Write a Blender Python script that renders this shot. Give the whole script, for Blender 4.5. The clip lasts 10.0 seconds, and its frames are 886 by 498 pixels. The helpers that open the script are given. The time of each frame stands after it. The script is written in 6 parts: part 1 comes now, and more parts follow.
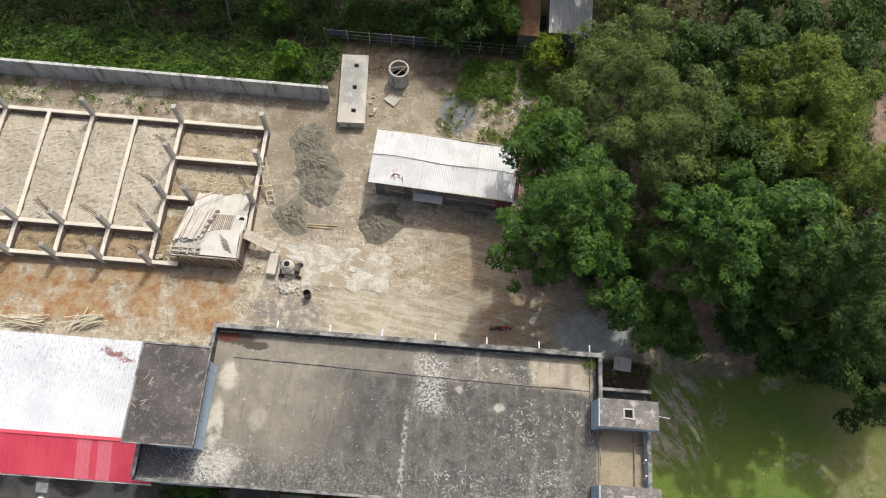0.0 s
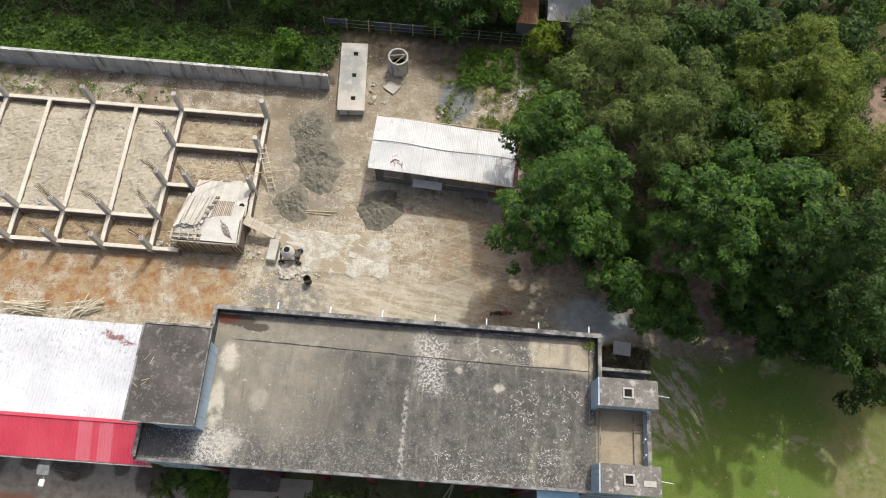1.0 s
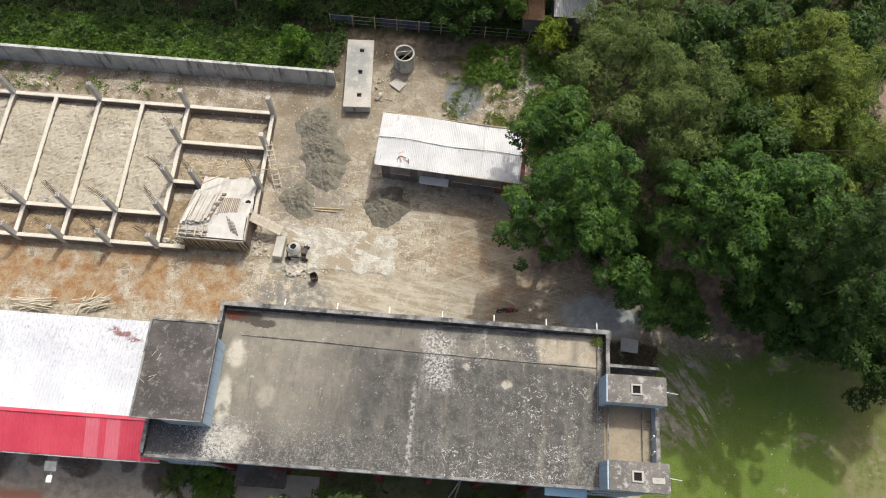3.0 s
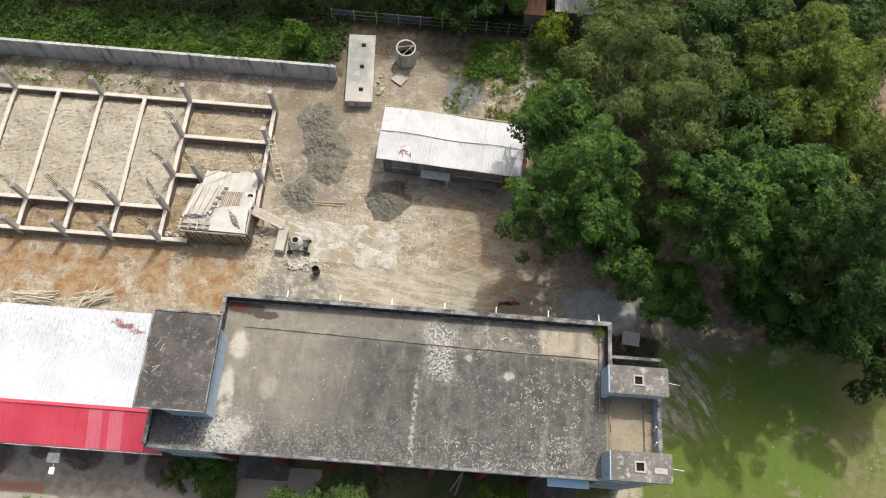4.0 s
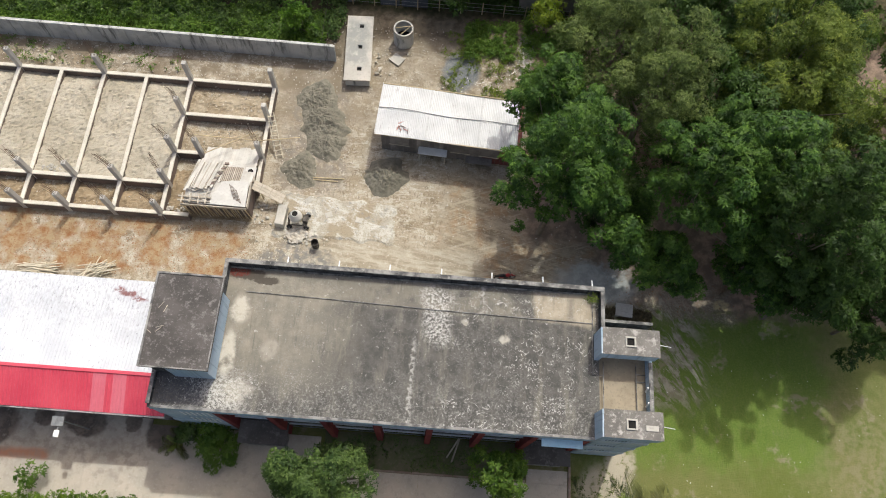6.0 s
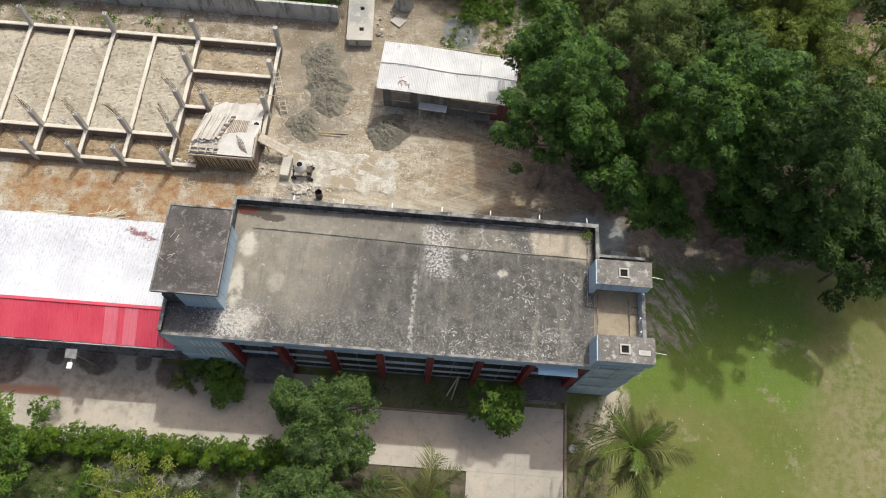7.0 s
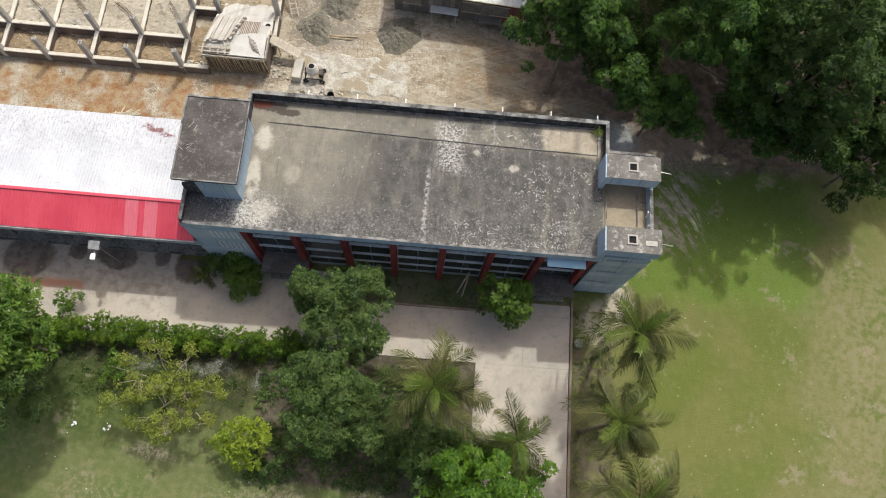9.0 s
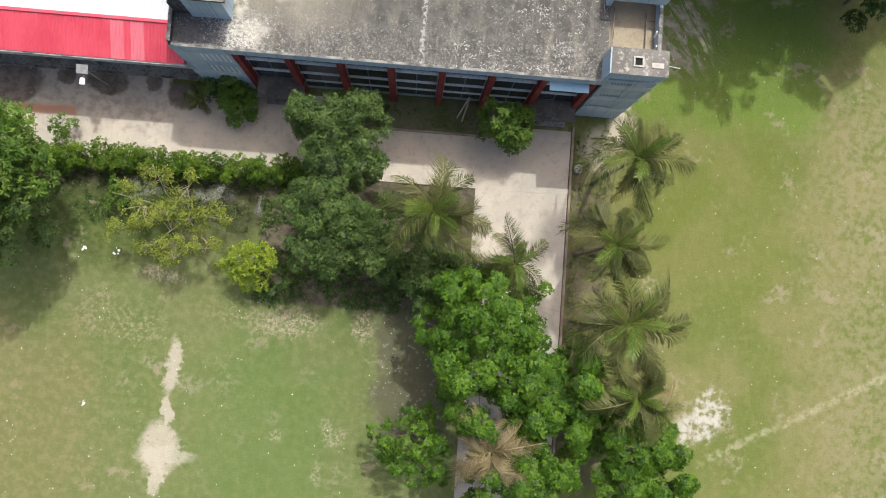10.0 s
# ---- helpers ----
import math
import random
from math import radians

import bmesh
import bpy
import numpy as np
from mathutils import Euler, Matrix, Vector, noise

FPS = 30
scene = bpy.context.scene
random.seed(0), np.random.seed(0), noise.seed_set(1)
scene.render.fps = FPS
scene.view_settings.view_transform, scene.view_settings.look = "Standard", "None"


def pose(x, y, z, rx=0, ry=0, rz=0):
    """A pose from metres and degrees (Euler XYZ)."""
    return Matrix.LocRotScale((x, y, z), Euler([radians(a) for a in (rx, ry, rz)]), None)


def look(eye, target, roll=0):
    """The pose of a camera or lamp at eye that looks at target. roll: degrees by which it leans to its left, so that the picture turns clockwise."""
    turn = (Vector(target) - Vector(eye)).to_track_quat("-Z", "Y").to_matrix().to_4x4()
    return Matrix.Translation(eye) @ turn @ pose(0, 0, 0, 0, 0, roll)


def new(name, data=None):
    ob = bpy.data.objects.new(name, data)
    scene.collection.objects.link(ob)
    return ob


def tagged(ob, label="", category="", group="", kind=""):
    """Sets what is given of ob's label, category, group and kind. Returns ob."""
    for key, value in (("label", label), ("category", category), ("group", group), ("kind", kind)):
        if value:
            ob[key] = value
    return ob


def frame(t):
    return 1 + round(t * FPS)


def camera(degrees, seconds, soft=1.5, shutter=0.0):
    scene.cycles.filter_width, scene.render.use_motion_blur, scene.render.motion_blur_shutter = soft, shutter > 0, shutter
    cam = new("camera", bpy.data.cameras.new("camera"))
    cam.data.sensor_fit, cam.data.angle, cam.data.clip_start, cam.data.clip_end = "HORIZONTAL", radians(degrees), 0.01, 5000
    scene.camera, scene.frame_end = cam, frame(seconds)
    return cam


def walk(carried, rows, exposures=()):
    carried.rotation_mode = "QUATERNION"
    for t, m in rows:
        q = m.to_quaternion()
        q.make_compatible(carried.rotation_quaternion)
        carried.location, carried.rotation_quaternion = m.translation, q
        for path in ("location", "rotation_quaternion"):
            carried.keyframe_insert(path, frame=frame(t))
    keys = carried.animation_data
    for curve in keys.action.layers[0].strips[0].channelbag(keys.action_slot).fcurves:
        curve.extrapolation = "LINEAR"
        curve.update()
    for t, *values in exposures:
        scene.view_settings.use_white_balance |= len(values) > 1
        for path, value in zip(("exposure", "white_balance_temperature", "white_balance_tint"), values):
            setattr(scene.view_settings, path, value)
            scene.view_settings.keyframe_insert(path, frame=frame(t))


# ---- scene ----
cam = camera(63.6, 10.0, soft=1.0)
PATH = [
    (0, (0.595, -1.098, 58.522), (0.632, -0.387, 56.653), 7.5),
    (0.5, (0.694, -1.731, 58.378), (0.734, -1.013, 56.511), 7.5),
    (1, (0.719, -2.518, 58.181), (0.756, -1.8, 56.314), 7.3),
    (1.5, (0.785, -2.652, 58.098), (0.817, -1.935, 56.232), 7.0),
    (2, (0.717, -2.615, 58.039), (0.747, -1.9, 56.171), 6.9),
    (2.5, (0.627, -2.608, 58.012), (0.653, -1.894, 56.144), 6.5),
    (4, (0.35, -3.345, 57.805), (0.378, -2.626, 55.939), 6.6),
    (4.5, (0.351, -3.882, 57.785), (0.381, -3.162, 55.919), 6.9),
    (5, (0.43, -4.086, 57.843), (0.459, -3.365, 55.978), 6.8),
    (6.5, (0.632, -8.491, 57.957), (0.671, -7.754, 56.098), 7.3),
    (7, (0.72, -11.399, 57.939), (0.76, -10.655, 56.083), 7.4),
    (7.5, (0.65, -13.447, 57.926), (0.683, -12.698, 56.072), 6.9),
    (8, (0.497, -14.494, 57.875), (0.525, -13.742, 56.022), 6.8),
    (8.5, (0.349, -14.722, 57.903), (0.377, -13.972, 56.049), 6.9),
    (9, (0.236, -14.915, 57.945), (0.283, -14.331, 56.033), 9.2),
    (9.5, (0.243, -14.985, 57.87), (0.31, -14.643, 55.9), 15.4),
    (10, (0.287, -14.974, 57.85), (0.371, -14.862, 55.855), 41.0),
]
walk(cam, [(t, look(eye, target, roll)) for t, eye, target, roll in PATH],
     exposures=((0, 0.24), (5.0, 0.28), (7.5, 0.21), (8.5, 0.16), (9.0, 0.21), (9.5, 0.38), (10.0, 0.58)))


# ---- light ----
SUN = Vector((0.2, 0.5, 1.0)).normalized()
world = bpy.data.worlds.new("sky")
scene.world = world
world.use_nodes = True
wn = world.node_tree
sky = wn.nodes.new("ShaderNodeTexSky")
sky.sky_type = "NISHITA"
sky.sun_disc = False
sky.sun_elevation = math.asin(SUN.z)
sky.sun_rotation = math.atan2(SUN.x, SUN.y)
sky.air_density, sky.dust_density, sky.ozone_density = 0.8, 6.0, 0.4
wn.links.new(sky.outputs[0], wn.nodes["Background"].inputs[0])
wn.nodes["Background"].inputs[1].default_value = 0.15
sun = new("sun", bpy.data.lights.new("sun", "SUN"))
sun.data.energy, sun.data.angle, sun.data.color = 2.1, radians(0.9), (0.945, 0.985, 0.945)
sun.matrix_world = look(SUN * 80, (0, 0, 0))



# ---- node helper ----
class Nodes:
    """A small writer of node materials; sockets or plain values go in, sockets come out."""

    def __init__(self, name):
        self.mat = bpy.data.materials.new(name)
        self.mat.use_nodes = True
        self.t = self.mat.node_tree
        self.bsdf = self.t.nodes["Principled BSDF"]
        self.out = self.t.nodes["Material Output"]
        geo = self.t.nodes.new("ShaderNodeNewGeometry")
        self.pos, self.island = geo.outputs["Position"], geo.outputs["Random Per Island"]
        self.xyz = None

    def put(self, sock, v):
        if isinstance(v, bpy.types.NodeSocket):
            self.t.links.new(v, sock)
        elif isinstance(v, tuple) and len(v) == 3 and sock.type == "RGBA":
            sock.default_value = (*v, 1)
        else:
            sock.default_value = v

    def math(self, op, a, b=0.0):
        n = self.t.nodes.new("ShaderNodeMath")
        n.operation = op
        self.put(n.inputs[0], a), self.put(n.inputs[1], b)
        return n.outputs[0]

    def noise(self, scale, detail=4.0, rough=0.55, vec=None, warp=0.0):
        n = self.t.nodes.new("ShaderNodeTexNoise")
        self.put(n.inputs["Vector"], vec or self.pos)
        n.inputs["Scale"].default_value, n.inputs["Detail"].default_value = scale, detail
        n.inputs["Roughness"].default_value, n.inputs["Distortion"].default_value = rough, warp
        return n.outputs["Fac"]

    def cells(self, scale, feature="F1", vec=None):
        n = self.t.nodes.new("ShaderNodeTexVoronoi")
        n.feature = feature
        self.put(n.inputs["Vector"], vec or self.pos)
        n.inputs["Scale"].default_value = scale
        return n.outputs["Distance"]

    def stretch(self, sx, sy, sz, turn=0.0):
        n = self.t.nodes.new("ShaderNodeMapping")
        self.put(n.inputs["Vector"], self.pos)
        n.inputs["Scale"].default_value = (sx, sy, sz)
        n.inputs["Rotation"].default_value = (0, 0, radians(turn))
        return n.outputs[0]

    def along(self, turn, long, wide):
        """Coordinates drawn out along a way of the plan."""
        n = self.t.nodes.new("ShaderNodeMapping")
        n.vector_type = "TEXTURE"
        self.put(n.inputs["Vector"], self.pos)
        n.inputs["Scale"].default_value = (long, wide, 1)
        n.inputs["Rotation"].default_value = (0, 0, radians(turn))
        return n.outputs[0]

    def step(self, v, lo, hi):
        n = self.t.nodes.new("ShaderNodeMapRange")
        n.interpolation_type = "SMOOTHSTEP"
        self.put(n.inputs[0], v)
        n.inputs[1].default_value, n.inputs[2].default_value = lo, hi
        return n.outputs[0]

    def mix(self, f, a, b):
        n = self.t.nodes.new("ShaderNodeMix")
        n.data_type = "RGBA"
        self.put(n.inputs[0], f), self.put(n.inputs[6], a), self.put(n.inputs[7], b)
        return n.outputs[2]

    def axes(self):
        if not self.xyz:
            n = self.t.nodes.new("ShaderNodeSeparateXYZ")
            self.put(n.inputs[0], self.pos)
            w1 = self.math("SUBTRACT", self.noise(0.35, 3), 0.5)
            w2 = self.math("SUBTRACT", self.noise(0.31, 3, vec=self.stretch(1, 1, 1, 70)), 0.5)
            w3 = self.math("SUBTRACT", self.noise(2.6, 4), 0.5)
            self.xyz = (n.outputs[0], n.outputs[1], n.outputs[2], w1, w2, w3)
        return self.xyz

    def area(self, x0, x1, y0, y1, soft=0.5, wob=1.5):
        """1 inside a rectangle of the plan with a wandering edge."""
        x, y, _, w1, w2, w3 = self.axes()
        x = self.math("ADD", x, self.math("MULTIPLY", self.math("ADD", w1, self.math("MULTIPLY", w3, 0.35)), wob * 2))
        y = self.math("ADD", y, self.math("MULTIPLY", self.math("ADD", w2, self.math("MULTIPLY", w3, 0.35)), wob * 2))
        a = self.math("MULTIPLY", self.step(x, x0 - soft, x0 + soft), self.step(x, x1 + soft, x1 - soft))
        b = self.math("MULTIPLY", self.step(y, y0 - soft, y0 + soft), self.step(y, y1 + soft, y1 - soft))
        return self.math("MULTIPLY", a, b)

    def spot(self, cx, cy, rx, ry, soft=0.3, wob=0.8):
        """1 inside an ellipse of the plan with a wandering edge."""
        x, y, _, w1, w2, w3 = self.axes()
        x = self.math("ADD", x, self.math("MULTIPLY", self.math("ADD", w1, self.math("MULTIPLY", w3, 0.5)), wob * 2))
        y = self.math("ADD", y, self.math("MULTIPLY", self.math("ADD", w2, self.math("MULTIPLY", w3, 0.5)), wob * 2))
        u = self.math("DIVIDE", self.math("SUBTRACT", x, cx), rx)
        v = self.math("DIVIDE", self.math("SUBTRACT", y, cy), ry)
        d = self.math("SQRT", self.math("ADD", self.math("MULTIPLY", u, u), self.math("MULTIPLY", v, v)))
        return self.step(d, 1 + soft, 1 - soft)

    def times(self, *fs):
        f = fs[0]
        for g in fs[1:]:
            f = self.math("MULTIPLY", f, g)
        return f

    def done(self, color, rough=0.85, height=None, bump=0.3, dist=0.05, metal=0.0, spec=0.3):
        b = self.bsdf
        self.put(b.inputs["Base Color"], color), self.put(b.inputs["Roughness"], rough)
        b.inputs["Metallic"].default_value = metal
        b.inputs["Specular IOR Level"].default_value = spec
        if height is not None:
            n = self.t.nodes.new("ShaderNodeBump")
            n.inputs["Strength"].default_value, n.inputs["Distance"].default_value = bump, dist
            self.put(n.inputs["Height"], height)
            self.t.links.new(n.outputs[0], b.inputs["Normal"])
        return self.mat


def surface(name, a, b, c, big=0.5, fine=6.0, rough=0.85, bump=0.3, metal=0.0, spec=0.3, each=0.0):
    """Two-scale mottled paint, stone or wood: a and b mixed broadly, c in fine specks. each: how much single pieces differ."""
    n = Nodes(name)
    col = n.mix(n.step(n.noise(big, 5), 0.35, 0.65), a, b)
    col = n.mix(n.math("MULTIPLY", n.step(n.noise(fine, 6, 0.65), 0.5, 0.75), 0.7), col, c)
    if each:
        info = n.t.nodes.new("ShaderNodeObjectInfo")
        hsv = n.t.nodes.new("ShaderNodeHueSaturation")
        n.put(hsv.inputs["Value"], n.math("ADD", 1 - each, n.math("MULTIPLY", info.outputs["Random"], 2 * each)))
        n.put(hsv.inputs["Color"], col)
        col = hsv.outputs[0]
    return n.done(col, rough, n.noise(fine * 3, 6, 0.7), bump, 0.03, metal, spec)


def leaf_material(name, dark, mid, light, gloss=0.5, through_light=0.3, each=0.0):
    n = Nodes(name)
    col = n.mix(n.step(n.island, 0.0, 0.7), dark, mid)
    col = n.mix(n.times(n.step(n.island, 0.6, 1.0), 0.8), col, light)
    col = n.mix(n.times(n.step(n.noise(0.45, 3), 0.42, 0.7), 0.5), col, light)
    col = n.mix(n.times(n.step(n.noise(0.8, 3, vec=n.stretch(1, 1, 1, 40)), 0.5, 0.7), 0.5), col, dark)
    if each:
        info = n.t.nodes.new("ShaderNodeObjectInfo")
        col = n.mix(n.times(n.step(info.outputs["Random"], 0.45, 1.0), each), col, light)
        col = n.mix(n.times(n.step(info.outputs["Random"], 0.4, 0.0), each), col, dark)
    n.done(col, gloss, spec=0.22)
    tr = n.t.nodes.new("ShaderNodeBsdfTranslucent")
    n.put(tr.inputs[0], n.mix(0.5, col, light))
    mx = n.t.nodes.new("ShaderNodeMixShader")
    mx.inputs[0].default_value = through_light
    n.t.links.new(n.bsdf.outputs[0], mx.inputs[1]), n.t.links.new(tr.outputs[0], mx.inputs[2])
    n.t.links.new(mx.outputs[0], n.out.inputs[0])
    return n.mat


# ---- materials ----
def ground_material():
    n = Nodes("ground")
    fine, mid, big = n.noise(9, 6, 0.7), n.noise(1.6, 5, 0.6), n.noise(0.16, 4)
    col = n.mix(n.step(big, 0.38, 0.62), (0.12, 0.145, 0.038), (0.182, 0.175, 0.07))
    col = n.mix(n.times(n.step(mid, 0.48, 0.72), 0.32), col, (0.235, 0.22, 0.1))
    col = n.mix(n.times(n.step(fine, 0.46, 0.7), 0.6), col, (0.085, 0.115, 0.022))
    col = n.mix(n.times(n.step(n.noise(22, 5, 0.75), 0.5, 0.66), 0.4), col, (0.22, 0.225, 0.09))
    # greener strip of field beside the building and trees, its reach and tone set to imitate tree shade; greyish mown
    # lawn in front
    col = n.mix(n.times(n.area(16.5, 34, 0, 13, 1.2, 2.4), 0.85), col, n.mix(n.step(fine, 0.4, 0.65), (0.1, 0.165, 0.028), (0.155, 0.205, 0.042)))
    col = n.mix(n.times(n.area(16.5, 31, -14, 0, 3, 3), 0.4), col, (0.12, 0.145, 0.026))
    col = n.mix(n.times(n.area(-40, 5, -60, -9, 1, 2), 0.55), col, n.mix(n.step(mid, 0.4, 0.65), (0.097, 0.14, 0.05), (0.155, 0.175, 0.08)))
    col = n.mix(n.times(n.step(n.noise(0.9, 6, 0.72, vec=n.stretch(1.4, 0.6, 1, -25)), 0.5, 0.68), 0.24), col, (0.225, 0.212, 0.1))
    col = n.mix(n.times(n.step(n.noise(1.3, 6, 0.72, vec=n.stretch(1, 1, 1, 30)), 0.5, 0.7), 0.26), col, (0.08, 0.115, 0.022))
    # dark soil behind the hedge, with hedge and tree shade painted into it
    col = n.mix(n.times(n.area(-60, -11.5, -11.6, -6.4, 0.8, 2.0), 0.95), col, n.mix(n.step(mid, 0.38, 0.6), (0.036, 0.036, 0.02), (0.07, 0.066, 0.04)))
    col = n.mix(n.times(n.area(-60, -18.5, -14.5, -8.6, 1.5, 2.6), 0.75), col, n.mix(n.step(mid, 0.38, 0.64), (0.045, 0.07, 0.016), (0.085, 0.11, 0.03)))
    for spot in ((-21.5, -8.6, 1.5, 0.7), (-16.0, -8.7, 1.6, 0.6), (-11.4, -9.4, 1.4, 1.0), (-18.4, -9.0, 0.6, 0.5)):
        col = n.mix(n.times(n.spot(*spot, 0.3, 0.8), n.step(fine, 0.4, 0.55), 0.8), col, (0.3, 0.3, 0.27))
    # further shade tone painted in between hedge and lawn
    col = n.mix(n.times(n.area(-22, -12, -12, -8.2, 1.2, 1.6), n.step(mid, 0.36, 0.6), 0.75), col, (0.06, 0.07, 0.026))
    bare = n.mix(n.step(mid, 0.4, 0.65), (0.34, 0.3, 0.22), (0.25, 0.21, 0.14))
    col = n.mix(n.times(n.step(n.noise(0.28, 5, 0.65), 0.57, 0.66), n.step(mid, 0.42, 0.6), 0.75), col, bare)
    # construction yard: pale sand, ochre and brown earth
    sand = n.mix(n.step(n.noise(0.5, 6, 0.62), 0.4, 0.6), (0.4, 0.345, 0.26), (0.3, 0.247, 0.17))
    sand = n.mix(n.times(n.step(n.noise(0.9, 6, 0.7, vec=n.stretch(1, 1, 1, 25)), 0.54, 0.59), 0.75), sand, (0.5, 0.455, 0.365))
    sand = n.mix(n.times(n.step(n.noise(0.7, 6, 0.7, vec=n.stretch(1, 1, 1, 65)), 0.55, 0.61), 0.75), sand, (0.19, 0.15, 0.1))
    sand = n.mix(n.times(n.step(fine, 0.5, 0.62), 0.5), sand, (0.19, 0.15, 0.1))
    sand = n.mix(n.times(n.step(n.noise(1.9, 6, 0.75, vec=n.stretch(0.45, 1.7, 1, 20)), 0.54, 0.58), 0.55), sand, (0.52, 0.48, 0.4))
    sand = n.mix(n.times(n.step(n.noise(2.6, 6, 0.75, vec=n.stretch(1.6, 0.6, 1, 15)), 0.56, 0.6), 0.6), sand, (0.17, 0.135, 0.09))
    sand = n.mix(n.times(n.step(n.noise(5.5, 4, 0.6, vec=n.stretch(1, 1, 1, 50)), 0.58, 0.66), 0.45), sand, (0.58, 0.54, 0.46))
    yard = n.math("MAXIMUM", n.area(-90, 16.5, 10, 40.5, 0.8, 1.2), n.area(-11, 9, 34, 43, 0.8, 1))
    col = n.mix(yard, col, sand)
    # dark soil at the back, tree and plant shade partly painted into it
    shaded_earth = n.mix(n.step(mid, 0.4, 0.62), (0.075, 0.06, 0.04), (0.15, 0.12, 0.082))
    col = n.mix(n.times(n.area(-11.5, 12, 38.0, 44, 1.0, 1.4), 0.9), col, shaded_earth)
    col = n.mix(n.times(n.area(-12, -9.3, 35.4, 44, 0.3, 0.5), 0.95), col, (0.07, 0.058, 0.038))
    col = n.mix(n.times(n.area(1.5, 10, 32.5, 40, 0.9, 1.4), n.step(mid, 0.36, 0.6), 0.8), col, (0.2, 0.16, 0.11))
    litter = n.mix(n.step(n.noise(1.2, 5, 0.7), 0.4, 0.66), (0.34, 0.255, 0.15), (0.26, 0.125, 0.055))
    litter = n.mix(n.times(n.step(fine, 0.5, 0.7), 0.6), litter, (0.42, 0.31, 0.18))
    col = n.mix(n.times(n.area(-90, -15.5, 12.2, 17.2, 0.6, 0.8), n.step(n.noise(0.5, 4), 0.36, 0.58)), col, litter)
    tracks = n.mix(n.step(n.noise(1.0, 6, 0.68, vec=n.along(-14, 3.0, 0.5)), 0.42, 0.58), (0.32, 0.265, 0.19), (0.2, 0.16, 0.11))
    tracks = n.mix(n.times(n.step(n.noise(0.45, 5, 0.65), 0.47, 0.62), 0.6), tracks, (0.3, 0.175, 0.085))
    tracks = n.mix(n.times(n.step(n.noise(0.9, 6, 0.72, vec=n.along(20, 4.0, 0.4)), 0.55, 0.6), 0.6), tracks, (0.42, 0.37, 0.28))
    tracks = n.mix(n.times(n.step(n.noise(4.0, 6, 0.75), 0.51, 0.62), 0.75), tracks, (0.37, 0.31, 0.22))
    col = n.mix(n.times(n.area(1.5, 17, 12.5, 24, 1.2, 1.5), 0.85), col, tracks)
    scored = n.mix(n.step(n.noise(1.0, 5, 0.68, vec=n.along(-8, 3.0, 0.45)), 0.42, 0.58), (0.43, 0.385, 0.3), (0.29, 0.245, 0.175))
    scored = n.mix(n.times(n.step(n.noise(2.4, 6, 0.72), 0.5, 0.66), 0.6), scored, (0.53, 0.48, 0.39))
    col = n.mix(n.times(n.area(-10, 5, 11, 16.6, 0.8, 1.0), 0.8), col, scored)
    col = n.mix(n.times(n.area(-13.8, -7.8, 21, 33, 0.8, 0.9), n.step(n.noise(1.1, 5, 0.65), 0.34, 0.58), 0.85), col, (0.21, 0.185, 0.15))
    col = n.mix(n.times(n.spot(-11, 14.2, 3.2, 1.8, 0.3, 1), n.step(mid, 0.35, 0.6)), col, (0.2, 0.19, 0.17))
    col = n.mix(n.times(n.area(-90, -9, 31.6, 35.2, 0.4, 0.5), n.step(n.noise(0.4, 4), 0.4, 0.6)), col, (0.2, 0.16, 0.11))
    col = n.mix(n.times(n.area(-15, 3, 27, 40.5, 1.0, 1.6), n.step(n.noise(0.6, 5, 0.65), 0.32, 0.6), 0.65), col, (0.23, 0.19, 0.135))
    # shaded leaf-strewn soil under the trees, dark earth behind the wall and the yard
    soil = n.mix(n.step(n.noise(1.1, 5, 0.65), 0.4, 0.65), (0.17, 0.13, 0.095), (0.3, 0.22, 0.16))
    col = n.mix(n.area(15, 60, 12.6, 60, 0.8, 1.6), col, soil)
    col = n.mix(n.area(8.5, 60, 18, 60, 0.8, 1.2), col, soil)
    col = n.mix(n.times(n.area(17.2, 24, 4.5, 14, 1.4, 2.0), n.step(n.noise(1.0, 7, 0.75, vec=n.along(-54, 2.6, 0.75), warp=0.5), 0.46, 0.55), 0.95), col, n.mix(n.step(mid, 0.4, 0.6), (0.36, 0.33, 0.26), (0.25, 0.22, 0.165)))
    col = n.mix(n.times(n.area(18.5, 27, 11.6, 15.5, 1.0, 1.4), n.step(n.noise(0.8, 5, 0.7), 0.38, 0.56), 0.9), col, n.mix(n.step(fine, 0.45, 0.6), (0.2, 0.16, 0.12), (0.33, 0.28, 0.21)))
    for spot in ((25.9, 13.2, 0.9, 0.6), (35.2, 14.6, 1.0, 0.6), (33.4, 14.2, 1.2, 0.4)):
        col = n.mix(n.times(n.spot(*spot, 0.3, 0.8), n.step(mid, 0.36, 0.52), 0.9), col, (0.5, 0.4, 0.22))
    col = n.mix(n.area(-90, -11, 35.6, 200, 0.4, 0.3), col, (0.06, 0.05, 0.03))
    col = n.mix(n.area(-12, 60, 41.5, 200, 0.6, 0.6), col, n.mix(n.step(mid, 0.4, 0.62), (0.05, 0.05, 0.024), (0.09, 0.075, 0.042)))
    grey = n.mix(n.step(mid, 0.4, 0.6), (0.34, 0.355, 0.335), (0.44, 0.445, 0.415))
    col = n.mix(n.times(n.spot(15.0, 14.4, 3.4, 1.9, 0.3, 1.4), 0.85), col, grey)
    # mud, rubbish-strewn hollow
    col = n.mix(n.spot(2.2, 35.0, 1.7, 2.6, 0.2, 0.9), col, n.mix(n.step(fine, 0.5, 0.62), (0.16, 0.17, 0.17), (0.27, 0.27, 0.25)))
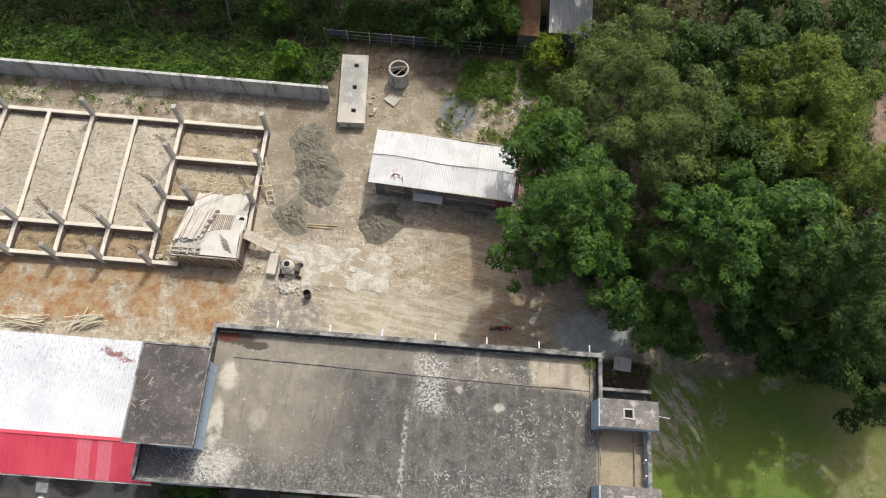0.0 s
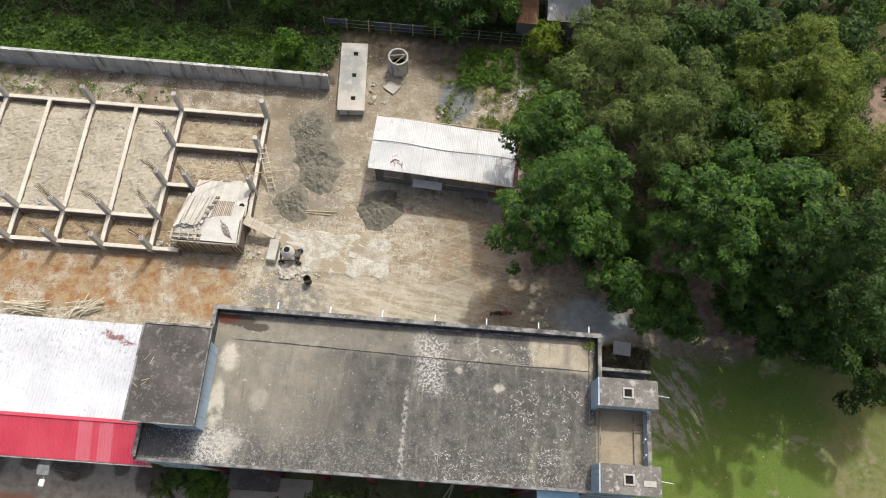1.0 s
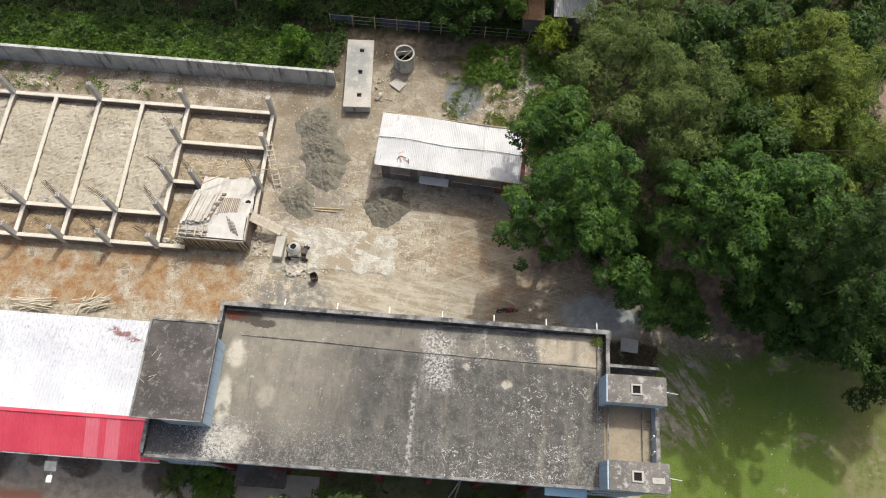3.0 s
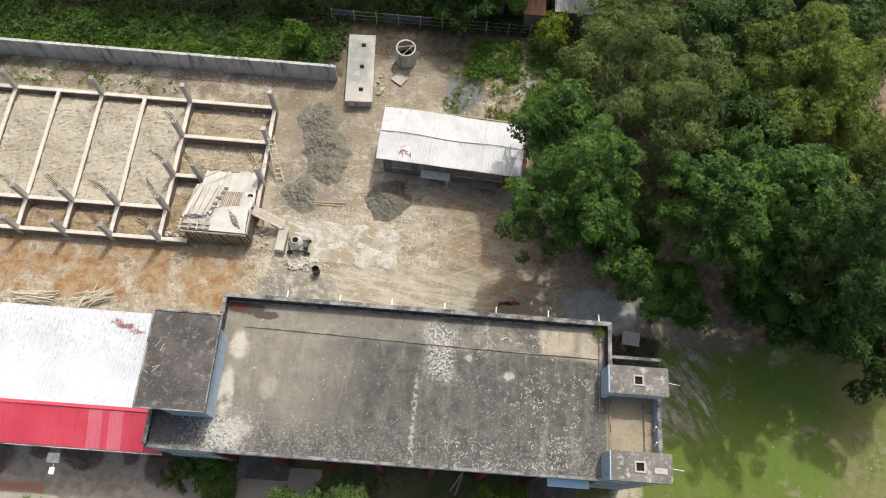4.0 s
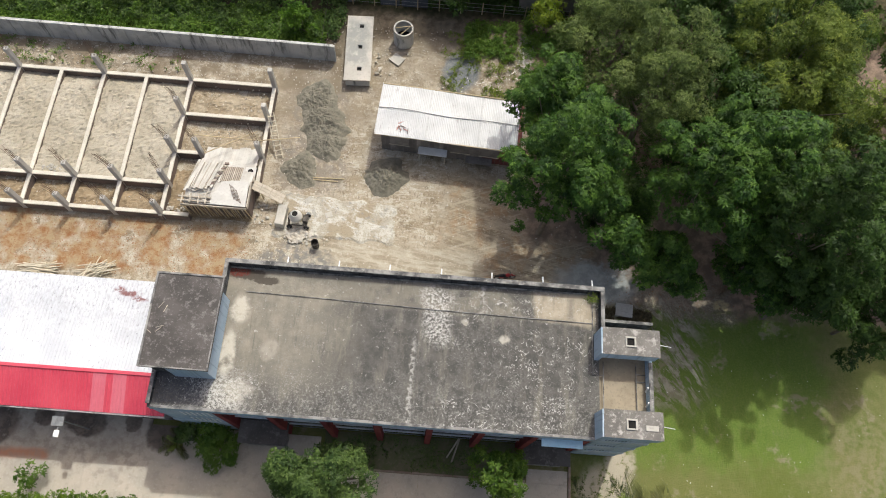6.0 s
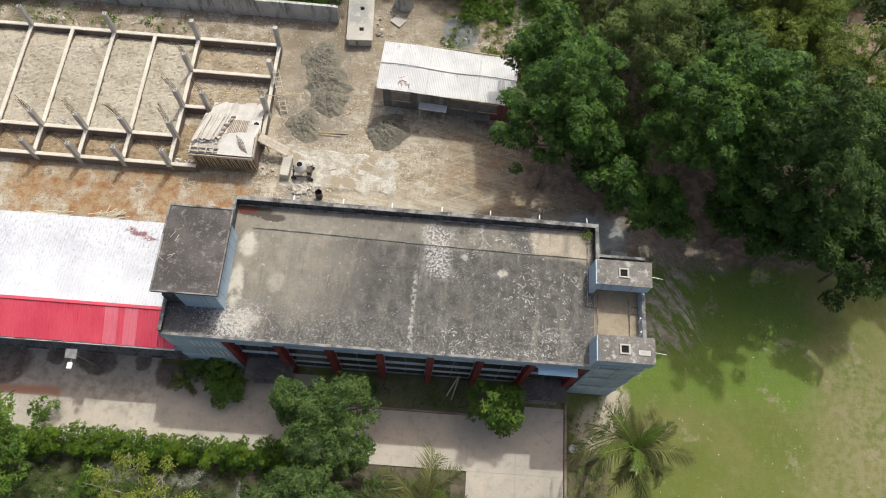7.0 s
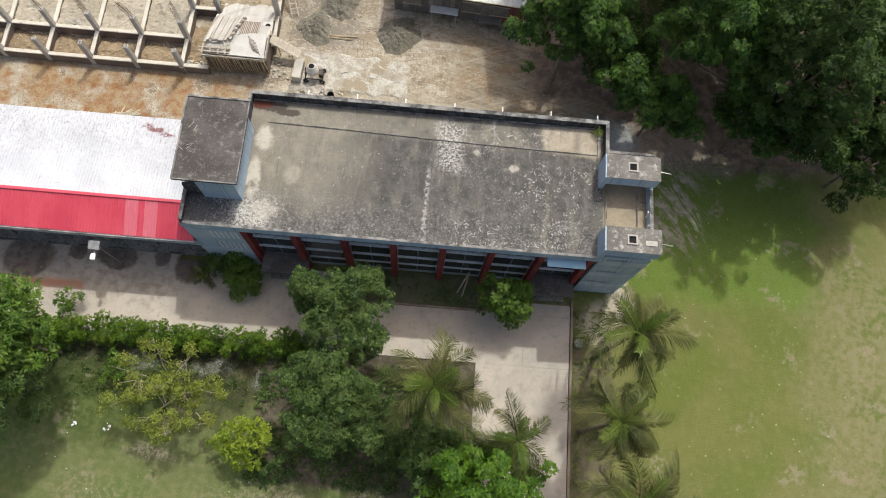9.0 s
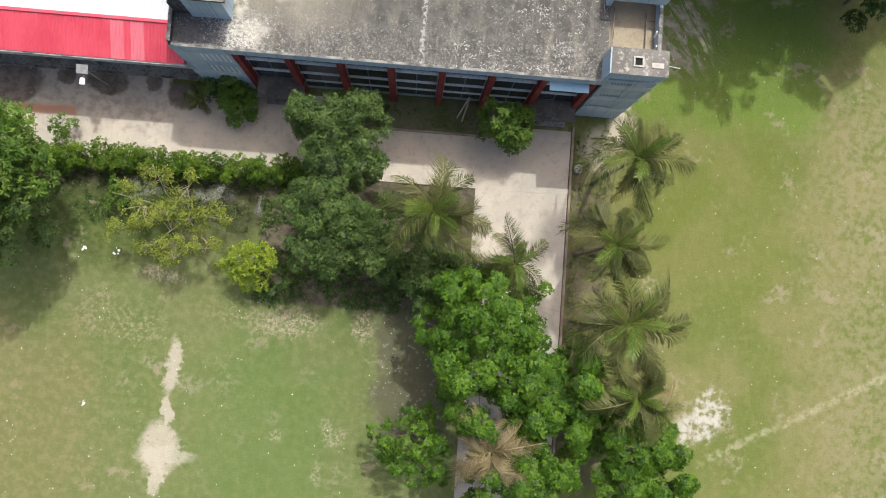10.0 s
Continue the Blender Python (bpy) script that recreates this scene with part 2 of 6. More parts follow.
    col = n.mix(n.times(n.spot(8.4, 37.6, 0.8, 2.6, 0.3, 0.8), n.step(fine, 0.42, 0.56)), col, (0.45, 0.42, 0.4))
    # worn strips and marks in the lawns
    for spot in ((-18.0, -22.6, 0.55, 2.2), (-18.5, -29.1, 1.5, 2.0), (-18.1, -26.2, 0.28, 1.2), (-18.1, -29.6, 2.1, 0.7), (-18.4, -31.5, 0.5, 1.4)):
        col = n.mix(n.times(n.spot(*spot, 0.3, 0.95), n.step(n.noise(2.4, 6, 0.72), 0.28, 0.44), 0.82), col, (0.42, 0.375, 0.295))
    for spot in ((24.3, -25, 1.7, 1.3), (25.4, -23.2, 1.1, 1.6)):
        col = n.mix(n.times(n.spot(*spot, 0.4, 1.6), n.step(mid, 0.38, 0.58), 0.85), col, (0.46, 0.43, 0.38))
    for spot in ((15.0, -2.6, 1.7, 2.0), (16.8, -1.0, 1.1, 2.4), (16.7, 5, 0.6, 6)):
        col = n.mix(n.times(n.spot(*spot, 0.35, 0.8), n.step(mid, 0.33, 0.48), 0.9), col, (0.44, 0.385, 0.29))
    for spot in ((-19.7, -15.6, 1.7, 0.5), (-8.9, -18.7, 2.4, 1.0), (-3.2, -18.3, 0.9, 1.3), (-9.6, -27.6, 0.6, 0.5), (-4.9, -27.4, 1.0, 0.7), (-5.6, -26.6, 0.5, 0.7), (-6.0, -30.4, 0.45, 1.0)):
        col = n.mix(n.times(n.spot(*spot, 0.5, 0.9), n.step(n.noise(4.5, 6, 0.75), 0.44, 0.6), 0.85), col, (0.4, 0.33, 0.25))
    for spot in ((-11, -18.0, 3.4, 1.4), (-24, -19, 2.6, 1.6), (-13.7, -23.7, 0.9, 2.2), (-20.5, -19.6, 1.6, 1.0)):
        col = n.mix(n.times(n.spot(*spot, 0.6, 1.5), n.step(n.noise(3.2, 6, 0.75), 0.48, 0.6), 0.5), col, (0.3, 0.255, 0.175))
    col = n.mix(n.times(n.area(-60, -24, -60, -19.5, 2.5, 4.0), 0.5), col, n.mix(n.step(mid, 0.4, 0.62), (0.17, 0.16, 0.065), (0.21, 0.18, 0.085)))
    col = n.mix(n.times(n.area(-16, -4, -60, -20, 3, 4.0), 0.45), col, (0.1, 0.16, 0.045))
    col = n.mix(n.times(n.area(34, 60, -40, 4, 3, 4.0), n.step(mid, 0.36, 0.58), 0.5), col, (0.25, 0.22, 0.13))
    x, y = n.axes()[:2]
    for slope, base, wide in ((0.515, -40.3, 0.28), (0.9, -66.0, 0.3)):
        off = n.math("ABSOLUTE", n.math("SUBTRACT", n.math("SUBTRACT", y, n.math("MULTIPLY", x, slope)), base))
        col = n.mix(n.times(n.step(off, wide * 2, wide * 0.6), n.step(x, 24, 26), n.step(mid, 0.34, 0.64), 0.38), col, (0.4, 0.38, 0.25))
    beds = n.area(12.9, 16.2, -30, -4.6, 0.3, 0.4)
    col = n.mix(n.times(beds, n.step(mid, 0.35, 0.55)), col, (0.13, 0.11, 0.07))
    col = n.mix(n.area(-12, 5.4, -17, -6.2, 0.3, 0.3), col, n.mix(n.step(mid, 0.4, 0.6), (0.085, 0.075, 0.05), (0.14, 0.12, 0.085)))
    col = n.mix(n.times(n.area(-1.9, 4, -28, -14.5, 0.9, 2.4), 0.85), col, n.mix(n.step(n.noise(2.4, 6, 0.75), 0.56, 0.64), (0.1, 0.095, 0.06), (0.22, 0.215, 0.18)))
    return n.done(col, 0.95, n.math("ADD", fine, mid), 0.6, 0.12, spec=0.1)


def roof_material():
    """Old weathered roof concrete: dark algae, pale worn plaster, curling white scales."""
    n = Nodes("weathered_roof_concrete")
    fine, mid = n.noise(7, 6, 0.72), n.noise(1.1, 6, 0.66)
    dark = n.mix(n.step(mid, 0.36, 0.64), (0.07, 0.067, 0.06), (0.108, 0.102, 0.09))
    pale = n.mix(n.step(mid, 0.36, 0.64), (0.3, 0.27, 0.21), (0.215, 0.195, 0.155))
    streaks = n.noise(0.8, 6, 0.68, vec=n.stretch(1.5, 0.35, 1))
    col = n.mix(n.times(n.step(streaks, 0.48, 0.68), 0.38), dark, pale)
    col = n.mix(n.times(n.area(-14, -5.5, 2.5, 10.5, 2.4, 2.0), 0.72), col, pale)
    col = n.mix(n.times(n.area(-14, 12.4, 7.9, 10.4, 0.4, 0.5), n.step(n.noise(0.45, 5), 0.38, 0.6), 0.6), col, pale)
    col = n.mix(n.times(n.area(8.1, 12.2, 7.8, 9.9, 0.35, 0.7), 0.9), col, n.mix(n.step(mid, 0.4, 0.62), (0.42, 0.36, 0.27), (0.33, 0.28, 0.2)))
    col = n.mix(n.times(n.area(10.5, 10.9, 8.0, 9.6, 0.2, 0.3), 0.5), col, dark)
    # curling scales of white lime: broken contour lines of three sizes
    strokes = []
    for size, wide, seed, share in ((1.4, 0.014, 0, 0.8), (1.9, 0.015, 110, 0.8), (2.7, 0.014, 50, 0.5)):
        v = n.stretch(1, 1, 1, seed)
        line = n.step(n.math("ABSOLUTE", n.math("SUBTRACT", n.noise(size, 2.5, 0.6, vec=v, warp=0.9), 0.5)), wide, wide * 0.6)
        broken = n.step(n.noise(size * 1.3, 2, 0.6, vec=n.stretch(1, 1, 1, seed + 33)), 0.5, 0.53)
        east = n.math("MAXIMUM", n.step(n.axes()[0], -1.5, 2.5), n.times(n.step(n.axes()[1], 4.5, 1.5), 0.8))
        where = n.times(n.math("MAXIMUM", n.step(n.noise(0.26, 4, 0.6, vec=v), 0.5, 0.6), 0.15), n.math("MAXIMUM", east, 0.12))
        strokes.append(n.times(line, broken, where, share))
    x, y = n.axes()[:2]
    crust = n.times(n.step(fine, 0.47, 0.6), n.step(n.noise(0.7, 6, 0.7), 0.48, 0.62))
    col = n.mix(n.times(crust, 0.25), col, (0.34, 0.325, 0.29))
    drip = n.noise(2.2, 5, 0.7, vec=n.stretch(1.6, 0.16, 1))
    col = n.mix(n.times(n.step(drip, 0.52, 0.68), n.step(n.noise(0.3, 4), 0.42, 0.62), 0.4), col, (0.05, 0.049, 0.046))
    col = n.mix(n.times(n.step(n.noise(3.0, 5, 0.72), 0.62, 0.68), 0.7), col, (0.46, 0.44, 0.4))
    col = n.mix(n.times(n.step(y, 4.0, 0.5), n.step(n.noise(5.0, 6, 0.75), 0.5, 0.62), 0.4), col, (0.38, 0.365, 0.33))
    col = n.mix(n.times(n.area(-14.2, -11, 0.3, 2.6, 0.9, 1.6), n.step(n.noise(5.5, 6, 0.75), 0.42, 0.58), 0.8), col, (0.56, 0.54, 0.49))
    col = n.mix(n.times(n.area(0.4, 2.3, 5.8, 9.8, 0.6, 1.3), n.step(n.noise(5.5, 6, 0.75), 0.45, 0.58), 0.85), col, (0.52, 0.5, 0.46))
    d = n.math("ABSOLUTE", n.math("ADD", x, n.math("MULTIPLY", n.axes()[5], 0.9)))
    col = n.mix(n.times(n.step(d, 0.24, 0.04), n.step(y, 6.5, 5), n.step(n.noise(2.6, 5, 0.7), 0.42, 0.58), 0.6), col, (0.48, 0.46, 0.42))
    d = n.math("ABSOLUTE", n.math("SUBTRACT", n.math("ADD", x, n.math("MULTIPLY", n.axes()[5], 0.9)), 4.6))
    col = n.mix(n.times(n.step(d, 0.3, 0.05), n.step(y, 6.5, 9), n.step(n.noise(2.6, 5, 0.7), 0.45, 0.6), 0.7), col, (0.46, 0.44, 0.4))
    wet = n.math("MAXIMUM", n.spot(-12.0, 9.6, 1.3, 0.42, 0.15, 0.4), n.spot(-10.6, 9.2, 0.9, 0.3, 0.15, 0.4))
    col = n.mix(n.times(wet, 0.9), col, (0.07, 0.058, 0.046))
    col = n.mix(n.times(n.spot(-12.6, 9.7, 0.75, 0.35, 0.2, 0.4), n.step(fine, 0.4, 0.52)), col, (0.13, 0.035, 0.025))
    for spot, share in (((-9.8, 4.4, 0.6, 0.8), 0.35), ((6.3, 6.2, 0.36, 0.3), 0.7), ((-12.2, 7.0, 0.55, 0.9), 0.85), ((-12.45, 4.0, 0.45, 1.5), 0.85), ((-11.7, 1.5, 1.2, 0.7), 0.5), ((3.4, 7.4, 0.25, 0.25), 0.5)):
        col = n.mix(n.times(n.spot(*spot, 0.35, 0.55), n.step(mid, 0.3, 0.55), share), col, (0.5, 0.46, 0.38))
    col = n.mix(n.times(n.area(-17, -13.6, 0.3, 2.9, 0.4, 0.5), n.step(fine, 0.38, 0.55), 0.85), col, (0.075, 0.075, 0.08))
    for s in strokes:
        col = n.mix(s, col, (0.56, 0.54, 0.5))
    return n.done(col, 0.9, fine, 0.5, 0.04, spec=0.2)


def slab_roof_material(name, dark, pale, amount):
    n = Nodes(name)
    fine = n.noise(6, 6, 0.7)
    col = n.mix(n.step(n.noise(0.7, 5), 0.35, 0.65), dark, tuple(v * 1.5 for v in dark))
    col = n.mix(n.times(n.step(n.noise(1.8, 5, 0.7), 0.52, 0.68), amount), col, pale)
    col = n.mix(n.times(n.step(fine, 0.55, 0.7), amount), col, pale)
    return n.done(col, 0.9, fine, 0.5, 0.04, spec=0.2)


def streaked(name, base, stain, dark, big=0.6, streak=1.0, rough=0.85, close=2.2):
    """Painted or bare wall with stains that run down it."""
    n = Nodes(name)
    col = n.mix(n.step(n.noise(big, 5), 0.4, 0.65), base, stain)
    run = n.noise(2.0, 5, 0.65, vec=n.stretch(close, close, 0.12))
    col = n.mix(n.times(n.step(run, 0.5, 0.68), streak), col, dark)
    col = n.mix(n.times(n.step(n.noise(8, 5, 0.7), 0.55, 0.75), 0.4), col, dark)
    return n.done(col, rough, n.noise(14, 5), 0.25, 0.02)


def sheet_material(name, a, b, rust, amount, rough, metal, along=0.25):
    n = Nodes(name)
    info = n.t.nodes.new("ShaderNodeObjectInfo")
    col = n.mix(n.step(n.noise(0.5, 5), 0.35, 0.65), a, b)
    col = n.mix(n.times(n.step(info.outputs["Random"], 0.55, 1.0), 0.6), col, b)
    spots = n.noise(1.5, 6, 0.7, vec=n.stretch(2.0, along * 2, 1))
    col = n.mix(n.times(n.step(n.noise(5.0, 5, 0.75), 0.6, 0.66), amount * 0.7), col, rust)
    col = n.mix(n.times(n.step(spots, 0.58, 0.7), amount), col, rust)
    return n.done(col, rough, n.noise(4, 4), 0.15, 0.02, metal, 0.4)


def white_sheet():
    """White enamelled sheets, grey with grime on the upper half, with one rusty stain."""
    n = Nodes("white_roof_sheet")
    y = n.axes()[1]
    col = n.mix(n.step(n.noise(0.4, 5), 0.35, 0.65), (0.5, 0.51, 0.53), (0.6, 0.605, 0.62))
    grime = n.noise(3.6, 6, 0.74, vec=n.stretch(1.8, 0.8, 1))
    col = n.mix(n.times(n.step(grime, 0.42, 0.62), n.step(y, 2.5, 8.5), 0.65), col, (0.36, 0.36, 0.37))
    col = n.mix(n.times(n.step(grime, 0.56, 0.66), n.step(n.noise(6, 5, 0.72), 0.48, 0.58), 0.85), col, (0.17, 0.165, 0.18))
    for spot in ((-22.2, 8.7, 0.5, 0.25), (-21.3, 8.4, 0.8, 0.22), (-20.5, 8.05, 0.5, 0.22)):
        col = n.mix(n.times(n.spot(*spot, 0.4, 0.5), n.step(n.noise(3, 5), 0.38, 0.55)), col, (0.2, 0.09, 0.085))
    return n.done(col, 0.45, n.noise(4, 4), 0.15, 0.02, 0.0, 0.4)



def road_material():
    """Cast concrete, dusty and worn, with round damp earth stains near the wing."""
    n = Nodes("road_concrete")
    mid = n.noise(1.4, 6, 0.68)
    col = n.mix(n.step(n.noise(0.3, 5), 0.36, 0.64), (0.5, 0.44, 0.36), (0.41, 0.37, 0.31))
    col = n.mix(n.times(n.step(mid, 0.5, 0.66), 0.6), col, (0.33, 0.3, 0.25))
    col = n.mix(n.times(n.step(n.noise(6, 6, 0.7), 0.52, 0.68), 0.4), col, (0.56, 0.52, 0.45))
    for spot in ((-32.2, -0.8, 2.0, 1.8), (-25.1, -0.1, 1.6, 1.3), (-28.3, 0.0, 0.8, 0.8), (-21.4, 0.0, 0.7, 0.6), (-19.0, -0.6, 1.3, 1.5)):
        col = n.mix(n.times(n.spot(*spot, 0.14, 0.5), n.step(mid, 0.22, 0.4), 0.9), col, n.mix(n.step(mid, 0.4, 0.6), (0.085, 0.066, 0.052), (0.14, 0.105, 0.085)))
    col = n.mix(n.times(n.area(-33, -27.4, -3.2, -2.55, 0.25, 0.35), 0.9), col, (0.42, 0.17, 0.09))
    col = n.mix(n.times(n.area(-60, -20, -4, 0.5, 1.2, 1.2), n.step(mid, 0.42, 0.6), 0.5), col, (0.28, 0.225, 0.18))
    info = n.t.nodes.new("ShaderNodeObjectInfo")
    col = n.mix(n.times(info.outputs["Random"], 0.18), col, (0.34, 0.31, 0.26))
    return n.done(col, 0.9, n.noise(12, 6), 0.3, 0.02, spec=0.2)


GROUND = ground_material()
ROOF = roof_material()
ANNEX_ROOF = slab_roof_material("dark_roof_slab", (0.07, 0.063, 0.057), (0.3, 0.28, 0.26), 0.5)
TANK_TOP = slab_roof_material("tank_roof_slab", (0.135, 0.125, 0.11), (0.5, 0.47, 0.42), 0.7)
BLUE = streaked("blue_painted_wall", (0.35, 0.45, 0.53), (0.42, 0.5, 0.56), (0.18, 0.22, 0.25), streak=0.5)
GREY_BLUE = streaked("grey_blue_wall", (0.33, 0.38, 0.41), (0.4, 0.44, 0.46), (0.15, 0.165, 0.175), streak=0.7)
LEDGE = streaked("pale_ledge", (0.6, 0.64, 0.66), (0.5, 0.53, 0.55), (0.24, 0.26, 0.27), streak=0.6)
PALE_BLUE = streaked("pale_blue_panel", (0.42, 0.5, 0.56), (0.5, 0.55, 0.58), (0.24, 0.28, 0.31), streak=0.5)
WINDOW_BLUE = streaked("window_frame_blue", (0.14, 0.185, 0.225), (0.19, 0.235, 0.27), (0.08, 0.1, 0.12), streak=0.5)
SKY_BLUE = streaked("sky_blue_panel", (0.4, 0.62, 0.74), (0.46, 0.66, 0.76), (0.3, 0.44, 0.52), streak=0.3)
MAROON = streaked("maroon_paint", (0.2, 0.03, 0.03), (0.25, 0.05, 0.045), (0.09, 0.02, 0.02), streak=0.5)
PARAPET = streaked("stained_parapet", (0.045, 0.045, 0.044), (0.115, 0.118, 0.12), (0.018, 0.018, 0.018), big=1.6)
PLINTH = streaked("stained_plinth", (0.3, 0.28, 0.25), (0.2, 0.185, 0.165), (0.08, 0.075, 0.068), big=1.1)
CANOPY = slab_roof_material("stained_canopy_slab", (0.085, 0.078, 0.07), (0.26, 0.24, 0.22), 0.5)
COPING = surface("parapet_top", (0.27, 0.26, 0.24), (0.07, 0.068, 0.065), (0.42, 0.4, 0.36), 1.1, 4)
SAND_FLOOR = surface("sandy_terrace", (0.32, 0.265, 0.185), (0.26, 0.215, 0.15), (0.17, 0.14, 0.1), 1.2, 6)
GLASS = surface("dark_window_glass", (0.03, 0.038, 0.045), (0.045, 0.055, 0.064), (0.065, 0.075, 0.085), 0.5, 2, 0.12, 0.02, spec=0.5)
# black painted in for the shade inside openings
BLACK = surface("void_shade", (0.012, 0.011, 0.01), (0.018, 0.016, 0.014), (0.02, 0.02, 0.018), 1, 5, 0.95)
CONCRETE = streaked("new_concrete", (0.48, 0.455, 0.41), (0.41, 0.385, 0.345), (0.22, 0.21, 0.19), streak=0.35)
OLD_CONCRETE = streaked("boundary_concrete", (0.5, 0.495, 0.46), (0.4, 0.395, 0.37), (0.085, 0.085, 0.073), big=0.9, streak=0.8, close=0.8)
SLAB_TOP = surface("tank_cover_concrete", (0.47, 0.44, 0.38), (0.38, 0.36, 0.31), (0.27, 0.26, 0.23), 0.7, 5)
BEAM_TOP = surface("beam_top_concrete", (0.62, 0.57, 0.48), (0.52, 0.48, 0.4), (0.3, 0.27, 0.22), 0.8, 6)
BRICK_SIDE = surface("bare_brick", (0.19, 0.14, 0.115), (0.14, 0.115, 0.1), (0.26, 0.2, 0.16), 0.8, 5, each=0.15)
FILL = surface("sand_fill", (0.43, 0.385, 0.3), (0.35, 0.31, 0.23), (0.18, 0.153, 0.108), 0.45, 6.5, 0.95, 1.0)
FILL_DAMP = surface("damp_fill", (0.29, 0.22, 0.135), (0.22, 0.165, 0.1), (0.44, 0.38, 0.28), 0.7, 3.2, 0.95, 0.9)
PILE = surface("grey_sand_heap", (0.15, 0.138, 0.105), (0.215, 0.198, 0.152), (0.078, 0.07, 0.052), 1.3, 5.0, 0.95, 1.0)
STEEL = surface("rusty_bar", (0.14, 0.09, 0.065), (0.2, 0.14, 0.1), (0.1, 0.06, 0.04), 2, 12, 0.7, metal=0.4)
GREY_STEEL = surface("grey_metal", (0.3, 0.3, 0.29), (0.4, 0.4, 0.38), (0.16, 0.12, 0.09), 2, 9, 0.5, metal=0.6)
PLANK = surface("weathered_plank", (0.45, 0.4, 0.325), (0.38, 0.335, 0.265), (0.27, 0.23, 0.175), 1.4, 7, 0.9, 0.4, each=0.18)
DECKING = surface("cement_stained_boards", (0.52, 0.5, 0.45), (0.45, 0.42, 0.37), (0.36, 0.33, 0.28), 1.0, 6, 0.9, 0.5, each=0.1)
SMOOTH_CEMENT = surface("smooth_cement", (0.56, 0.54, 0.49), (0.48, 0.46, 0.42), (0.38, 0.36, 0.32), 0.9, 5, 0.85, 0.2)
STONY = surface("stony_fill", (0.36, 0.3, 0.21), (0.27, 0.215, 0.14), (0.52, 0.47, 0.38), 0.8, 4.5, 0.95, 1.0)
LADDER = surface("pale_bamboo", (0.6, 0.54, 0.42), (0.5, 0.44, 0.33), (0.36, 0.3, 0.22), 1.5, 8, 0.6)
BAMBOO = surface("bamboo", (0.46, 0.37, 0.22), (0.38, 0.3, 0.18), (0.26, 0.2, 0.12), 1.5, 8, 0.6, each=0.2)
ROAD = road_material()
KERB = surface("kerb_brick", (0.24, 0.17, 0.13), (0.3, 0.25, 0.2), (0.15, 0.11, 0.09), 1.2, 8)
WHITE_SHEET = white_sheet()
ZINC = sheet_material("old_zinc_sheet", (0.47, 0.47, 0.46), (0.58, 0.575, 0.56), (0.28, 0.26, 0.24), 0.85, 0.55, 0.0)
PALE_ZINC = sheet_material("pale_rusty_sheet", (0.6, 0.58, 0.55), (0.68, 0.66, 0.62), (0.3, 0.19, 0.13), 0.7, 0.6, 0.0)
RED_SHEET = sheet_material("red_roof_sheet", (0.5, 0.05, 0.08), (0.57, 0.075, 0.105), (0.42, 0.04, 0.06), 0.4, 0.4, 0.0)
FADED_RED = sheet_material("faded_red_sheet", (0.57, 0.13, 0.165), (0.6, 0.155, 0.19), (0.52, 0.09, 0.12), 0.4, 0.45, 0.0)
RUST = surface("rust_stain", (0.16, 0.055, 0.045), (0.24, 0.1, 0.08), (0.1, 0.03, 0.03), 2, 6)
WHITE = surface("white_paint", (0.78, 0.78, 0.76), (0.7, 0.7, 0.68), (0.55, 0.54, 0.5), 1.5, 9, 0.5)
SHED_WALL = surface("dark_shed_boards", (0.15, 0.135, 0.12), (0.21, 0.19, 0.175), (0.28, 0.26, 0.23), 1.2, 6, each=0.3)
SHED_RED = surface("dull_red_boards", (0.16, 0.05, 0.045), (0.2, 0.07, 0.06), (0.1, 0.04, 0.035), 1.2, 6)
DARK_STEEL = surface("dark_painted_metal", (0.05, 0.045, 0.04), (0.08, 0.07, 0.06), (0.14, 0.1, 0.07), 3, 12, 0.5, metal=0.3)
RUBBER = surface("black_rubber", (0.02, 0.02, 0.02), (0.03, 0.03, 0.03), (0.05, 0.045, 0.04), 4, 20, 0.8)
RED_PAINT = surface("red_metal_paint", (0.3, 0.02, 0.02), (0.35, 0.03, 0.03), (0.2, 0.02, 0.02), 4, 20, 0.3, spec=0.5)
MUD_ROOF = surface("brown_rusted_sheet", (0.24, 0.13, 0.075), (0.3, 0.18, 0.1), (0.15, 0.07, 0.04), 0.9, 5, 0.8, each=0.15)
CLOTH = surface("faded_blue_sheet", (0.085, 0.1, 0.12), (0.13, 0.14, 0.16), (0.05, 0.055, 0.065), 1.2, 6, each=0.3)
BARK = surface("grey_brown_bark", (0.15, 0.12, 0.09), (0.21, 0.17, 0.13), (0.09, 0.07, 0.05), 2, 9, 0.95, 0.8)
PALE_BARK = surface("pale_bark", (0.23, 0.2, 0.14), (0.3, 0.26, 0.19), (0.15, 0.12, 0.08), 2, 9, 0.95, 0.6)
STONE = surface("rubble", (0.5, 0.46, 0.39), (0.4, 0.35, 0.28), (0.6, 0.57, 0.52), 1.5, 8)
RAG = surface("red_rag", (0.5, 0.25, 0.2), (0.42, 0.2, 0.17), (0.5, 0.36, 0.32), 2, 8)
LITTER = surface("paper_scraps", (0.8, 0.8, 0.78), (0.7, 0.7, 0.66), (0.6, 0.6, 0.6), 3, 9)

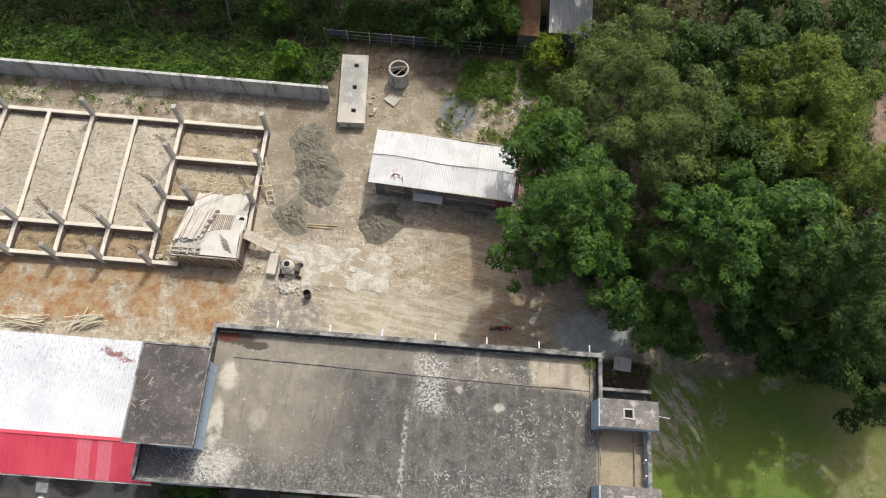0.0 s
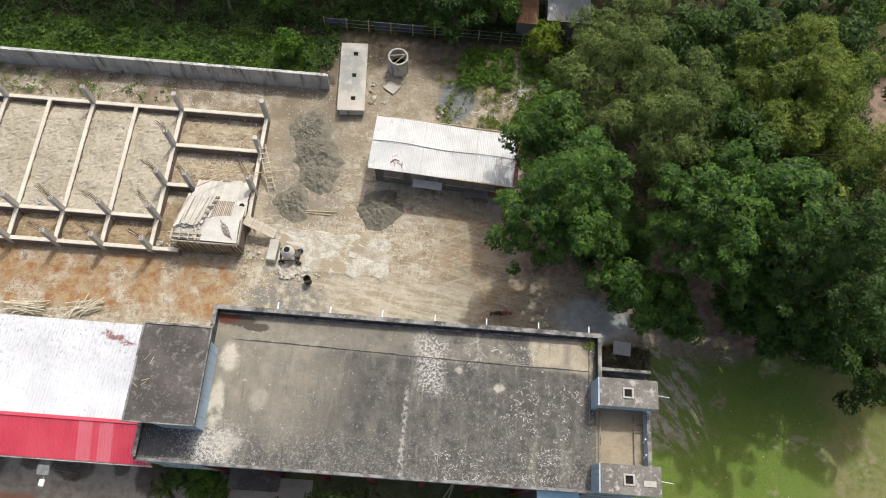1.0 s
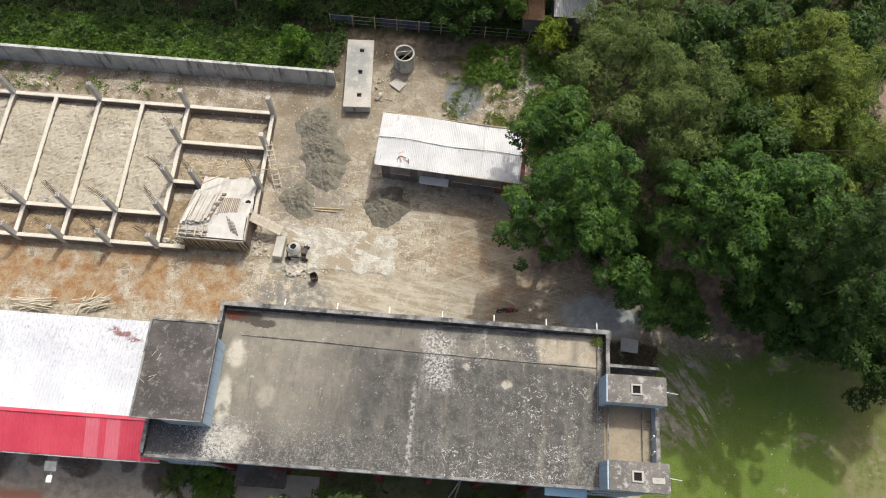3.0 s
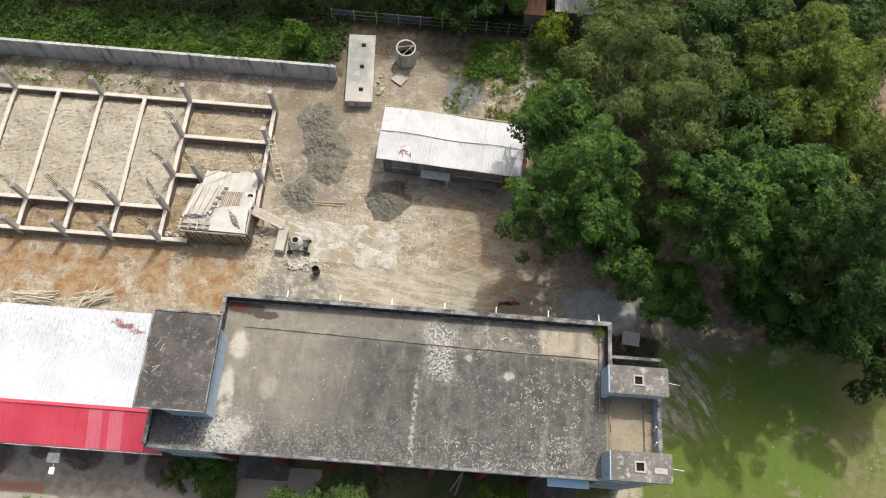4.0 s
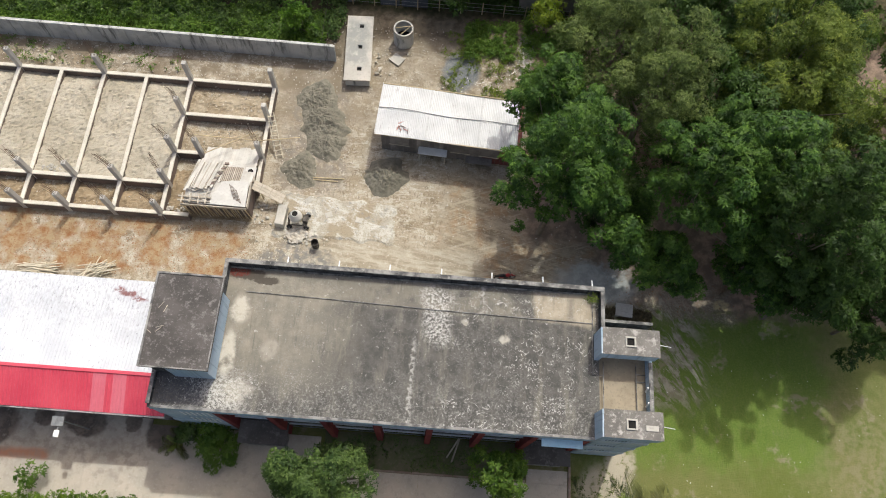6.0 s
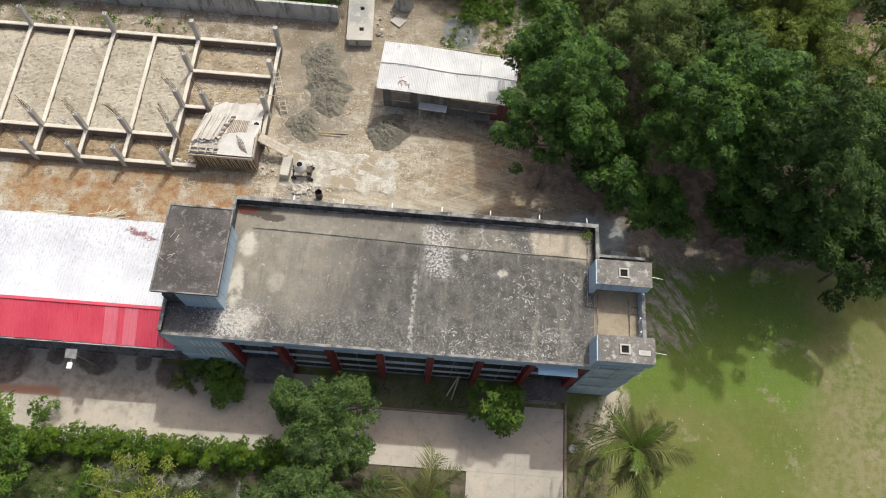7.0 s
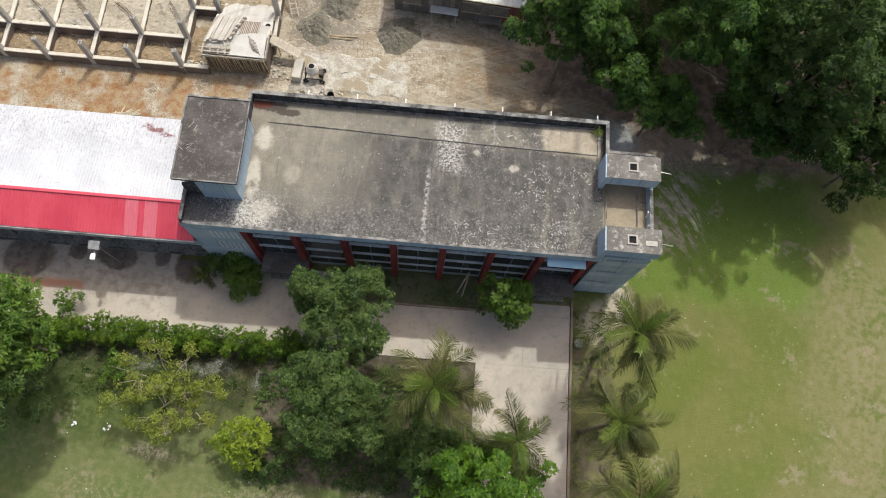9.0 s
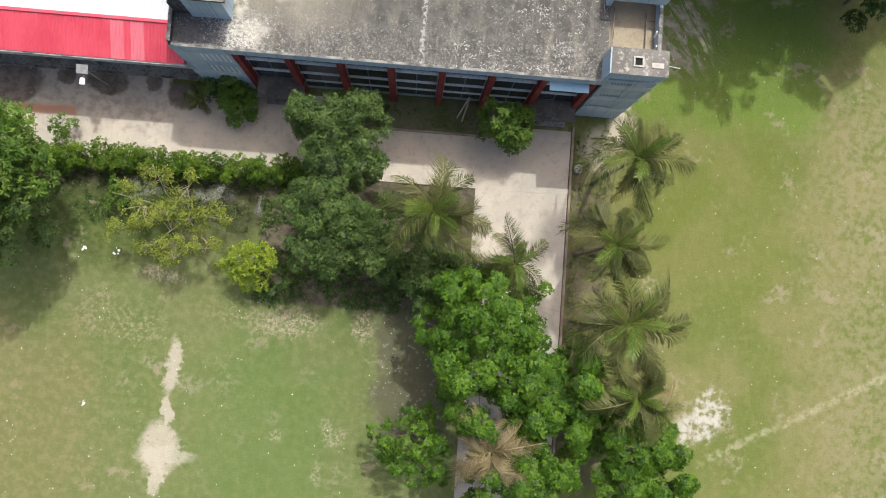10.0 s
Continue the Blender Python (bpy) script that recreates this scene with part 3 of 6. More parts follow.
def pad_material():
    """Cement-splashed ground: grey cement, brown trodden earth and pale slurry."""
    n = Nodes("splashed_pad")
    fine = n.noise(7, 6, 0.72)
    col = n.mix(n.step(n.noise(0.6, 6, 0.66), 0.42, 0.58), (0.49, 0.465, 0.4), (0.36, 0.325, 0.255))
    col = n.mix(n.times(n.step(n.noise(0.5, 6, 0.7, vec=n.stretch(1, 1, 1, 40)), 0.5, 0.58), 0.85), col, (0.29, 0.235, 0.155))
    col = n.mix(n.times(n.step(n.noise(1.1, 6, 0.72, vec=n.along(-20, 2.5, 0.6)), 0.54, 0.6), 0.7), col, (0.57, 0.555, 0.51))
    col = n.mix(n.times(n.step(n.noise(1.3, 5, 0.7, vec=n.stretch(1, 1, 1, 70)), 0.56, 0.62), 0.6), col, (0.24, 0.235, 0.215))
    col = n.mix(n.times(n.step(fine, 0.52, 0.6), 0.5), col, (0.2, 0.17, 0.12))
    return n.done(col, 0.9, fine, 0.5, 0.04, spec=0.2)


def cover_material():
    """Pale new cement cover with a broad damp grey-blue stain."""
    n = Nodes("damp_cover")
    col = n.mix(n.step(n.noise(0.6, 5), 0.4, 0.6), (0.5, 0.46, 0.4), (0.43, 0.4, 0.345))
    wet = n.times(n.area(-9.0, -7.0, 34.2, 39.2, 0.5, 0.8), n.step(n.noise(0.9, 6, 0.7), 0.36, 0.54))
    col = n.mix(n.times(wet, 0.85), col, (0.27, 0.275, 0.25))
    col = n.mix(n.times(n.step(n.noise(6, 6, 0.7), 0.52, 0.66), 0.45), col, (0.25, 0.23, 0.2))
    return n.done(col, 0.85, n.noise(12, 5), 0.3, 0.02)


PAD, COVER = pad_material(), cover_material()
LEAF_BRIGHT = leaf_material("bright_green_leaves", (0.014, 0.041, 0.007), (0.046, 0.112, 0.015), (0.133, 0.236, 0.033))
LEAF_VIVID = leaf_material("vivid_green_leaves", (0.025, 0.07, 0.006), (0.072, 0.157, 0.011), (0.14, 0.255, 0.02))
LEAF_DEEP = leaf_material("deep_green_leaves", (0.02, 0.045, 0.008), (0.043, 0.09, 0.014), (0.082, 0.145, 0.025))
LEAF_DARK = leaf_material("dark_green_leaves", (0.026, 0.056, 0.013), (0.074, 0.13, 0.03), (0.15, 0.215, 0.054))
LEAF_OLIVE = leaf_material("olive_green_leaves", (0.043, 0.07, 0.015), (0.105, 0.155, 0.033), (0.2, 0.25, 0.066))
LEAF_YELLOW = leaf_material("yellow_green_leaves", (0.047, 0.08, 0.01), (0.12, 0.175, 0.022), (0.235, 0.285, 0.045))
LEAF_LIME = leaf_material("lime_green_leaves", (0.1, 0.165, 0.013), (0.2, 0.28, 0.021), (0.32, 0.38, 0.04))
LEAF_GRASS = leaf_material("field_green_leaves", (0.045, 0.1, 0.012), (0.095, 0.175, 0.022), (0.16, 0.25, 0.035))
PALM_GREEN = leaf_material("palm_green", (0.02, 0.034, 0.008), (0.062, 0.09, 0.019), (0.23, 0.225, 0.08), 0.4, 0.25, 0.55)
LEAF_STRAW = leaf_material("straw_green_leaves", (0.1, 0.14, 0.018), (0.19, 0.235, 0.033), (0.31, 0.335, 0.062))
PALM_YOUNG = leaf_material("palm_young_green", (0.06, 0.115, 0.016), (0.13, 0.205, 0.033), (0.27, 0.315, 0.075), 0.4, 0.3, 0.4)
LEAF_HEDGE = leaf_material("hedge_leaves", (0.018, 0.052, 0.005), (0.075, 0.15, 0.01), (0.18, 0.275, 0.02))
LEAF_BROWN = leaf_material("dry_brown_leaves", (0.07, 0.055, 0.03), (0.13, 0.1, 0.055), (0.2, 0.17, 0.1), 0.7, 0.15)
PALM_DRY = leaf_material("palm_dry", (0.15, 0.115, 0.05), (0.25, 0.2, 0.1), (0.36, 0.3, 0.17), 0.6, 0.2)


# ---- building helpers ----
def mesh_of(name, bm, material):
    me = bpy.data.meshes.new(name)
    bm.to_mesh(me)
    bm.free()
    me.materials.append(material)
    return me


def thing(name, label, category, at=(0, 0, 0), turn=0.0, group="", kind=""):
    """An Empty at the base of a thing; its parts are built in its own axes."""
    ob = new(name)
    ob.empty_display_size = 0.2
    ob.matrix_basis = pose(*at, 0, 0, turn)
    return tagged(ob, label, category, group, kind)


def part(name, bm, material, parent, label=""):
    ob = new(name, mesh_of(name, bm, material) if isinstance(bm, bmesh.types.BMesh) else bm)
    ob.parent = parent
    return tagged(ob, label)


def piece(name, me, parent, m):
    """A repeat of a shared mesh under parent."""
    ob = new(name, me)
    ob.parent = parent
    ob.matrix_basis = m
    return ob


def solid(name, bm, material, label, category, kind="", at=(0, 0, 0), turn=0.0, group=""):
    """A thing that is a single mesh."""
    ob = new(name, mesh_of(name, bm, material))
    ob.matrix_basis = pose(*at, 0, 0, turn)
    return tagged(ob, label, category, group, kind)


def box(x0, x1, y0, y1, z0, z1, bm=None, bevel=0.0, lean=None):
    bm = bm or bmesh.new()
    made = bmesh.ops.create_cube(bm, size=1)["verts"]
    for v in made:
        v.co = Vector(((x0 + x1) / 2 + v.co.x * (x1 - x0), (y0 + y1) / 2 + v.co.y * (y1 - y0), (z0 + z1) / 2 + v.co.z * (z1 - z0)))
    if lean:
        bmesh.ops.transform(bm, matrix=lean, verts=made)
    if bevel:
        edges = list({e for v in made for e in v.link_edges})
        bmesh.ops.bevel(bm, geom=edges, offset=bevel, segments=1, affect="EDGES")
    return bm


def tube(pts, radii, seg=8, bm=None, caps=True):
    """A round bar along points, with a radius at each."""
    bm = bm or bmesh.new()
    pts = [Vector(p) for p in pts]
    rings = []
    for i, p in enumerate(pts):
        d = (pts[min(i + 1, len(pts) - 1)] - pts[max(i - 1, 0)]).normalized()
        side = d.cross(Vector((0.31, 0.87, 0.38)) if abs(d.y) < 0.8 else Vector((1, 0, 0))).normalized()
        up = d.cross(side)
        r = radii[i] if isinstance(radii, (list, tuple)) else radii
        rings.append([bm.verts.new(p + (side * math.cos(a) + up * math.sin(a)) * r) for a in (2 * math.pi * k / seg for k in range(seg))])
    for a, b in zip(rings, rings[1:]):
        for k in range(seg):
            bm.faces.new((a[k], a[(k + 1) % seg], b[(k + 1) % seg], b[k]))
    if caps:
        bm.faces.new(rings[0][::-1]), bm.faces.new(rings[-1])
    return bm


def lathe(profile, seg=20, bm=None, at=(0, 0, 0)):
    """A surface of revolution about z through (radius, height) points."""
    bm = bm or bmesh.new()
    rings = [[bm.verts.new((at[0] + r * math.cos(2 * math.pi * k / seg), at[1] + r * math.sin(2 * math.pi * k / seg), at[2] + z)) for k in range(seg)] for r, z in profile]
    for a, b in zip(rings, rings[1:]):
        for k in range(seg):
            bm.faces.new((a[k], a[(k + 1) % seg], b[(k + 1) % seg], b[k]))
    return bm


def holed_slab(x0, x1, y0, y1, z0, z1, holes, deep):
    """A slab with square openings (cx, cy, half) let into its top."""
    bm = bmesh.new()
    xs = sorted({x0, x1, *(c[0] - c[2] for c in holes), *(c[0] + c[2] for c in holes)})
    ys = sorted({y0, y1, *(c[1] - c[2] for c in holes), *(c[1] + c[2] for c in holes)})

    def inside(x, y):
        return any(abs(x - c[0]) < c[2] and abs(y - c[1]) < c[2] for c in holes)

    def quad(*p):
        bm.faces.new([bm.verts.new(q) for q in p])
    for xa, xb in zip(xs, xs[1:]):
        for ya, yb in zip(ys, ys[1:]):
            if not inside((xa + xb) / 2, (ya + yb) / 2):
                quad((xa, ya, z1), (xb, ya, z1), (xb, yb, z1), (xa, yb, z1))
    for cx, cy, h in holes:
        c = [(cx - h, cy - h), (cx + h, cy - h), (cx + h, cy + h), (cx - h, cy + h)]
        for (ax, ay), (bx, by) in zip(c, c[1:] + c[:1]):
            quad((ax, ay, z1), (bx, by, z1), (bx, by, z1 - deep), (ax, ay, z1 - deep))
        quad(*[(ax, ay, z1 - deep) for ax, ay in c])
    c = [(x0, y0), (x1, y0), (x1, y1), (x0, y1)]
    for (ax, ay), (bx, by) in zip(c, c[1:] + c[:1]):
        quad((ax, ay, z0), (bx, by, z0), (bx, by, z1), (ax, ay, z1))
    quad(*[(ax, ay, z0) for ax, ay in c[::-1]])
    bmesh.ops.remove_doubles(bm, verts=bm.verts, dist=1e-4)
    bmesh.ops.recalc_face_normals(bm, faces=bm.faces)
    return bm


def corrugated(width, y0, z0, y1, z1, pitch=0.2, tall=0.035, steps=4):
    """A ribbed sheet, width along x from 0, that slopes from (y0, z0) to (y1, z1)."""
    bm = bmesh.new()
    xs, n = [], max(1, round(width / pitch))
    for i in range(n):
        a = i * width / n
        p = width / n
        xs += [(a, 0), (a + p * 0.55, 0), (a + p * 0.68, tall), (a + p * 0.87, tall)]
    xs.append((width, 0))
    rows = []
    for k in range(steps + 1):
        f = k / steps
        rows.append([bm.verts.new((x, y0 + (y1 - y0) * f, z0 + (z1 - z0) * f + h)) for x, h in xs])
    for a, b in zip(rows, rows[1:]):
        for i in range(len(xs) - 1):
            bm.faces.new((a[i], a[i + 1], b[i + 1], b[i]))
    bmesh.ops.recalc_face_normals(bm, faces=bm.faces)
    bmesh.ops.solidify(bm, geom=bm.faces[:], thickness=0.008)
    return bm


def quads(name, v, material, per=1):
    """A mesh of four-cornered leaves from an array (n, 4, 3); each run of per leaves grows from one root."""
    n = len(v)
    corner = np.arange(4 * n, dtype=np.int32).reshape(n, 4)
    corner[:, 0] = 4 * (np.arange(n) // per * per)
    me = bpy.data.meshes.new(name)
    me.vertices.add(4 * n), me.loops.add(4 * n), me.polygons.add(n)
    me.vertices.foreach_set("co", v.astype(np.float32).ravel())
    me.loops.foreach_set("vertex_index", corner.ravel())
    me.polygons.foreach_set("loop_start", np.arange(0, 4 * n, 4, dtype=np.int32))
    me.update(calc_edges=True)
    me.materials.append(material)
    return me


def unit(a):
    return a / np.maximum(np.linalg.norm(a, axis=1, keepdims=True), 1e-6)


def leaves(rng, at, out, per, length, width, spread=0.9, droop=0.25, loose=0.25):
    """Rosettes of leaves at points, that face along out. Returns an array (n, 4, 3)."""
    at, out = np.repeat(at, per, 0), np.repeat(out, per, 0)
    m = len(at)
    side = unit(np.cross(out, unit(rng.normal(size=(m, 3)))))
    way = unit(side * spread + out * rng.uniform(0.05, 0.75, (m, 1)) + [0, 0, -droop])
    cross = unit(np.cross(way, out) + rng.normal(size=(m, 3)) * 0.25)
    ln = length * rng.uniform(0.6, 1.25, (m, 1))
    wd = width * rng.uniform(0.7, 1.2, (m, 1))
    root = at + rng.normal(size=(m, 3)) * length * loose
    mid = root + way * ln * 0.5 + out * ln * 0.08
    tip = root + way * ln - np.array([0, 0, 1]) * ln * droop * 0.6
    return np.stack([root, mid + cross * wd * 0.5, tip, mid - cross * wd * 0.5], 1)


def shell(rng, lobes, density, low=-0.05, depth=0.22):
    """Points and outward ways on the skins of overlapping ellipsoids (cx, cy, cz, rx, ry, rz)."""
    pts, outs = [], []
    for i, (cx, cy, cz, rx, ry, rz) in enumerate(lobes):
        n = int(density * 4 * math.pi * ((rx * ry) ** 1.6 / 3 + (rx * rz) ** 1.6 / 3 + (ry * rz) ** 1.6 / 3) ** (1 / 1.6))
        d = unit(rng.normal(size=(n, 3)))
        d = d[d[:, 2] > low]
        rad = 1 - np.abs(rng.normal(size=(len(d), 1))) * depth
        rad *= 1 + 0.16 * np.sin(d[:, :1] * 7 + i * 2.1) * np.sin(d[:, 1:2] * 6 + i) * np.sin(d[:, 2:] * 5 + 1.3 * i)
        p = d * rad * [rx, ry, rz] + [cx, cy, cz]
        keep = np.ones(len(p), bool)
        for j, (ax, ay, az, bx, by, bz) in enumerate(lobes):
            if j != i:
                q = (p - [ax, ay, az]) / [bx, by, bz]
                keep &= (np.sum(q * q, 1) > 0.5) | (rng.random(len(p)) < 0.12)
        pts.append(p[keep]), outs.append(unit(unit(d[keep] / [rx, ry, rz]) + [0, 0, 0.55]))
    return np.concatenate(pts), np.concatenate(outs)


def lobes_of(rng, x, y, z, rx, ry, tall, n, size):
    """The leaf clumps of a crown: n small ellipsoids on an uneven dome, and some within it."""
    out = []
    ph = rng.uniform(0, 6.28, 6)
    for k in range(n):
        up = 1 - 1.45 * (k + 0.5) / n
        a = k * 2.39996 + rng.uniform(-0.35, 0.35)
        flat = math.sqrt(max(0.0, 1 - up * up))
        bulge = 1 + 0.2 * math.sin(2 * a + ph[0]) + 0.16 * math.sin(3 * a + ph[1] + 3 * up) + 0.12 * math.sin(5 * a + ph[2] - 4 * up)
        f = rng.uniform(0.7, 1.04) * bulge if k % 5 else rng.uniform(0.35, 0.7)
        s = size * rng.uniform(0.65, 1.3)
        out.append((x + math.cos(a) * flat * rx * f, y + math.sin(a) * flat * ry * f, z + up * tall * f, s, s * rng.uniform(0.8, 1.2), s * rng.uniform(0.6, 0.8)))
    return out


def tree(seed, x, y, r, base, top, material, label, leaf=(0.34, 0.13), density=13, per=6, n=60, size=0.95, spread=0.9, droop=0.25, trunk=0.28, name="tree", category="tree", long=1.0, limbs=9, loose=0.25, heads=()):
    """heads: further rounded tops (dx, dy, dz, radius) that make up one crown."""
    rng = np.random.default_rng(seed)
    ob = thing(name, label, category, (x, y, 0))
    zc, tall = base + (top - base) * 0.42, (top - base) * 0.58
    lobes = lobes_of(rng, 0, 0, zc, r, r * long, tall, n, size) if not heads else []
    for hx, hy, hz, hr in heads:
        lobes += lobes_of(rng, hx, hy, zc + hz, hr, hr, tall * 0.75, n, size)
    bm = bmesh.new()
    fork = Vector((rng.uniform(-0.3, 0.3), rng.uniform(-0.3, 0.3), max(base * 0.85, 0.3)))
    tube([(0, 0, 0), fork * 0.5, fork, (0, 0, zc + tall * 0.4)], [trunk, trunk * 0.8, trunk * 0.65, trunk * 0.2], 8, bm)
    for lo in lobes[::max(1, len(lobes) // limbs)]:
        end = Vector(lo[:3])
        mid = fork.lerp(end, 0.5) + Vector((rng.uniform(-0.3, 0.3), rng.uniform(-0.3, 0.3), -0.2))
        tube([fork, mid, end], [trunk * 0.42, trunk * 0.26, trunk * 0.08], 5, bm)
    part("trunk", bm, BARK, ob, "grey-brown branching trunk and limbs")
    p, o = shell(rng, lobes, density)
    part("crown", quads("crown", leaves(rng, p, o, per, *leaf, spread, droop, loose), material, per), material, ob)
    return ob


def sparse_tree(seed, x, y, material, label, ends):
    """Long bare limbs that fork towards the given ends, with small leaf clumps along the twigs."""
    rng = np.random.default_rng(seed)
    ob = thing("tree", label, "tree", (x, y, 0))
    bm = bmesh.new()
    fork = Vector((0.1, 0.1, 1.3))
    tube([(0, 0, 0), (0.1, 0, 0.7), fork], [0.17, 0.14, 0.12], 8, bm)
    lobes = []
    for ex, ey, ez in ends:
        end = Vector((ex - x, ey - y, ez))
        mid = fork.lerp(end, 0.5) + Vector((rng.uniform(-0.4, 0.4), rng.uniform(-0.4, 0.4), 0.5))
        tube([fork, mid, end], [0.075, 0.05, 0.02], 6, bm)
        for k in range(9):
            f = rng.uniform(0.35, 1.05)
            root = mid.lerp(end, max(0.0, f * 2 - 1)) if f > 0.5 else fork.lerp(mid, f * 2)
            way = Vector((rng.normal(), rng.normal(), 0.35 * abs(rng.normal()) + 0.1)).normalized() * rng.uniform(0.5, 1.25)
            tip = root + way
            tube([root, root + way * 0.5 + Vector((0, 0, 0.08)), tip], [0.035, 0.025, 0.012], 4, bm)
            r = rng.uniform(0.26, 0.55)
            if k < 8:
                lobes.append((*tip, r, r * rng.uniform(0.7, 1.2), r * 0.6))
    part("trunk", bm, PALE_BARK, ob, "pale grey bare branching trunk and twigs")
    p, o = shell(rng, lobes, 22)
    part("crown", quads("crown", leaves(rng, p, o, 5, 0.22, 0.1, 0.9, 0.3, 0.4), material), material, ob)
    return ob


# ---- ground ----
def graded(lo, hi, fine, far):
    """Even steps between lo and hi, growing ones out to far."""
    v = list(np.arange(lo, hi + 1e-6, fine))
    step = fine
    while v[-1] < far:
        step *= 1.6
        v.append(v[-1] + step)
    step = fine
    while v[0] > -far:
        step *= 1.6
        v.insert(0, v[0] - step)
    return v


def ground_height(x, y):
    z = 0.05 * noise.noise((x * 0.3, y * 0.3, 0)) + 0.04 * noise.noise((x * 1.1, y * 1.1, 3))
    if -40 < x < 16 and 12 < y < 42:
        z += 0.07 * noise.noise((x * 0.7, y * 0.7, 7)) + 0.04 * noise.noise((x * 2.0, y * 2.0, 5))
    dip = (x - 2.0) ** 2 / 2.2 + (y - 35.0) ** 2 / 9
    return z - 0.08 - 0.35 * math.exp(-dip)


gx, gy = graded(-44, 42, 0.5, 1500), graded(-34, 50, 0.5, 1500)
verts = [(x, y, ground_height(x, y)) for y in gy for x in gx]
w = len(gx)
faces = [(j * w + i, j * w + i + 1, (j + 1) * w + i + 1, (j + 1) * w + i) for j in range(len(gy) - 1) for i in range(w - 1)]
me = bpy.data.meshes.new("ground")
me.from_pydata(verts, [], faces)
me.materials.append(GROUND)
for p in me.polygons:
    p.use_smooth = True
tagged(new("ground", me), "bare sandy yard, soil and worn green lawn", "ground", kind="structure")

# ---- concrete road: separate slabs with open joints ----
road = thing("road", "pale concrete road of jointed slabs between hedge and building", "road", kind="structure")


def road_slab(x0, x1, y0, y1):
    part("slab", box(x0 + 0.004, x1 - 0.004, y0 + 0.004, y1 - 0.004, -0.2, 0.06, bevel=0.004), ROAD, road)


for i in range(9):
    road_slab(-46.4 + i * 4.4, -42.0 + i * 4.4, -6.6, -2.35)
    road_slab(-46.4 + i * 4.4, -42.0 + i * 4.4, -2.35, 2.25 if i < 6 else -0.02)
for xa, xb in ((-6.8, -2.9), (-2.9, 1.0), (1.0, 5.0), (5.0, 8.8), (8.8, 12.6)):
    road_slab(xa, xb, -6.6, -2.35)
for xa, xb in ((9.4, 12.6),):
    road_slab(xa, xb, -2.35, -1.3)
for k in range(7):
    for xa, xb in ((5.0, 8.8), (8.8, 12.6)):
        road_slab(xa, xb, -10.6 - 4 * k, -6.6 - 4 * k)
kerb = thing("kerb", "low weathered brick kerb along the concrete road", "kerb", kind="structure")
part("edging", box(12.65, 12.85, -34, -0.9, -0.2, 0.14, bevel=0.02), KERB, kerb)
part("edging", box(-6.5, 9.3, -2.33, -2.18, -0.2, 0.12, bevel=0.02), KERB, kerb)
solid("soil_strip", box(-6.5, 9.3, -2.17, 0.5, -0.2, 0.03), surface("weedy_soil", (0.14, 0.13, 0.075), (0.095, 0.115, 0.045), (0.2, 0.17, 0.12), 0.8, 4), "weedy dark soil strip along the facade", "soil", "structure")

# ---- main building ----
house = thing("school_building", "three-storey blue-grey building with a stained flat concrete roof", "building")
PX = [-12.9, -9.35, -5.75, -2.18, 1.47, 5.03, 8.65, 12.15]
part("wall", box(-13.5, 12.55, 0.62, 10.05, 0, 9.72), GREY_BLUE, house)
part("wall", box(-16.95, -13.502, 0.62, 8.1, 0, 9.72), GREY_BLUE, house)
part("roof", box(-13.52, 12.7, 0.13, 10.1, 9.72, 10.0), ROOF, house, "dark stained roof slab with pale worn patches")
part("roof", box(-17.05, -13.522, 0.13, 8.22, 9.72, 10.0), ROOF, house, "dark stained roof slab with pale worn patches")
bm = box(-17.06, 12.7, -0.03, 0.12, 9.25, 10.06)
part("fascia", bm, BLUE, house, "blue painted edge beam")
part("edge_strip", box(-17.05, 12.7, -0.032, 0.16, 10.062, 10.1, bevel=0.01), COPING, house)
par = part("parapet", box(-13.55, 12.9, 10.1, 10.35, 9.6, 10.78), PARAPET, house, "black-stained parapet")
part("coping", box(-13.58, 12.94, 10.07, 10.39, 10.784, 10.85, bevel=0.015), COPING, par)
par = part("parapet", box(12.7, 12.9, 7.15, 10.09, 9.6, 10.78), PARAPET, house, "black-stained parapet")
part("coping", box(12.67, 12.94, 7.15, 10.06, 10.784, 10.85, bevel=0.015), COPING, par)
par = part("parapet", box(-13.55, -13.33, 7.56, 10.09, 10.004, 10.78), PARAPET, house, "black-stained parapet")
part("coping", box(-13.58, -13.3, 7.56, 10.06, 10.784, 10.85, bevel=0.015), COPING, par)
par = part("parapet", box(-17.05, -16.85, 0.17, 3.3, 10.0, 10.4), PARAPET, house)
part("coping", box(-17.08, -16.82, 0.17, 3.3, 10.404, 10.46, bevel=0.015), COPING, par)
part("ridge", box(-13.3, 12.2, 9.96, 10.06, 10.004, 10.14, bevel=0.02), COPING, house, "low mortar fillet along the parapet")

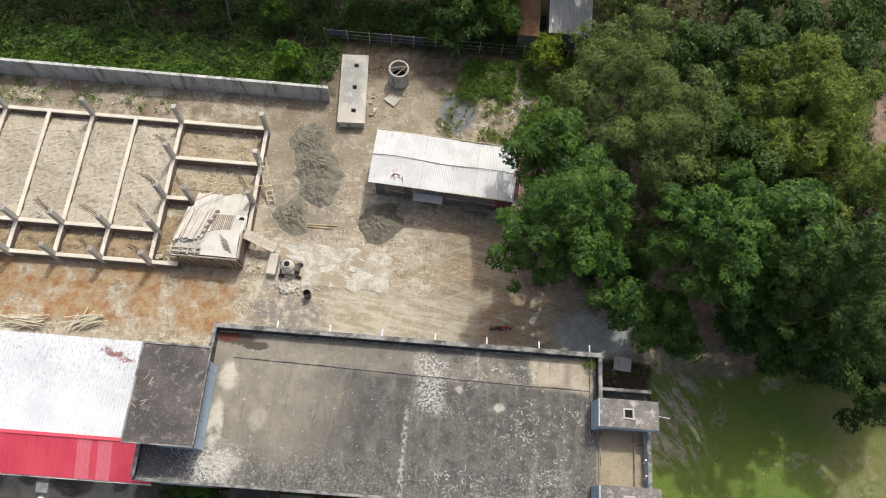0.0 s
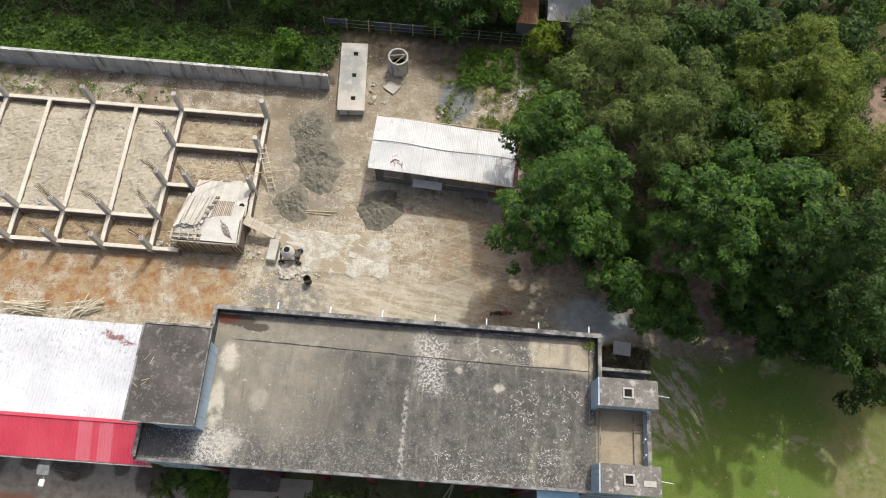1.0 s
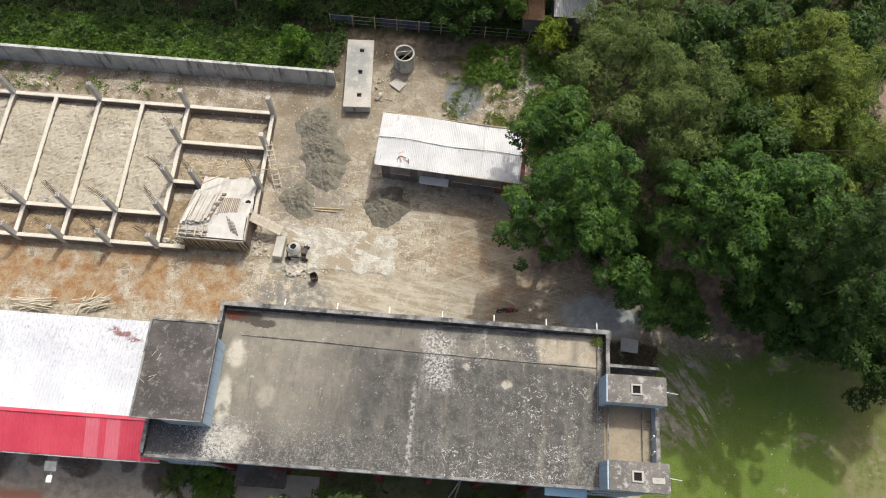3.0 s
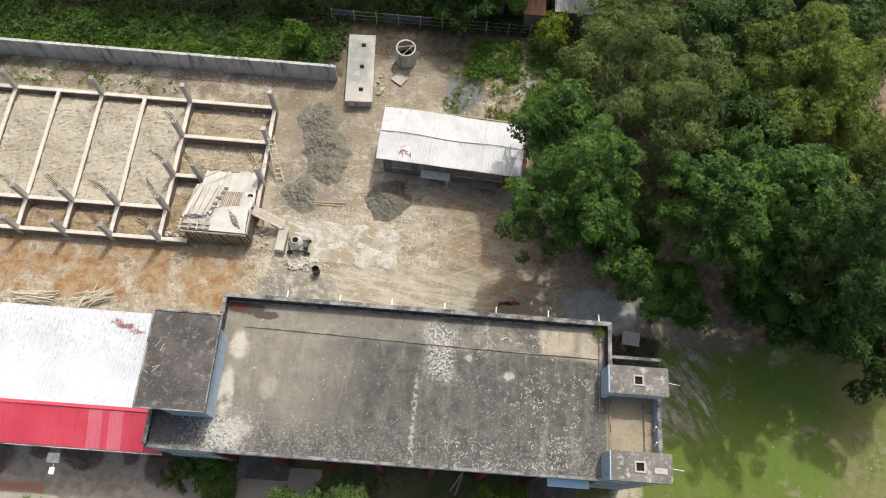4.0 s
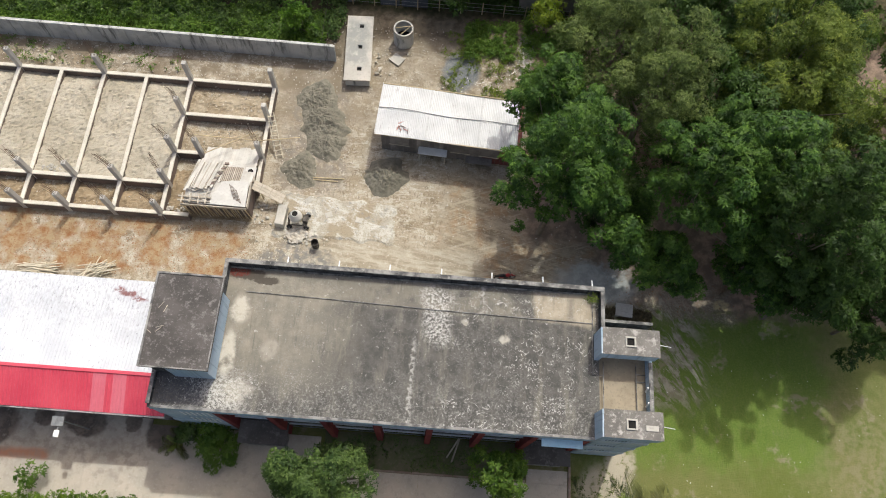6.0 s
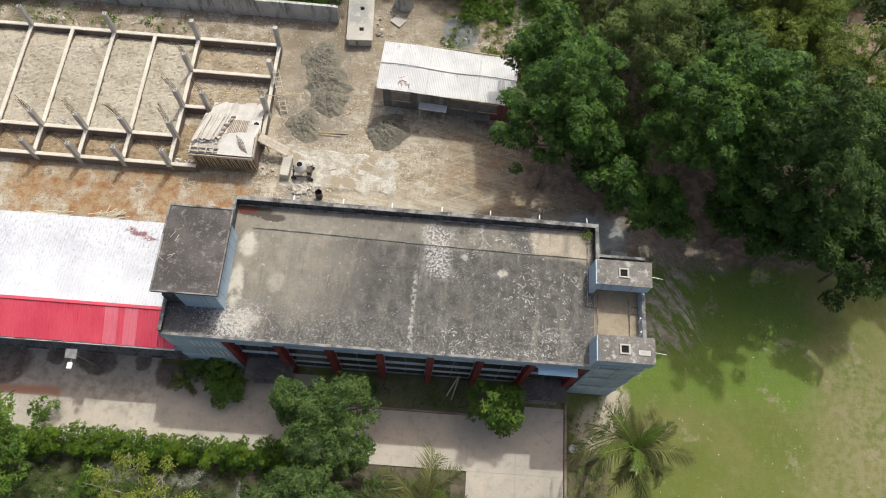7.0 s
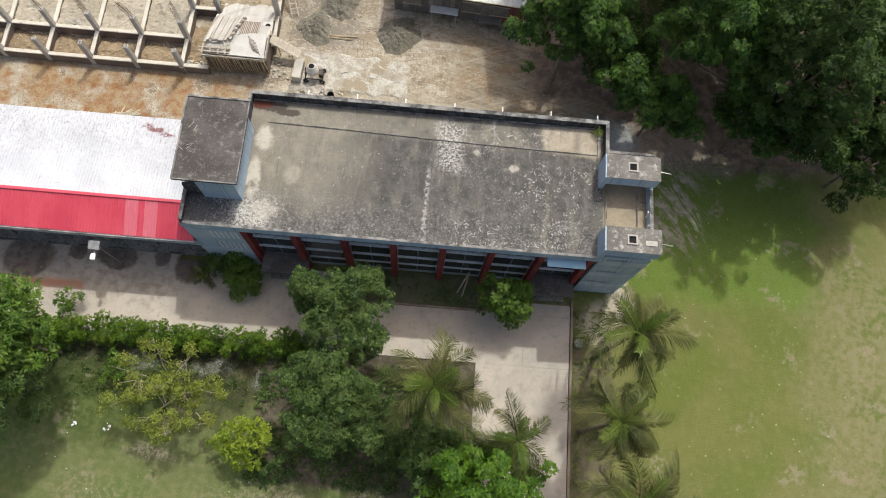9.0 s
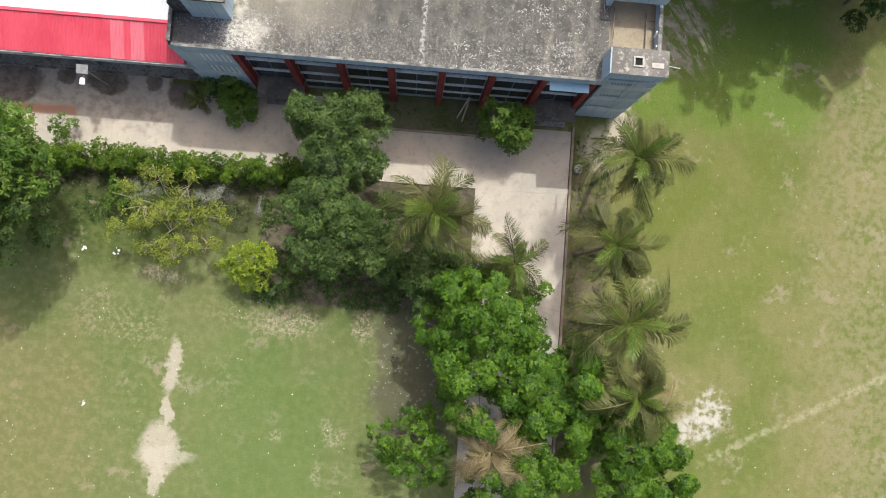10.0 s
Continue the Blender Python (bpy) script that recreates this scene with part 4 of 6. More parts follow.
# facade: pilasters, sun ledges and bands of glass
for x in PX:
    part("pilaster", box(x - 0.22, x + 0.22, 0.0, 0.62, 0, 9.24, bevel=0.02), MAROON, house, "maroon painted pilaster")
for (xa, xb) in zip(PX, PX[1:]):
    for z, deep in ((6.9, 0.2), (4.5, 0.17), (2.5, 0.15)):
        part("ledge", box(xa + 0.225, xb - 0.225, 0.62 - deep, 0.619, z - 0.14, z, bevel=0.02), LEDGE, house, "pale concrete sun ledge")
    for z0, z1 in ((7.2, 8.9), (4.7, 6.4), (2.6, 4.1), (0.9, 2.2)):
        win = part("window", box(xa + 0.3, xb - 0.3, 0.56, 0.62, z0, z1), WINDOW_BLUE, house, "long blue-grey framed window")
        k = 2
        step = (xb - xa - 0.6) / k
        for i in range(k):
            part("pane", box(xa + 0.34 + i * step, xa + 0.26 + (i + 1) * step, 0.545, 0.559, z0 + 0.06, z1 - 0.06), GLASS, win)
part("awning", box(9.05, 11.85, -0.5, 0.6, 8.6, 8.7, bevel=0.02), SKY_BLUE, house, "pale blue ledge panel")

# west stair block with slatted openings
part("stair_wall", box(-17.0, -13.15, 0.05, 0.62, 0, 9.24), BLUE, house, "blue stair wall with slit openings")
part("band", box(-17.02, -13.15, 0.0, 0.05, 7.1, 8.95), PALE_BLUE, house, "pale blue wall band")
part("band", box(-17.02, -13.15, 0.0, 0.05, 3.8, 4.6), PALE_BLUE, house, "pale blue wall band")
for z0, z1 in ((7.4, 8.8), (4.9, 6.2)):
    for i in range(6):
        x = -15.3 + i * 0.36
        part("slit", box(x, x + 0.1, -0.03, 0.02, z0, z1), WHITE, house, "pale slit rib")

# stair head on the roof
head = part("stair_head", box(-15.6, -12.98, 2.1, 7.55, 10.0, 13.12), BLUE, house, "blue stair head under a dark flat slab")
part("back_wall", box(-16.9, -15.602, 3.5, 7.55, 10.0, 13.12), BLUE, head)
part("slab", box(-17.0, -12.64, 1.98, 8.22, 13.12, 13.32, bevel=0.015), ANNEX_ROOF, head, "dark weathered roof slab")
for b in (box(-17.0, -16.88, 1.98, 8.22, 13.324, 13.4), box(-16.876, -12.64, 8.1, 8.22, 13.324, 13.4), box(-12.72, -12.64, 1.98, 8.096, 13.324, 13.36), box(-16.876, -12.724, 1.98, 2.06, 13.324, 13.36)):
    part("rim", b, COPING, head)
part("door_opening", box(-16.6, -15.75, 3.47, 3.498, 10.02, 12.1), BLACK, head, "doorway drawn as a black sheet of shade")
part("low_wall", box(-16.84, -15.62, 2.3, 2.5, 10.0, 11.6), PARAPET, head)
rng = np.random.default_rng(8)
for i in range(5):
    x, y, a = -16.4 + rng.uniform(-0.3, 0.5), 4.6 + rng.uniform(-0.9, 1.2), rng.uniform(0, 3.1)
    part("twig", tube([(x, y, 13.36), (x + 0.5 * math.cos(a), y + 0.5 * math.sin(a), 13.38)], 0.025, 4), PLANK, head)

# east stair block, terrace and water tanks
part("stair_wall", box(12.71, 16.2, 0.12, 0.34, 0, 10.1), BLUE, house, "blue stair wall with rows of small vents")
part("stair_wall", box(12.71, 16.2, 6.9, 7.12, 0, 10.1), BLUE, house)
part("stair_wall", box(15.98, 16.2, 0.341, 6.899, 0, 10.45), BLUE, house)
part("coping", box(15.95, 16.24, 1.72, 5.33, 10.454, 10.52, bevel=0.015), COPING, house)
part("terrace_floor", box(12.72, 15.98, 0.342, 6.898, 9.3, 9.62), SAND_FLOOR, house, "sandy terrace floor")
for z in (8.3, 5.3, 2.3):
    part("band", box(12.71, 16.22, 0.06, 0.12, z, z + 0.75), PALE_BLUE, house, "pale wall band")
for z in (9.25, 6.3, 3.3):
    for i in range(7):
        part("vent", box(13.2 + i * 0.22, 13.29 + i * 0.22, 0.09, 0.124, z, z + 0.36), WINDOW_BLUE, house)
for y0, y1, hx in ((5.33, 7.12, 14.27), (-0.03, 1.72, 14.2)):
    tank = part("water_tank", holed_slab(12.66, 16.22, y0, y1, 10.95, 12.1, [(hx, (y0 + y1) / 2, 0.24)], 0.9), BLUE, house, "blue concrete water tank with an open hatch")
    part("lid", holed_slab(12.44, 16.25, y0 - 0.02, y1 + 0.02, 12.104, 12.16, [(hx, (y0 + y1) / 2, 0.24)], 0.05), TANK_TOP, tank, "weathered tank cover")
    c = [(hx, (y0 + y1) / 2)]
    cx, cy = c[0]
    for b in (box(cx - 0.36, cx + 0.36, cy + 0.245, cy + 0.35, 12.162, 12.26), box(cx - 0.36, cx + 0.36, cy - 0.35, cy - 0.245, 12.162, 12.26), box(cx - 0.36, cx - 0.245, cy - 0.244, cy + 0.244, 12.162, 12.26), box(cx + 0.245, cx + 0.36, cy - 0.244, cy + 0.244, 12.162, 12.26)):
        part("hatch_rim", b, SLAB_TOP, tank)
    # black block in place of the unlit inside of the hatch
    part("opening", box(cx - 0.238, cx + 0.238, cy - 0.238, cy + 0.238, 11.4, 12.12), BLACK, tank)
    part("pier", box(12.34, 12.656, y0, y1, 10.004, 12.1), BLUE, tank)
    part("pier", box(15.7, 16.2, y0 + 0.3, y1 - 0.3, 10.1, 10.95), GREY_BLUE, tank)
    part("overflow_pipe", tube([(16.2, cy + 0.1, 11.6), (17.2, cy, 11.55)], 0.025, 6), WHITE, tank, "thin white overflow pipe")
# dark sheet added under the tank, standing in for shade in the gap
part("gap_shade", box(12.75, 15.68, 0.9, 1.0, 9.63, 10.94), PARAPET, house)
part("balcony_floor", box(12.91, 16.3, 7.13, 7.949, 9.3, 9.5), ANNEX_ROOF, house)
par = part("parapet", box(12.91, 16.3, 7.95, 8.11, 9.3, 10.55), PARAPET, house, "black-stained parapet")
part("coping", box(12.95, 16.34, 7.92, 8.14, 10.554, 10.62, bevel=0.015), COPING, par)
part("loose_slab", box(15.1, 15.9, 0.5, 0.85, 12.165, 12.23), SLAB_TOP, house)

# pipes on the roof
pipes = [[(-12.0, 8.3, 10.05), (-6, 8.2, 10.06), (0, 8.05, 10.05), (6, 7.95, 10.06), (12.25, 7.9, 10.05)],
         [(12.25, 9.8, 10.06), (12.25, 4.3, 10.06), (13.0, 4.3, 10.06)], [(13.0, 5.3, 9.9), (13.0, 1.8, 9.9)], [(15.3, 5.3, 9.75), (15.3, 1.8, 9.75)], [(15.3, 4.6, 9.75), (15.95, 4.6, 9.75)], [(15.3, 4.1, 9.75), (15.95, 4.1, 9.75)]]
for k, pts in enumerate(pipes):
    part("pipe", tube(pts, 0.032, 6), COPING, house, "thin weathered pipe on the roof")
for x in (12.15, 8.65, 5.03, 1.47, -2.18, -5.75, -9.35):
    part("outlet_pipe", tube([(x, 10.35, 10.5), (x, 10.95, 10.42)], 0.05, 8), WHITE, house, "short white plastic pipe")
for y in (4.0, 5.0):
    part("outlet_pipe", tube([(15.85, y - 1.6, 10.0), (15.85, y - 1.4, 10.55)], 0.06, 8), WHITE, house)
# doorsteps
for xa, xb in ((-12.65, -9.0), (8.75, 12.3)):
    part("canopy", box(xa, xb, -1.15, 0.55, 2.45, 2.6, bevel=0.02), CANOPY, house, "dark stained entrance canopy slab")
    st = thing("doorstep", "grey concrete doorstep platform in front of an entrance", "step")
    part("step", box(xa + 0.3, xb - 0.3, -0.7, 0.0, 0, 0.3, bevel=0.02), PLINTH, st)
    part("step", box(xa + 0.3, xb - 0.3, -1.0, -0.702, 0, 0.15, bevel=0.02), PLINTH, st)

# ---- low building with white and red sheet roof ----
wing = thing("low_wing", "two-storey wing with a white sheet roof and red lean-to", "building")
WX = -17.15
part("wall", box(-60, WX - 0.05, 2.3, 9.3, 0, 5.9), GREY_BLUE, wing)
part("gallery_floor", box(-60, WX - 0.05, 0.5, 2.29, 3.0, 3.25), LEDGE, wing)
part("rail", box(-60, WX - 0.05, 0.5, 0.58, 3.26, 4.1), GREY_BLUE, wing)
plinth = part("plinth", box(-60, WX - 0.1, 0.4, 2.29, 0, 0.35, bevel=0.03), PLINTH, wing, "dark stained verandah plinth")
part("edge", box(-60, WX - 0.1, 0.36, 0.5, 0.352, 0.4, bevel=0.02), COPING, plinth)
part("gutter", box(-60, WX + 0.02, -0.22, -0.1, 5.95, 6.12), OLD_CONCRETE, wing)
for i in range(11):
    part("post", box(-18.2 - i * 3.9, -17.9 - i * 3.9, 0.9, 1.15, 0, 6.2), PLINTH, wing)
sheet_w = 0.95
white = mesh_of("white_sheet", corrugated(sheet_w + 0.03, 2.55, 7.12, 9.62, 6.3, 0.24, 0.03, 6), WHITE_SHEET)
red = mesh_of("red_sheet", corrugated(sheet_w / 2 + 0.03, -0.12, 6.2, 2.6, 7.1, 0.24, 0.035, 3), RED_SHEET)
faded = red.copy()
faded.materials[0] = FADED_RED
for i in range(45):
    x = WX - (i + 1) * sheet_w
    piece("roof_sheet", white, wing, pose(x, 0, 0.004 * (i % 2)))
for i in range(90):
    piece("roof_sheet", faded if i in (6, 7, 9, 10) else red, wing, pose(WX - (i + 1) * sheet_w / 2, 0, 0.004 * (i % 2)))
part("ridge_cap", box(-60, WX, 2.45, 2.7, 7.135, 7.175, bevel=0.02), RED_SHEET, wing, "red ridge flashing")

# ---- boundary wall ----
bwall = thing("boundary_wall", "grey precast concrete boundary wall with dark stains", "wall", kind="structure")
n = 17
for i in range(n):
    x0 = -11.0 - (i + 1) * 2.45 + 1.0
    x1 = x0 + 2.45
    part("panel", box(x0 + 0.07, x1 - 0.07, 35.1, 35.22, -0.2, 2.1 + 0.03 * math.sin(i * 2.3), bevel=0.01), OLD_CONCRETE, bwall)
    part("post", box(x0 - 0.07, x0 + 0.07, 35.04, 35.28, -0.2, 2.16, bevel=0.01), OLD_CONCRETE, bwall)
    part("coping", box(x0 - 0.07, x1 - 0.07, 35.02, 35.3, 2.165, 2.24, bevel=0.01), OLD_CONCRETE, bwall)
part("post", box(-10.07, -9.9, 35.04, 35.28, -0.2, 2.16, bevel=0.01), OLD_CONCRETE, bwall)

# ---- unfinished foundation ----
found = thing("building_foundation", "unfinished concrete foundation of ground beams and stub columns", "foundation")


def beam(x0, x1, y0, y1):
    b = part("beam", box(x0, x1, y0, y1, 0.0, 0.86), BRICK_SIDE, found, "ground beam with dark brick sides")
    part("top", box(x0 - 0.015, x1 + 0.015, y0 - 0.015, y1 + 0.015, 0.863, 1.0, bevel=0.015), BEAM_TOP, b, "pale concrete beam top")


BX = [-15.05, -22.75, -26.85, -30.75, -34.65, -38.55, -42.45]
beam(-46, -22.95, 30.9, 31.2), beam(-22.55, -15.25, 30.9, 31.2)
beam(-22.55, -15.25, 27.25, 27.55), beam(-22.55, -20.6, 23.35, 23.65)
beam(-46, -22.95, 20.2, 20.5), beam(-46, -22.95, 17.35, 17.65), beam(-22.55, -20.4, 17.35, 17.65)
beam(-15.2, -14.9, 20.2, 31.2)
for x in BX[1:]:
    for y0, y1 in ((17.3, 17.35), (17.67, 20.18), (20.52, 30.88)) if x < -23 else ((17.2, 31.2),):
        if y1 - y0 > 0.5:
            beam(x - 0.15, x + 0.15, y0, y1)
bars_rng = np.random.default_rng(5)


def column(x, y, top, bars=True):
    c = part("column", box(x - 0.2, x + 0.2, y - 0.2, y + 0.2, 0.0, top, bevel=0.02), CONCRETE, found, "rough square concrete stub column")
    if bars:
        lx, ly = bars_rng.uniform(-0.45, -0.05), bars_rng.uniform(-0.05, 0.4)
        for dx in (-0.13, 0.13):
            for dy in (-0.13, 0.0, 0.13):
                h = bars_rng.uniform(1.2, 2.0)
                part("rebar", tube([(x + dx, y + dy, top - 0.05), (x + dx + lx * 0.5, y + dy + ly * 0.5, top + h * 0.5), (x + dx + lx * 1.4 + bars_rng.uniform(-0.1, 0.1), y + dy + ly * 1.3, top + h)], 0.02, 4), STEEL, c, "rusty starter bar")


for x in (-15.05, -22.75, -30.75, -38.55):
    column(x, 31.05, 3.55, x < -24)
for x, y in ((-22.75, 27.4), (-15.05, 27.4), (-22.75, 23.5), (-20.4, 23.5), (-15.05, 23.6)):
    column(x, y, 3.5, x < -22 or y < 24)
for x in BX[1:6]:
    column(x, 20.35, 3.4), column(x, 17.5, 3.3)


def fill(name, x0, x1, y0, y1, z, material, label, seed, low=0.5):
    bm = bmesh.new()
    nx, ny = max(2, int((x1 - x0) / 0.16)), max(2, int((y1 - y0) / 0.16))
    g = []
    for j in range(ny + 1):
        row = []
        for i in range(nx + 1):
            px, py = x0 + (x1 - x0) * i / nx, y0 + (y1 - y0) * j / ny
            h = z + 0.14 * noise.noise((px * 0.8, py * 0.8, seed)) + 0.13 * noise.noise((px * 2.6, py * 2.6, seed + 4)) + 0.11 * noise.noise((px * 5.5, py * 5.5, seed + 8))
            row.append(bm.verts.new((px, py, h - low * max(0.0, 1 - (y1 - py) / 1.5))))
        g.append(row)
    for j in range(ny):
        for i in range(nx):
            bm.faces.new((g[j][i], g[j][i + 1], g[j + 1][i + 1], g[j + 1][i]))
    return solid(name, bm, material, label, "sand", "structure")


for i, (xa, xb) in enumerate(zip(BX[2:], BX[1:])):
    fill("sand_fill", xa + 0.14, xb - 0.14, 20.49, 30.91, 0.7, FILL, "pale lumpy sand fill between ground beams", i)
    fill("earth_fill", xa + 0.14, xb - 0.14, 17.64, 20.21, 0.35, FILL_DAMP, "brown earth fill between ground beams", i + 9)
fill("sand_fill", -22.6, -15.2, 27.54, 30.91, 0.3, STONY, "stony sand fill between ground beams", 30)
fill("earth_fill", -22.6, -15.2, 23.64, 27.26, 0.15, STONY, "brown earth fill between ground beams", 31)
fill("earth_fill", -22.6, -15.2, 17.64, 23.4, 0.1, FILL_DAMP, "brown earth fill between ground beams", 32)

# ---- formwork deck over the porch: a sloping board deck up to a raised cement platform ----
deck = thing("formwork_deck", "cement-stained timber formwork deck on props beside foundation", "scaffold")
rng = np.random.default_rng(3)


def deck_z(y):
    return 1.12 + (24.2 - y) * 0.33


def deck_board(x0, x1, y0, y1, lift, thick, material, turn=0.0, label=""):
    """A board that lies on the slope of the deck."""
    y = (y0 + y1) / 2
    lean = Matrix.Translation(((x0 + x1) / 2, y, deck_z(y) + lift)) @ Matrix.Rotation(turn, 4, "Z") @ Matrix.Rotation(-math.atan(0.33), 4, "X")
    half = (y1 - y0) / 2 * 1.05
    return part("board", box((x0 - x1) / 2, (x1 - x0) / 2, -half, half, -thick, 0, lean=lean), material, deck, label)


for i in range(20):
    x = -19.85 + i * 0.235
    deck_board(x, x + 0.227, 20.0 + rng.uniform(-0.1, 0.1), 24.2 + rng.uniform(-0.22, 0.18), rng.uniform(0, 0.025), 0.035, DECKING)
# loose fanned planks over the west half, with ragged ends
for i in range(10):
    x = -20.35 + i * 0.235
    deck_board(x, x + 0.2, 18.9 + rng.uniform(-0.15, 0.25) + 0.04 * i, 22.3 + rng.uniform(-0.3, 0.3), 0.13 + 0.03 * (i % 3), 0.035, DECKING, -0.1 + rng.uniform(-0.03, 0.03))
for i in range(4):
    deck_board(-20.3 + i * 0.55, -20.24 + i * 0.55, 19.1, 22.1, 0.24, 0.06, PLANK, -0.12)
for i in range(9):
    y = 19.7 + i * 0.3
    deck_board(-18.5 + 0.16 * i * 0.5, -18.15 + 0.16 * i * 0.5, y, y + rng.uniform(0.12, 0.3), 0.14 + rng.uniform(0, 0.1), 0.1, PLANK if i % 2 else BRICK_SIDE, rng.uniform(-0.6, 0.6))
# brown ribbed panel without its cement
for i in range(11):
    x = -17.75 + i * 0.15
    deck_board(x, x + 0.08, 20.15, 21.85 + rng.uniform(-0.08, 0.08), 0.07, 0.04, PLANK)
deck_board(-17.8, -16.15, 20.1, 21.9, 0.034, 0.02, BRICK_SIDE, label="bare brown board")
# raised platform with its pale cement skin
for i in range(13):
    x = -20.45 + i * 0.4
    part("board", box(x, x + 0.385, 17.95 + rng.uniform(-0.06, 0.06), 20.2 + rng.uniform(-0.3, 0.1) - (0.7 if i < 5 else 0), 2.5, 2.54 + rng.uniform(0, 0.02)), DECKING, deck)
bm = bmesh.new()
edge = [(-18.45, 17.92), (-15.22, 17.88), (-15.3, 20.25), (-16.4, 20.3), (-17.5, 20.12), (-17.9, 19.2), (-18.25, 18.9), (-18.1, 18.4)]
up = [bm.verts.new((x, y, 2.66 - 0.03 * (y - 18))) for x, y in edge]
dn = [bm.verts.new((x, y, 2.57)) for x, y in edge]
bm.faces.new(up), bm.faces.new(dn[::-1])
for i in range(len(edge)):
    k = (i + 1) % len(edge)
    bm.faces.new((dn[i], dn[k], up[k], up[i]))
bmesh.ops.recalc_face_normals(bm, faces=bm.faces)
part("cement_skin", bm, SMOOTH_CEMENT, deck, "smooth pale cement skin")
for i in range(16):
    part("board", box(-0.05, 0.05, -rng.uniform(0.2, 0.45), rng.uniform(0.2, 0.45), 0, 0.03, lean=Matrix.Translation((rng.uniform(-20.2, -18.2), rng.uniform(18.2, 19.6), 2.57 + 0.012 * i)) @ Matrix.Rotation(rng.uniform(-1.5, 1.5), 4, "Z")), DECKING if i % 2 else PLANK, deck)
for y, z in ((18.0, 2.62), (18.35, 2.66)):
    part("edge_form", box(-20.9, -18.2, y, y + 0.12, z, z + 0.14), PLANK, deck)
for x in (-20.6, -19.9, -19.2, -18.6):
    part("edge_form", box(x, x + 0.1, 17.8, 18.7, 2.77, 2.87), PLANK, deck)
part("edge_form", box(-20.7, -15.2, 17.76, 17.86, 2.2, 2.5), PLANK, deck)
part("edge_form", box(-15.18, -15.08, 17.9, 20.3, 2.2, 2.6), PLANK, deck)
part("bearer", box(-20.5, -15.2, 18.6, 18.75, 2.3, 2.49), PLANK, deck)
part("bearer", box(-19.8, -15.1, 22.4, 22.55, 1.35, 1.6), PLANK, deck)
for i in range(26):
    x = -20.7 + i * 0.22
    part("prop", tube([(x, 17.8 + rng.uniform(0, 0.25), 0.0), (x + rng.uniform(-0.12, 0.12), 17.72 + rng.uniform(-0.12, 0.05), 2.35 + rng.uniform(-0.1, 0.25))], 0.04, 5), BAMBOO if i % 3 else PLANK, deck)
for i in range(6):
    part("prop", tube([(-19.6 + i * 0.85, 21.0, 0.05), (-19.6 + i * 0.85, 21.0, 2.1)], 0.05, 5), BAMBOO, deck)
part("front_wall", box(-20.6, -15.2, 18.1, 18.25, 0.0, 2.29), BRICK_SIDE, deck)
part("side_wall", box(-15.35, -15.2, 18.26, 20.9, 0.0, 1.98), BRICK_SIDE, deck)
for i in range(6):
    x = -15.6 - 0.13 * i
    part("rebar", tube([(x, 18.1 + 0.07 * i, 2.62), (x - 0.5, 19.2 + 0.1 * i, 3.1)], 0.022, 4), STEEL, deck)
hatch = part("hatch", holed_slab(-15.95, -15.05, 21.1, 21.95, 1.9, 2.0, [(-15.5, 21.55, 0.2)], 0.09), SMOOTH_CEMENT, deck, "pale cement hatch plate")
part("opening", lathe([(0.0, 0.0), (0.24, 0.0), (0.2, 0.02), (0.0, 0.02)], 14, None, (-15.5, 21.55, 2.002)), BLACK, hatch)
part("curb", box(-16.1, -15.0, 20.55, 21.05, 1.9, 2.12, bevel=0.03), PLANK, deck)

ramp = thing("plank_ramp", "sloping timber plank ramp from deck to concrete pad", "ramp", (-15.1, 20.35, 0))
slope = Matrix.Translation((0, 0, 1.95)) @ Matrix.Rotation(radians(-16), 4, "Z") @ Matrix.Rotation(radians(22), 4, "Y")
for i in range(3):
    part("plank", box(0, 2.85, -0.4 + i * 0.29, -0.13 + i * 0.29, -0.03, 0.03, lean=slope), PLANK, ramp)
for i in range(6):
    part("cleat", box(0.25 + i * 0.45, 0.31 + i * 0.45, -0.4, 0.45, 0.03, 0.06, lean=slope), PLANK, ramp)
for x in (0.6, 1.8):
    part("prop", tube([(x, -0.2 - 0.28 * x, 0), (x, -0.2 - 0.28 * x, 1.9 - 0.42 * x)], 0.05, 5), BAMBOO, ramp)
solid("masonry_block", box(-0.4, 0.4, -0.95, 0.95, 0, 0.8, bevel=0.04), SLAB_TOP, "low cement-rendered masonry block at the pad edge", "block", at=(-12.6, 18.3, -0.02), turn=-4)

ladder = thing("bamboo_ladder", "pale bamboo ladder leaning on the foundation beam", "ladder", (-13.7, 24.1, 0), 16)
for x in (-0.3, 0.3):
    part("rail", tube([(x, 0, 0), (x * 0.85, 3.4, 2.3)], 0.065, 6), LADDER, ladder)
for i in range(9):
    f = (i + 0.6) / 9.4
    part("rung", tube([(-0.36, 3.4 * f, 2.3 * f + 0.05), (0.36, 3.4 * f, 2.3 * f + 0.05)], 0.055, 5), LADDER, ladder)

for pts, lab in (([(-21.3, 25.2, 1.1), (-15.4, 25.0, 1.35), (-12.0, 25.9, 0.9)], "long bamboo pole lying across the foundation"), ([(-19.6, 22.7, 2.5), (-15.6, 25.6, 1.9)], "bamboo pole leaning from the deck"), ([(-11.6, 22.4, 0.05), (-7.6, 22.5, 0.06)], "bamboo pole lying on the sand"), ([(-11.0, 22.25, 0.05), (-8.2, 22.2, 0.05)], "bamboo pole lying on the sand")):
    solid("bamboo_pole", tube(pts, 0.05, 6), BAMBOO, lab, "pole")

